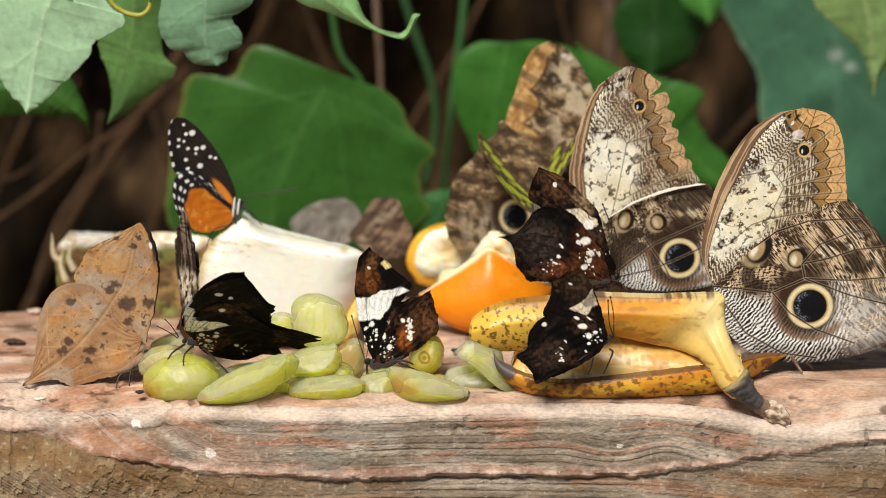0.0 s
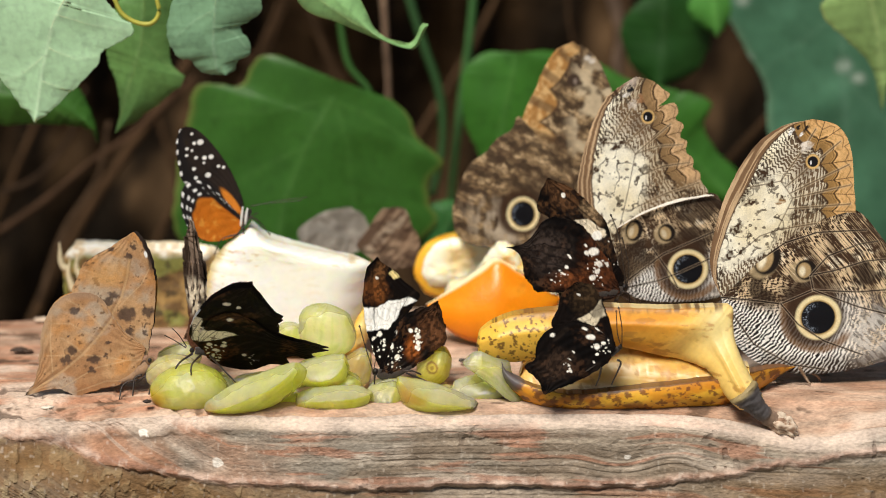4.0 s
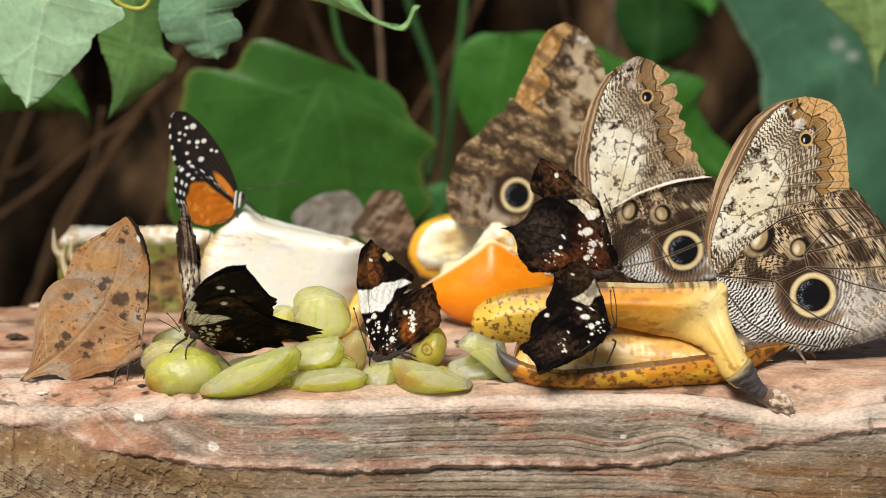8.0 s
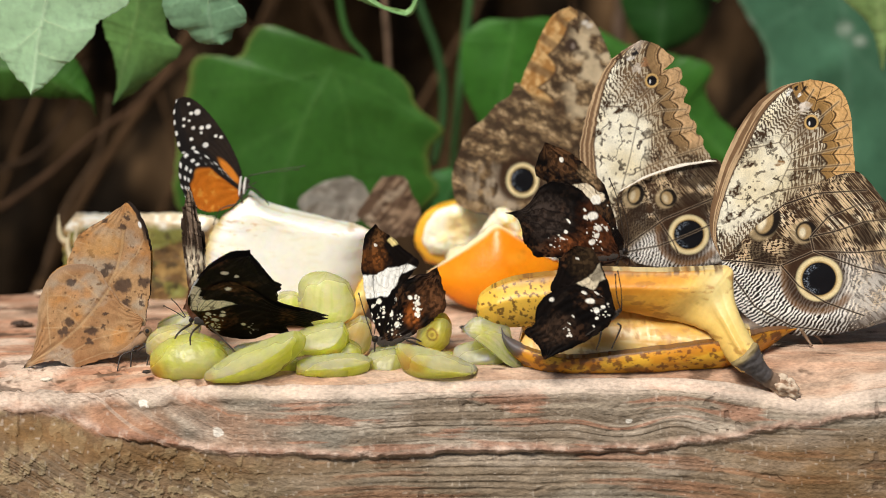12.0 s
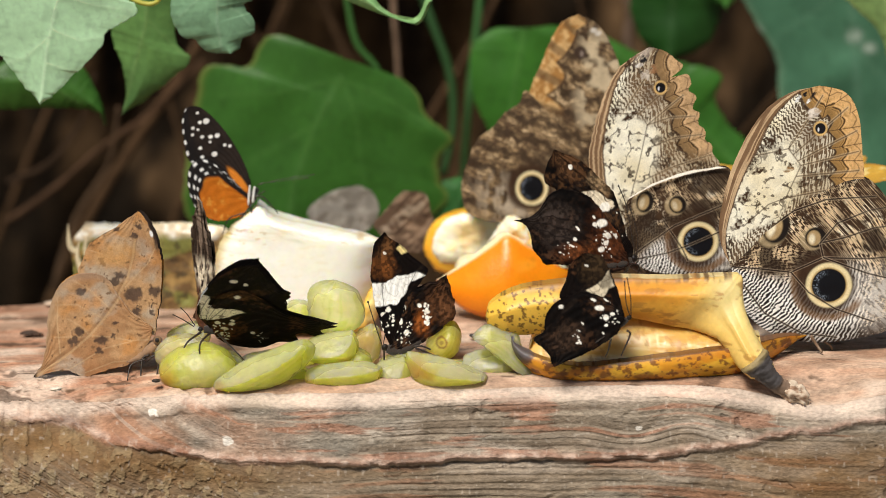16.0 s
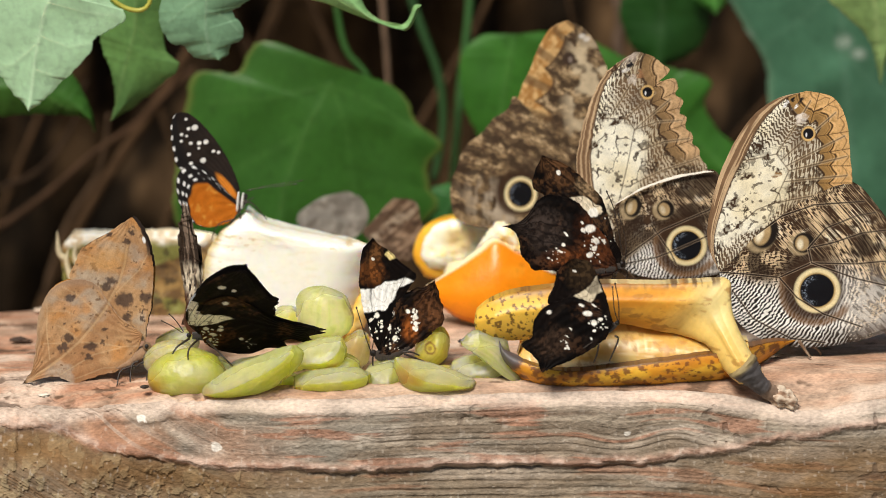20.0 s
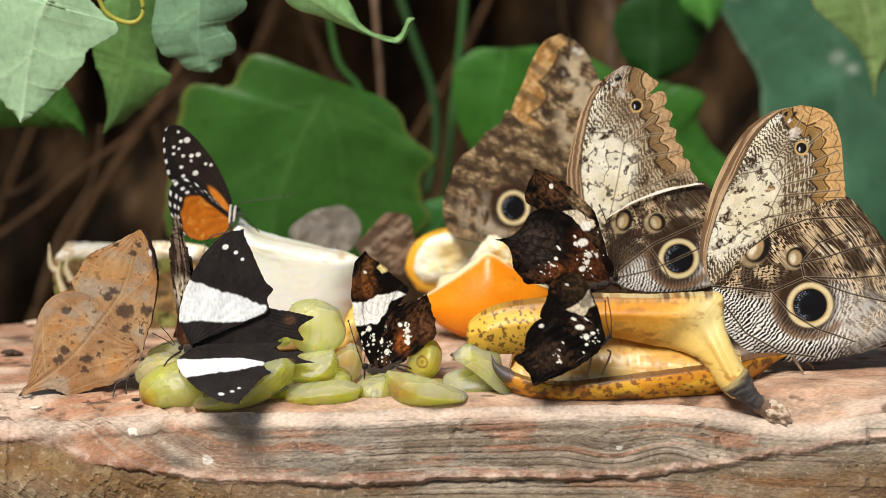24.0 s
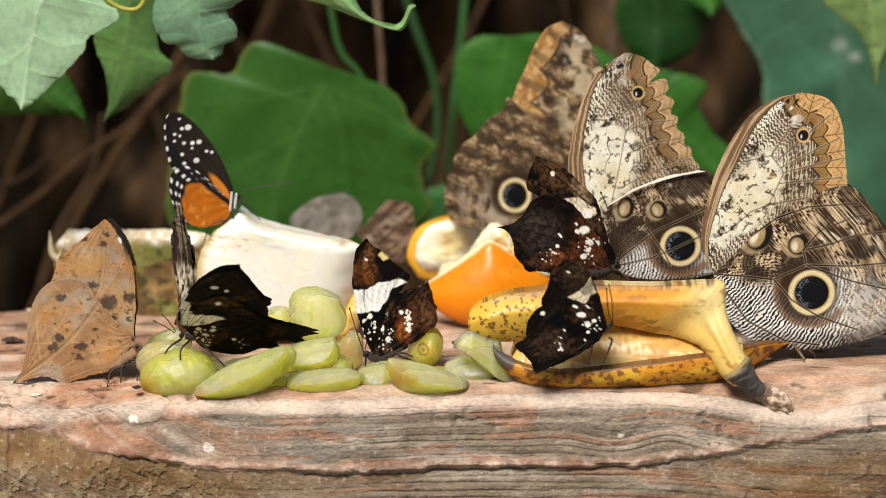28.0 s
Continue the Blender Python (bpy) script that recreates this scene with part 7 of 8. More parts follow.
    fore_near = sheet("forewing", fl, fr, 190, 150, under, back=top, depth=hanging, wiggle=0.3, seed=368)
    hind_near = sheet("hindwing", hl, hr, 170, 120, under_hind, back=top_hind, depth=hanging, wiggle=0.3, seed=370)
    out = {"root": root}
    for key, me in (("fore_far", fore_far), ("hind_far", hind_far), ("fore_near", fore_near), ("hind_near", hind_near)):
        out[key] = part(key.split("_")[0] + "wing", me, WING_DARK, root)
    body(root, [(-0.0612, -0.0208, 0.0105), (-0.0666, -0.0208, 0.0120), (-0.0728, -0.0208, 0.0128), (-0.0818, -0.0215, 0.0137), (-0.0841, -0.0220, 0.0139)], [0.0009, 0.0013, 0.0008], (0.022, 0.016, 0.013))
    legs(root, [[(-0.0797, -0.0260, 0.0134), (-0.0822, -0.0340, 0.0115), (-0.0817, -0.0340, 0.0041)], [(-0.0767, -0.0260, 0.0130), (-0.0714, -0.0360, 0.0105), (-0.0673, -0.0360, 0.0061)], [(-0.0824, -0.0260, 0.0138), (-0.0865, -0.0300, 0.0115), (-0.0888, -0.0300, 0.0064)]], 0.0003)
    antennae(root, [[(-0.0845, -0.0260, 0.0157), (-0.0877, -0.0260, 0.0179), (-0.0912, -0.0260, 0.0198)], [(-0.0845, -0.0220, 0.0151), (-0.0869, -0.0220, 0.0188), (-0.0890, -0.0220, 0.0211)]])
    return out


OPENER = dark_opening()


def leaf_butterfly():
    root = thing("leaf_butterfly", (-0.0967, -0.0180, 0.0076), "butterfly like a dry brown leaf, wings closed, on the wood", "butterfly")
    rib = [(-38.7, -9.6), (-30.5, -4.4), (-26.0, -1.1), (-20.1, 4.0), (-15.5, 9.2), (-11.0, 15.1), (-5.8, 23.1), (-3.5, 29.5), (-2.0, 36.0)]
    def common(x, z, seed):
        k = fbm(x * 0.10, z * 0.10, seed=seed)
        out = mix(flat(x, (0.36, 0.185, 0.085)), (0.50, 0.300, 0.150), smooth(0.3, 0.7, k))
        out = mix(out, (0.43, 0.36, 0.28), smooth(0.52, 0.70, fbm(x * 0.12 + 9, z * 0.12, seed=seed + 1)) * 0.7)
        out = mix(out, (0.55, 0.24, 0.06), smooth(0.55, 0.75, fbm(x * 0.14, z * 0.14 + 5, seed=seed + 2)) * 0.6)
        out = mix(out, (0.10, 0.055, 0.03), smooth(0.70, 0.75, fbm(x * 0.8, z * 0.8, seed=seed + 3)) * 0.75)
        out = mix(out, (0.30, 0.15, 0.06), smooth(0.5, 0.8, vnoise(x * 1.6, z * 1.6, seed=seed + 4)) * 0.25)
        for v in ([(-20.1, 3.7), (-13.6, 3.2), (-7.1, 2.0), (-1.3, 2.3)], [(-27.0, -7.1), (-15.9, -0.5), (-7.1, 1.7)], [(-27.1, 9.3), (-22.2, 6.3), (-20.4, 3.7)], [(-31.7, 3.4), (-25.9, 3.4), (-20.8, 3.3)], [(-8.8, -4.8), (-13.0, -5.0), (-22.0, -8.4)], [(-15.5, 9.2), (-24.0, 14.0), (-31.0, 14.0)], [(-13.0, 12.0), (-20.0, 19.0), (-25.0, 22.0)], [(-30.0, 18.0), (-30.6, 8.0), (-30.0, -2.0)], [(-7.0, 20.0), (1.0, 27.0), (4.6, 33.0)], [(-5.0, 25.0), (-12.0, 31.0), (-17.0, 33.0)]):
            out = mix(out, (0.62, 0.44, 0.25), line(x, z, v, 0.30) * 0.4)
        out = mix(out, (0.20, 0.10, 0.045), line(x, z - 0.8, rib, 1.2) * 0.4)
        return mix(out, (0.58, 0.38, 0.20), line(x, z, rib, 0.55) * 0.6)
    DARKSPOT = (0.055, 0.035, 0.03)
    def hind(x, z, s, t):
        out = common(x, z, 400)
        for c, r in (((-22.6, 18.1), 1.2), ((-16.9, 2.1), 1.9), ((-17.5, -1.4), 1.1), ((-25.6, 1.9), 1.6), ((-24.0, 5.2), 1.6), ((-12.0, 7.9), 0.9), ((-13.2, 3.4), 0.7), ((-24.9, 10.1), 0.5)):
            out = mix(out, DARKSPOT, blob(x + 2.6 * (fbm(x * 0.8, z * 0.8, seed=7) - .5), z + 2.6 * (fbm(x * 0.8, z * 0.8 + 9, seed=8) - .5), c, r * 1.1, r * 0.9, 0, 0.3) * 0.85)
        out = mix(out, (0.30, 0.22, 0.16), smooth(0.10, 0.02, s) * 0.5)
        # pale strip along the outer edge, dark tail
        out = mix(out, (0.44, 0.30, 0.18), smooth(0.30, 0.10, s) * smooth(0.45, 0.6, t) * 0.4)
        return mix(out, (0.05, 0.03, 0.02), smooth(0.955, 0.985, t))
    def fore(x, z, s, t):
        out = common(x, z, 410)
        for c, r in (((-4.6, 17.4), 2.5), ((2.4, 17.8), 1.9), ((-4.3, 11.7), 1.4), ((-10.2, 22.0), 1.2), ((-5.2, 27.5), 0.6), ((-2.3, 36.1), 0.9), ((-0.6, 38.9), 0.9), ((-7.7, 39.3), 0.7), ((-2.6, 8.0), 0.7), ((1.0, 13.1), 0.5), ((1.1, 11.0), 0.6), ((-8.6, 23.8), 1.4)):
            out = mix(out, DARKSPOT, blob(x + 2.6 * (fbm(x * 0.8, z * 0.8, seed=8) - .5), z + 2.6 * (fbm(x * 0.8, z * 0.8 + 9, seed=9) - .5), c, r * 1.1, r, 0, 0.3) * 0.85)
        out = mix(out, (0.56, 0.30, 0.10), blob(x, z, (-8.5, 31.0), 6, 4, 15, 0.6) * 0.6)
        out = mix(out, (0.05, 0.03, 0.022), smooth(0.93, 0.97, s) * smooth(0.55, 0.75, t) * smooth(1.0, 0.97, t))
        return mix(out, WHITE, blob(x, z, (3.2, 36.6), 0.5, 1.1, 10, 0.3))
    def inner(x, z, s, t):
        out = mix(flat(x, (0.03, 0.02, 0.016)), (0.30, 0.13, 0.025), smooth(6, 5, np.abs(z - 22)))
        return out
    fl = [(0.8, 3.0), (-5.9, 9.7), (-12.5, 16.3), (-19.1, 21.5), (-21.4, 25.9), (-20.4, 28.4), (-16.7, 35.0), (-8.0, 39.6), (-0.3, 44.4)]
    fr = [(0.8, 3.0), (3.2, 13.3), (4.8, 20.6), (5.4, 27.9), (4.6, 34.2), (2.8, 40.0), (1.0, 43.5), (-0.3, 44.4)]
    hl = [(0.3, 6.0), (-6.7, 12.1), (-10.9, 17.3), (-13.7, 21.8), (-18.6, 24.3), (-24.1, 23.8), (-28.5, 21.2), (-31.9, 16.1), (-33.6, 9.4), (-34.2, 2.7), (-36.0, -5.5), (-39.5, -9.9)]
    hr = [(0.3, 6.0), (-1.3, 1.6), (-4.3, -2.1), (-8.8, -6.2), (-16.1, -8.0), (-22.0, -10.0), (-25.6, -8.6), (-28.1, -7.4), (-33.6, -8.1), (-39.5, -9.9)]
    me_f = sheet("forewing", fl, fr, 170, 130, fore, back=inner, depth=soft_bend(1.0, 420), wiggle=0.45, seed=421)
    me_h = sheet("hindwing", hl, hr, 190, 130, hind, back=inner, depth=soft_bend(1.2, 422), wiggle=0.45, seed=423)
    me_f2 = sheet("forewing", fl, fr, 90, 60, inner, back=fore, depth=soft_bend(1.0, 420), wiggle=0.45, seed=421)
    me_h2 = sheet("hindwing", hl, hr, 90, 60, inner, back=hind, depth=soft_bend(1.2, 422), wiggle=0.45, seed=423)
    near = [part("forewing", me_f, WING, root), part("hindwing", me_h, WING, root, "", pose(0, -0.0006, 0))]
    far = [part("forewing", me_f2, WING, root, "", pose(0, 0.0014, 0)), part("hindwing", me_h2, WING, root, "", pose(0, 0.0012, 0))]
    body(root, [(-0.1082, -0.0170, 0.0021), (-0.1036, -0.0170, 0.0031), (-0.0999, -0.0170, 0.0049), (-0.0962, -0.0170, 0.0081), (-0.0946, -0.0170, 0.0106)], [0.0013, 0.0019, 0.0015], (0.30, 0.18, 0.10))
    legs(root, [[(-0.0980, -0.0190, 0.0049), (-0.1003, -0.0190, 0.0036), (-0.1009, -0.0220, -0.0026)], [(-0.0992, -0.0190, 0.0036), (-0.1040, -0.0190, 0.0017), (-0.1051, -0.0220, -0.0026)], [(-0.0970, -0.0190, 0.0054), (-0.0949, -0.0190, 0.0049), (-0.0958, -0.0220, -0.0022)], [(-0.0993, -0.0190, 0.0026), (-0.0970, -0.0190, 0.0045), (-0.0938, -0.0190, 0.0045), (-0.0955, -0.0220, -0.0041)]], 0.0003)
    return {"root": root, "near": near, "far": far}


LEAFY = leaf_butterfly()


def longwing():
    root = thing("longwing_butterfly", (-0.0687, 0.0280, 0.0465), "black butterfly with orange hindwing and white dots, on the pineapple", "butterfly")
    fl = [(0.0, 0.0), (-7.1, 6.1), (-14.5, 11.5), (-20.1, 12.6), (-21.8, 19.5), (-22.1, 26.1), (-20.9, 30.1), (-19.0, 31.1)]
    fr = [(0.0, 0.0), (-0.3, 6.1), (-3.2, 13.8), (-7.2, 21.0), (-12.4, 27.5), (-16.1, 30.5), (-19.0, 31.1)]
    big = [(341,234,2.0),(330,236,1.2),(317,246,1.1),(326,249,0.9),(333,262,1.2),(348,262,1.4),(360,260,1.6),(347,271,0.9),(329,282,1.2),(354,293,1.8),(373,277,1.1),(382,279,1.1),(332,298,1.2),(326,219,1.0),(316,258,1.0)]
    marks = []
    for px, py, r in big:
        marks.append((((px - 418) * 0.18477, (372 - py) * 0.18838), r * 0.48))
    def fore(x, z, s, t):
        k = fbm(x * 0.3, z * 0.3, seed=430)
        out = mix(flat(x, (0.010, 0.007, 0.006)), (0.028, 0.018, 0.013), k)
        out = mix(out, (0.010, 0.008, 0.008), smooth(0.4, 0.15, s))
        out = mix(out, (0.62, 0.20, 0.02), blob(x, z, (-4.2, 6.1), 5.2, 1.3, -52, 0.3))
        for c, r in marks:
            out = mix(out, (0.80, 0.78, 0.74), blob(x, z, c, r * 1.15, r * 0.95, 25, 0.15))
        dots = smooth(0.25, 0.5, np.sin(t * 75)) * smooth(0.05, 0.035, np.abs(s - 0.02)) * (t > 0.42)
        return mix(out, WHITE, dots * 0.9)
    def hind(x, z, s, t):
        k = fbm(x * 0.25, z * 0.25, seed=432)
        out = mix(flat(x, (0.42, 0.105, 0.006)), (0.52, 0.15, 0.009), k)
        out = mix(out, (0.70, 0.36, 0.06), smooth(0.6, 0.75, fbm(x * 0.5, z * 0.5, seed=433)) * 0.4)
        rim = smooth(0.33, 0.27, s + 0.02 * np.sin(t * 40)) + smooth(0.9, 0.96, t)
        out = mix(out, (0.010, 0.008, 0.008), np.clip(rim, 0, 1))
        for off, ph, w in ((0.035, 0.0, 0.03), (0.15, 1.2, 0.028), (0.23, 2.1, 0.024)):
            out = mix(out, WHITE, smooth(0.2, 0.5, np.sin(t * 78 + ph)) * smooth(w, w * 0.5, np.abs(s - off)) * 0.95)
        out = mix(out, (0.012, 0.009, 0.008), line(x, z, [(-0.4, 0.0), (-7.1, 5.2), (-12.6, 10.3)], 1.1))
        return out
    wing_pair(root, "forewing", fl, fr, fore, 200, 110, WING, seed=434, wiggle=0.12)
    hl = [(0.0, 0.0), (-6.1, 6.5), (-11.7, 11.5), (-16.3, 13.4), (-20.1, 10.7), (-21.0, 5.2), (-19.6, -1.1), (-16.6, -5.4), (-12.5, -7.5)]
    hr = [(0.0, 0.0), (-1.2, -3.1), (-3.8, -6.1), (-8.0, -7.3), (-12.5, -7.5)]
    wing_pair(root, "hindwing", hl, hr, hind, 190, 120, WING, forward=0.5, seed=435, wiggle=0.1)
    body(root, [(-0.0726, 0.0290, 0.0401), (-0.0711, 0.0290, 0.0424), (-0.0699, 0.0290, 0.0443), (-0.0676, 0.0290, 0.0482), (-0.0668, 0.0290, 0.0497)], [0.0009, 0.0014, 0.0011], (0.06, 0.05, 0.045))
    for k, (a, b) in enumerate((((-0.0690, 0.0275, 0.0508), (-0.0698, 0.0275, 0.0443)), ((-0.0675, 0.0275, 0.0504), (-0.0683, 0.0275, 0.0450)))):
        o = Vector(root.location)
        part("stripe", tube("stripe", [Vector(a) - o, (Vector(a) + Vector(b)) / 2 - o, Vector(b) - o], [0.0003, 0.0005, 0.0003], colour=(0.7, 0.68, 0.64), sides=6, n=10), CHITIN, root, "white body stripe")
    legs(root, [[(-0.0690, 0.0270, 0.0442), (-0.0683, 0.0270, 0.0394), (-0.0673, 0.0270, 0.0342)], [(-0.0706, 0.0270, 0.0417), (-0.0762, 0.0270, 0.0398), (-0.0786, 0.0270, 0.0346)], [(-0.0674, 0.0260, 0.0473), (-0.0644, 0.0260, 0.0469), (-0.0598, 0.0260, 0.0415)], [(-0.0680, 0.0290, 0.0455), (-0.0661, 0.0290, 0.0474), (-0.0640, 0.0290, 0.0486)]], 0.00022)
    antennae(root, [[(-0.0667, 0.0270, 0.0509), (-0.0588, 0.0270, 0.0528), (-0.0475, 0.0270, 0.0543)], [(-0.0669, 0.0310, 0.0501), (-0.0647, 0.0310, 0.0509), (-0.0496, 0.0310, 0.0524)]], 0.00010)
    return root


LONGWING = longwing()


def edge_on():
    """Seen along its closed wings, turned almost edge-on."""
    root = thing("thin_butterfly", Matrix.Translation((-0.0851, -0.0020, 0.0131)) @ pose(0, 0, 0, 0, 0, -70), "grey-brown butterfly with closed wings seen edge-on", "butterfly")
    def paint(x, z, s, t):
        k = fbm(x * 0.3, z * 0.08, seed=440)
        out = mix(flat(x, (0.035, 0.022, 0.014)), (0.26, 0.19, 0.14), smooth(0.44, 0.68, fbm(x * 0.7, z * 0.10, seed=446)))
        out = mix(out, (0.03, 0.02, 0.015), smooth(0.55, 0.7, fbm(x * 0.6, z * 0.2, seed=441)) * 0.8)
        out = mix(out, (0.74, 0.64, 0.48), blob(x, z, (2, 14), 14, 5, 0, 0.4) * smooth(0.46, 0.56, fbm(x * 0.6, z * 0.4, seed=442)))
        return mix(out, (0.10, 0.035, 0.015), smooth(11, 6, z) * 0.8)
    fl, fr = [(0, 0), (-9, 8), (-13, 18), (-11, 27), (-7, 33), (-3, 39)], [(0, 0), (7, 8), (8, 18), (4, 30), (-3, 39)]
    wing_pair(root, "forewing", fl, fr, paint, 150, 100, WING, seed=443, wiggle=2.2, bend=3.5, gap=1.0)
    hl, hr = [(0, 0), (2, 10), (6, 17), (12, 18), (14, 12)], [(0, 0), (5, -3), (11, -2), (13, 3), (14, 12)]
    wing_pair(root, "hindwing", hl, hr, paint, 110, 80, WING, seed=444, wiggle=2.2, bend=2.5, gap=1.0, forward=0.6)
    part("thorax", tube("thorax", [(-0.003, 0.001, -0.004), (0.002, 0.001, -0.001), (0.006, 0.001, 0.001)], [0.001, 0.0014, 0.001], colour=(0.05, 0.03, 0.02), sides=10), FUZZ, root)
    return root


EDGE_ON = edge_on()


def pale_back():
    root = thing("pale_butterfly", (-0.0388, 0.1050, 0.0168), "pale grey butterfly resting behind the pineapple", "butterfly")
    def paint(x, z, s, t):
        k = fbm(x * 0.15, z * 0.15, seed=450)
        out = mix(flat(x, (0.26, 0.24, 0.20)), (0.40, 0.37, 0.32), k)
        out = mix(out, (0.14, 0.12, 0.09), smooth(0.4, 0.8, np.sin(t * 16 + 5 * k)) * 0.5)
        out = mix(out, (0.50, 0.46, 0.40), smooth(0.55, 0.7, fbm(x * 0.4, z * 0.4, seed=453)) * 0.6)
        return mix(out, (0.12, 0.10, 0.08), blob(x, z, (0, 11), 2.4, 1.6, 0, 0.6) * 0.7)
    fl = [(0.0, 0.0), (-10.1, 2.1), (-15.3, 7.2), (-14.0, 11.3), (-5.9, 16.5), (1.1, 18.1)]
    fr = [(0.0, 0.0), (7.1, 3.1), (10.1, 9.3), (8.5, 14.8), (4.1, 17.7), (1.1, 18.1)]
    wing_pair(root, "forewing", fl, fr, paint, 80, 60, WING, seed=451, wiggle=0.4)
    hl = [(0.0, 0.0), (-8.1, -3.1), (-13.1, -2.1), (-15.7, 2.1), (-14.5, 7.2)]
    hr = [(0.0, 0.0), (2.1, 6.2), (-4.0, 9.3), (-10.0, 9.3), (-14.5, 7.2)]
    wing_pair(root, "hindwing", hl, hr, paint, 70, 50, WING, seed=452, wiggle=0.4, forward=0.6)
    legs(root, [[(-0.0388, 0.1050, 0.0168), (-0.0389, 0.1050, 0.0044), (-0.0387, 0.0970, 0.0000)]], 0.0005, (0.1, 0.08, 0.06))
    return root


def brown_back():
    root = thing("brown_butterfly", (-0.0227, 0.0850, 0.0170), "brown butterfly with pale stripes across its closed wings, behind the fruit", "butterfly")
    def paint(x, z, s, t):
        k = fbm(x * 0.2, z * 0.2, seed=460)
        out = mix(flat(x, (0.12, 0.075, 0.048)), (0.30, 0.21, 0.14), smooth(0.4, 0.62, fbm(x * 0.7 - z * 0.6, x * 0.15 + z * 0.17, seed=464)))
        q = (x * 0.75 - z * 0.66)
        out = mix(out, (0.42, 0.34, 0.25), smooth(2.6, 0.8, np.abs(q + 8.5 + 3 * (k - 0.5))) * smooth(0.35, 0.6, fbm(x * 0.5, z * 0.5, seed=462)) * 0.8)
        out = mix(out, (0.05, 0.03, 0.018), smooth(0.45, 0.65, fbm(x * 0.25, z * 0.5, seed=463)) * 0.7)
        return mix(out, (0.45, 0.35, 0.25), smooth(0.92, 0.97, t) * 0.5)
    fl = [(0.0, 0.0), (-5.5, 4.1), (-9.9, 8.1), (-7.5, 12.2), (-3.9, 17.8), (-1.1, 21.8)]
    fr = [(0.0, 0.0), (10.7, 2.0), (12.3, 10.1), (9.6, 15.4), (6.4, 21.8), (-1.1, 21.8)]
    wing_pair(root, "forewing", fl, fr, paint, 100, 80, WING, seed=461, wiggle=0.4)
    legs(root, [[(-0.0227, 0.0850, 0.0170), (-0.0220, 0.0850, 0.0048), (-0.0219, 0.0777, 0.0000)]], 0.0005, (0.1, 0.07, 0.05))
    return root


PALE_BACK, BROWN_BACK = pale_back(), brown_back()


def yellow_paint(seed, gold):
    def paint(x, z, s, t):
        k = fbm(x * 0.25, z * 0.25, seed=seed)
        if gold:
            out = mix(flat(x, (0.46, 0.24, 0.03)), (0.58, 0.36, 0.06), k)
            out = mix(out, (0.68, 0.54, 0.22), smooth(0.6, 0.7, fbm(x * 0.4, z * 0.4, seed=seed + 1)) * 0.8)
            return mix(out, (0.34, 0.17, 0.03), smooth(0.10, 0.04, np.minimum(s, 1 - s)) * 0.7)
        out = mix(flat(x, (0.05, 0.03, 0.018)), (0.11, 0.065, 0.035), k)
        out = mix(out, (0.22, 0.13, 0.07), smooth(0.16, 0.06, np.minimum(s, 1 - s)) * 0.5)
        for c, half, wide, at in ((0.22, 3.4, 1.5, 3.6), (0.42, 2.3, 1.7, 3.4), (0.58, 2.1, 1.7, 3.6), (0.75, 2.4, 1.6, 4.0), (0.30, 1.2, 0.7, 6.0), (0.46, 0.9, 0.6, 6.4), (0.62, 0.8, 0.6, 6.6), (0.78, 0.7, 0.5, 6.8)):
            out = mix(out, (0.42, 0.49, 0.05), blob(t * 30 + 0.8 * (k - 0.5), s * 8, (c * 30, at), half, wide, 0, 0.2))
        return out
    return paint


def yellow_butterfly(place, label, seed, gold):
    """Body along y; the wings hinge on it and stand out along -x and +x when open."""
    root = thing("yellow_butterfly", place, label, "butterfly", "yellow butterflies")
    fl, fr = [(0, 0), (-8, 9), (-18, 16), (-29, 19)], [(0, 0), (-9, -5), (-20, -4), (-28, 6), (-29, 19)]
    hl, hr = [(0, -1), (-10, 0), (-20, -3), (-23, -10), (-19, -17)], [(0, -1), (-1, -12), (-7, -20), (-14, -20), (-19, -17)]
    f = sheet("forewing", fl, fr, 90, 60, yellow_paint(seed, gold), depth=soft_bend(1, seed), seed=seed, wiggle=0.2)
    h = sheet("hindwing", hl, hr, 80, 60, yellow_paint(seed + 5, gold), depth=soft_bend(1, seed), seed=seed + 1, wiggle=0.4)
    out = {"root": root}
    for side in ("left", "right"):
        out[side] = [part("forewing", f, WING, root), part("hindwing", h, WING, root)]
    part("abdomen", tube("abdomen", [(0, -0.014, -0.003), (0, -0.005, 0), (0, 0.004, 0.001)], [0.0008, 0.0013, 0.0013], colour=(0.06, 0.05, 0.02), sides=10), FUZZ, root)
    part("head", ball("head", 0.0012, 0.0012, 0.0012, 8, 10, colour=(0.03, 0.02, 0.015)), CHITIN, root, "", pose(0, 0.006, 0.0015))
    return out


FLYER = yellow_butterfly((0.0317, 0.0400, 0.0459), "dark butterfly with lime-yellow wing cells taking off", 470, False)
SITTER = yellow_butterfly((0.1148, 0.0350, 0.0484), "golden yellow butterfly half hidden behind an owl butterfly", 480, True)


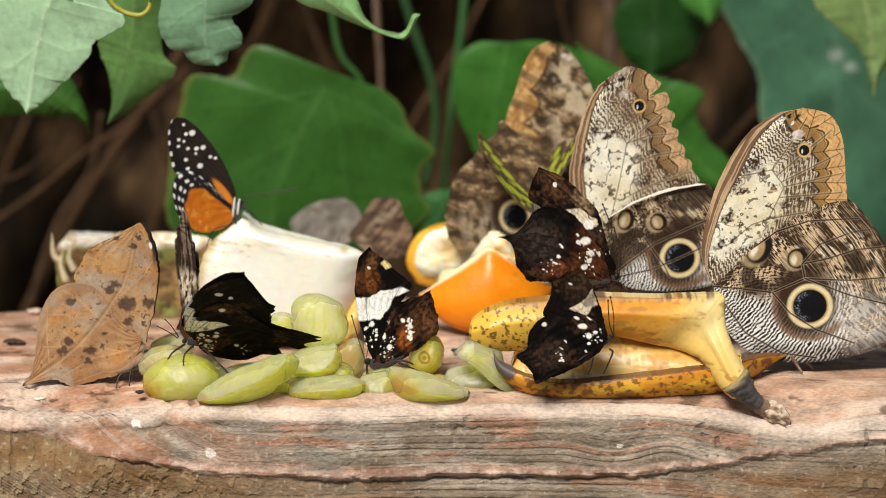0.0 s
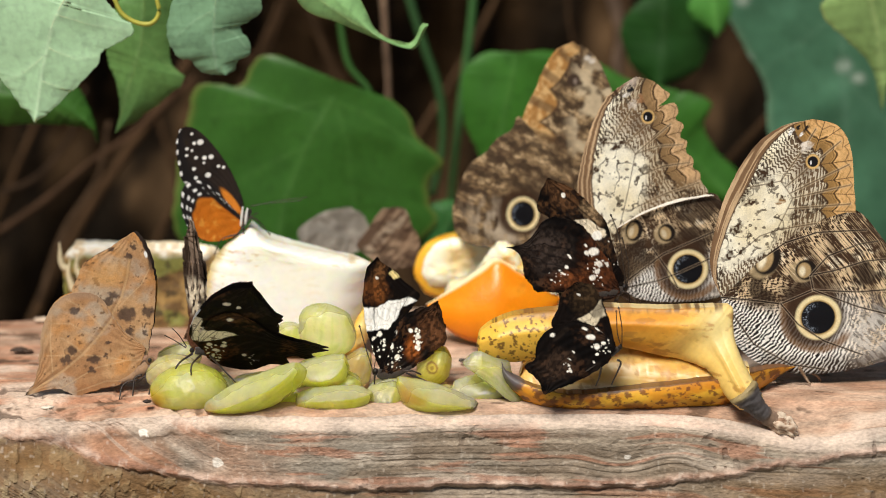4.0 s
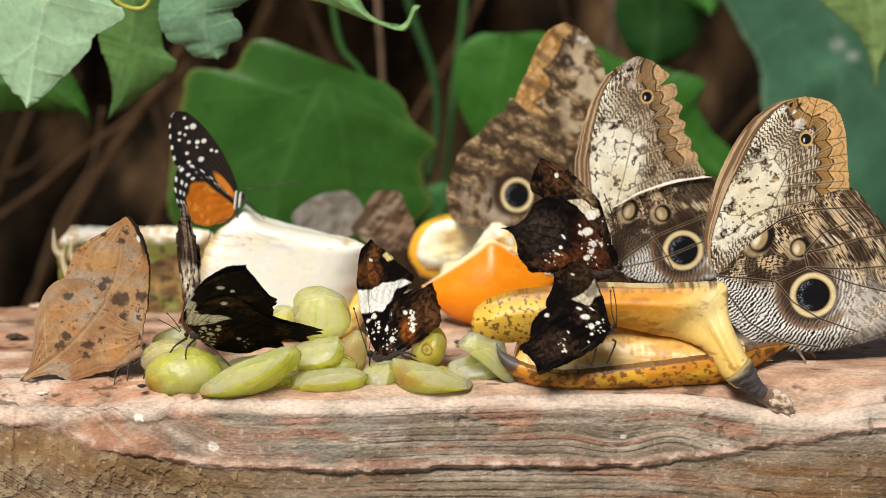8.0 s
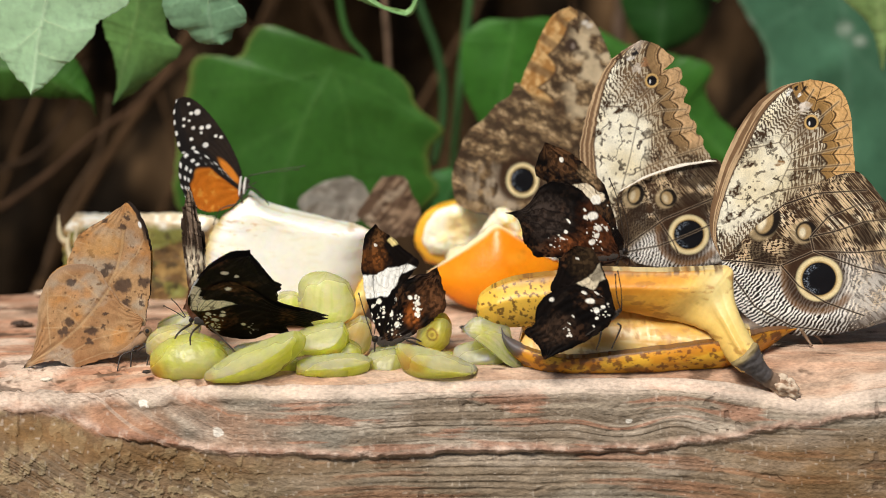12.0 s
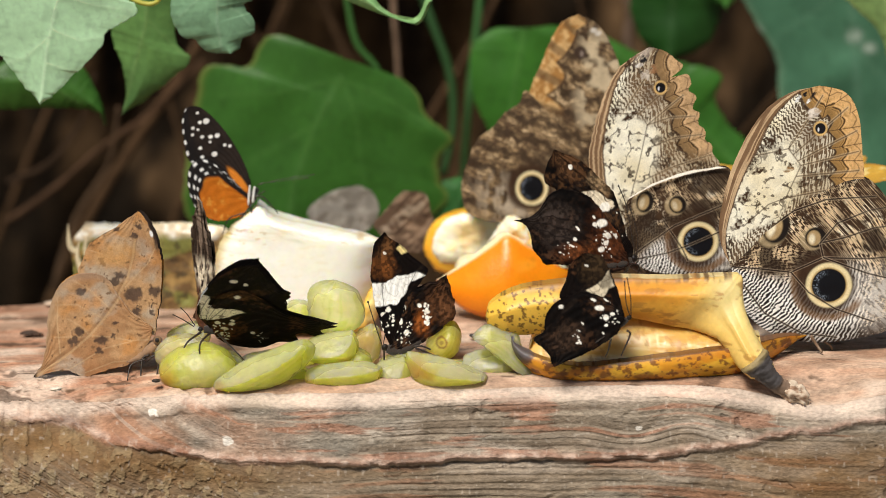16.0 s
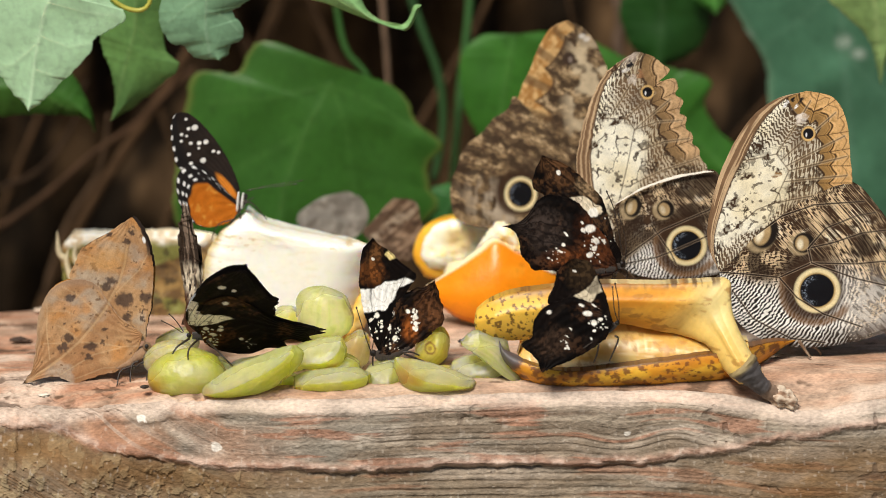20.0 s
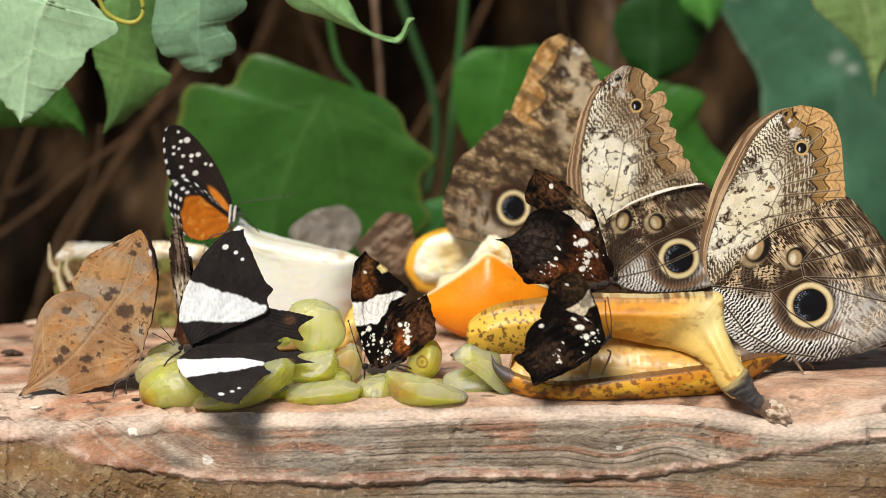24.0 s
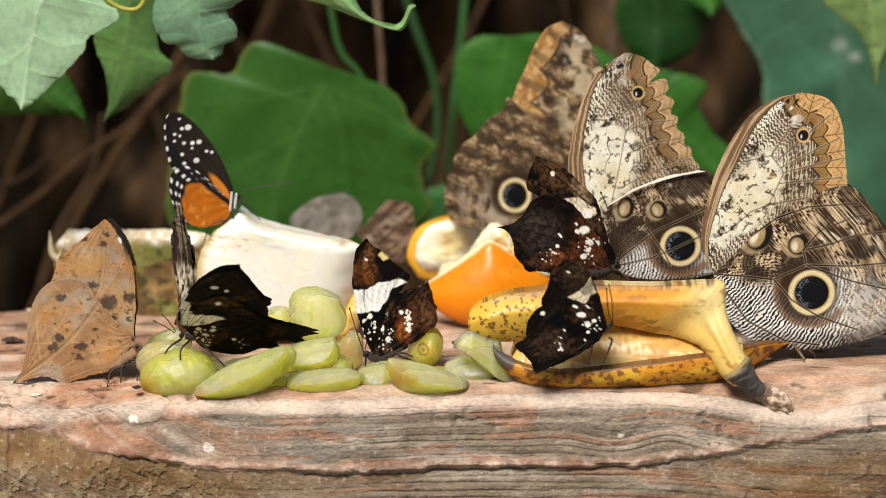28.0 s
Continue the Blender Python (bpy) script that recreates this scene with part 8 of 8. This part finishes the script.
# ---- crumbs on the wood ----
for place, r, colour, label in (((-0.1421, 0.0745, 0.0010), 0.0022, (0.62, 0.48, 0.36), "small pale round seed on the wooden slab"), ((-0.1451, 0.0314, 0.0008), 0.0020, (0.05, 0.03, 0.02), "dark crumb lying on the wooden slab"), ((-0.1420, 0.0306, 0.0006), 0.0014, (0.07, 0.04, 0.025), "dark crumb lying on the wooden slab"), ((0.0042, 0.0177, 0.0010), 0.0013, (0.03, 0.025, 0.02), "small black dropping beside the grapes"), ((-0.0962, -0.0357, 0.0006), 0.0012, (0.03, 0.02, 0.015), "dark crumb lying on the wooden slab"), ((-0.1270, -0.0441, 0.0006), 0.0016, (0.72, 0.62, 0.5), "pale fleck of dried fruit on wood")):
    single("crumb", ball("crumb", r * 1.2, r * 0.9, r * 0.42, 14, 20, colour=colour, lumps=0.6, seed=int(r * 1e5), lump_size=2.5), RIND, label, "crumb", Matrix.Translation(place), group="crumbs on the wood")


# ---- what moves ----
def flap(made, rows):
    """rows: seconds, lift of the left and the right wing over the level, and twist of the blade about its own length."""
    for k in (0, 1):
        gap = 0.0004 * k
        walk(made["left"][k], [(t, pose(0, 0, -gap) @ pose(0, 0, 0, 0, a, 0) @ pose(0, 0, 0, -90 + w, 0, 0)) for t, a, b, w in rows])
        walk(made["right"][k], [(t, pose(0, 0, -gap) @ pose(0, 0, 0, 0, 180 - b, 0) @ pose(0, 0, 0, 90 - w, 0, 0)) for t, a, b, w in rows])


def sway(ob, rows):
    """rows: seconds, tilt in the plane of the wings (degrees), shift along x and z (millimetres)."""
    m = ob.matrix_world.copy()
    walk(ob, [(t, Matrix.Translation((dx * 0.001, 0, dz * 0.001)) @ m @ pose(0, 0, 0, 0, a, 0)) for t, a, dx, dz in rows])


def motions():
    # the dark butterfly on the grapes opens its wings at 23.2 s and folds them again at 25 s
    # both pairs lean forward when folded; the far pair rises and the near pair sinks past the level
    far = [(0, 42), (23.1, 42), (23.2, 38), (23.3, 28), (23.4, 16), (23.5, 4), (23.6, -2), (23.8, -4), (24.8, -4), (24.9, 4), (25.0, 16), (25.1, 36), (25.2, 42), (28, 42)]
    near = [(0, 45), (23.1, 45), (23.2, 46), (23.3, 50), (23.4, 58), (23.5, 76), (23.6, 92), (23.8, 104), (24.3, 104), (24.5, 101), (24.7, 88), (24.8, 76), (24.9, 54), (25.0, 48), (25.1, 45), (28, 45)]
    for key, rows, dy in (("fore_far", far, 0.0006), ("hind_far", far, 0.0018), ("fore_near", near, -0.0012), ("hind_near", near, -0.0018)):
        made = []
        for t, a in rows:
            folded = min(1, max(0, (70 - a) / 25 if rows is near else (a - 5) / 25))
            # folded, the hindwing drops towards the body; spread, it slips under the forewing
            drop, below = (12 * folded, 0.0008 * (1 - folded)) if key.startswith("hind") and rows is near else (12 * folded if key.startswith("hind") else 0, 0)
            made.append((t, pose(0, dy + below, -below, a) @ pose(0, 0, 0, 0, drop, 0)))
        walk(OPENER[key], made)
    # small shifts of weight
    sway(OWL_B, [(0, 0, 0, 0), (7.5, 0, 0, 0), (7.8, 2.0, 0, 0), (17.1, 2.0, 0, 0), (17.4, -1.2, 0, 0.4), (18.7, -1.0, 0, 0.4), (19.0, 1.6, 0, 0.3), (23.0, 1.4, 0, 0.3), (23.5, 0.3, 0, 0.3), (28, 0.3, 0, 0.3)])
    sway(OWL_C, [(0, -5.4, 0.8, -2.4), (1.75, -5.4, 0.8, -2.4), (1.85, -3.0, 0, -1), (1.95, 0, 0, 0), (28, 0, 0, 0)])
    sway(LEAFY["root"], [(t, 0, dx, 0) for t, dx in ((0, 0), (1.5, -0.4), (3.5, -1.1), (5.5, -1.5), (8, -1.4), (11, -1.9), (14.5, -1.4), (17, -1.8), (20, -1.4), (22.5, -0.9), (23.5, 0.1), (24.5, 0), (24.8, -1.2), (25.2, -2.1), (26, -1.4), (28, -1.9))])
    tilt = ((0, 0), (1.5, -1.5), (3.5, -3.8), (5.5, -5.2), (8, -4.5), (11, -5.5), (14.5, -4.2), (17, -4.2), (20, -2.5), (22.5, 0.5), (23.5, 2.5), (24.5, 1.0), (24.7, -4), (24.85, -12), (25.0, -18), (25.3, -17), (26, -13), (27, -10), (28, -10))
    near, far = LEAFY["near"][0], LEAFY["far"][0]
    walk(near, [(t, pose(0, 0, 0, 0, a, 0)) for t, a in tilt])
    walk(far, [(t, pose(0, 0.0014, 0, 0, a + extra, 0)) for (t, a), extra in zip(tilt, (1,) * 12 + (2, 3, 5, 5, 4, 3, 2))])
    sway(EDGE_ON, [(0, 1, 0, 0), (8, 0, 0, 0), (11, 1, 0, 0), (14.5, 2, 0, 0), (17, 3.5, 0, 0), (20, -2, 0, 0), (22.5, -3.5, 0, 0), (25, -4, 0, 0), (28, -1, 0, 0)])
    # the brown one behind sinks a little after 12.5 s
    sway(BROWN_BACK, [(0, 0, 0, 0), (12.5, 0, 0, 0), (14.5, 8, 1.0, -1.5), (28, 9, 1.2, -2.5)])
    # the one with lime cells beats its wings, then leaves over the leaves
    r = Vector(FLYER["root"].location)
    fly = [(0, (0, 0, 0)), (1.75, (0, 0, 0)), (1.9, (-0.014, 0.002, 0.008)), (2.0, (-0.060, 0.0, -0.002)), (2.1, (-0.060, 0.0, 0.047)), (2.2, (-0.065, 0.01, 0.10)), (3.0, (-0.12, 0.24, 0.36)), (4.0, (-0.12, 0.40, 0.40)), (28, (-0.12, 0.40, 0.40))]
    walk(FLYER["root"], [(t, Matrix.Translation(r + Vector(d))) for t, d in fly])
    flap(FLYER, [(0, 46, 64, 3), (0.3, 36, 64, 6), (0.6, 47, 50, 3), (0.85, 44, 40, 8), (1.0, 36, 38, 24), (1.2, 29, 38, 26), (1.35, 44, 50, 5), (1.75, 32, 62, 12), (1.9, 40, 40, 50), (2.0, 52, 58, 30), (2.1, 35, 45, 50), (2.2, 0, 0, 40), (3, 40, 40, 20), (28, 40, 40, 20)])
    # the golden one, mostly hidden, lifts its wings between 17 and 19 s
    s = Vector(SITTER["root"].location)
    walk(SITTER["root"], [(t, Matrix.Translation(s + Vector((dx, 0, dz)))) for t, dx, dz in ((0, -0.006, -0.010), (7, -0.006, -0.012), (8, 0, -0.016), (13, 0, -0.014), (14.5, 0, -0.001), (17.3, 0, -0.001), (17.8, -0.009, -0.011), (18.7, -0.010, -0.012), (19.2, 0, -0.014), (28, 0, -0.018))])
    flap(SITTER, [(0, 8, 8, 10), (14.5, 2, 14, 8), (17.3, 4, 16, 10), (17.7, 30, 20, 35), (18.1, 50, 40, 45), (18.7, 46, 40, 35), (19.2, 20, 20, 10), (28, 8, 8, 10)])


motions()
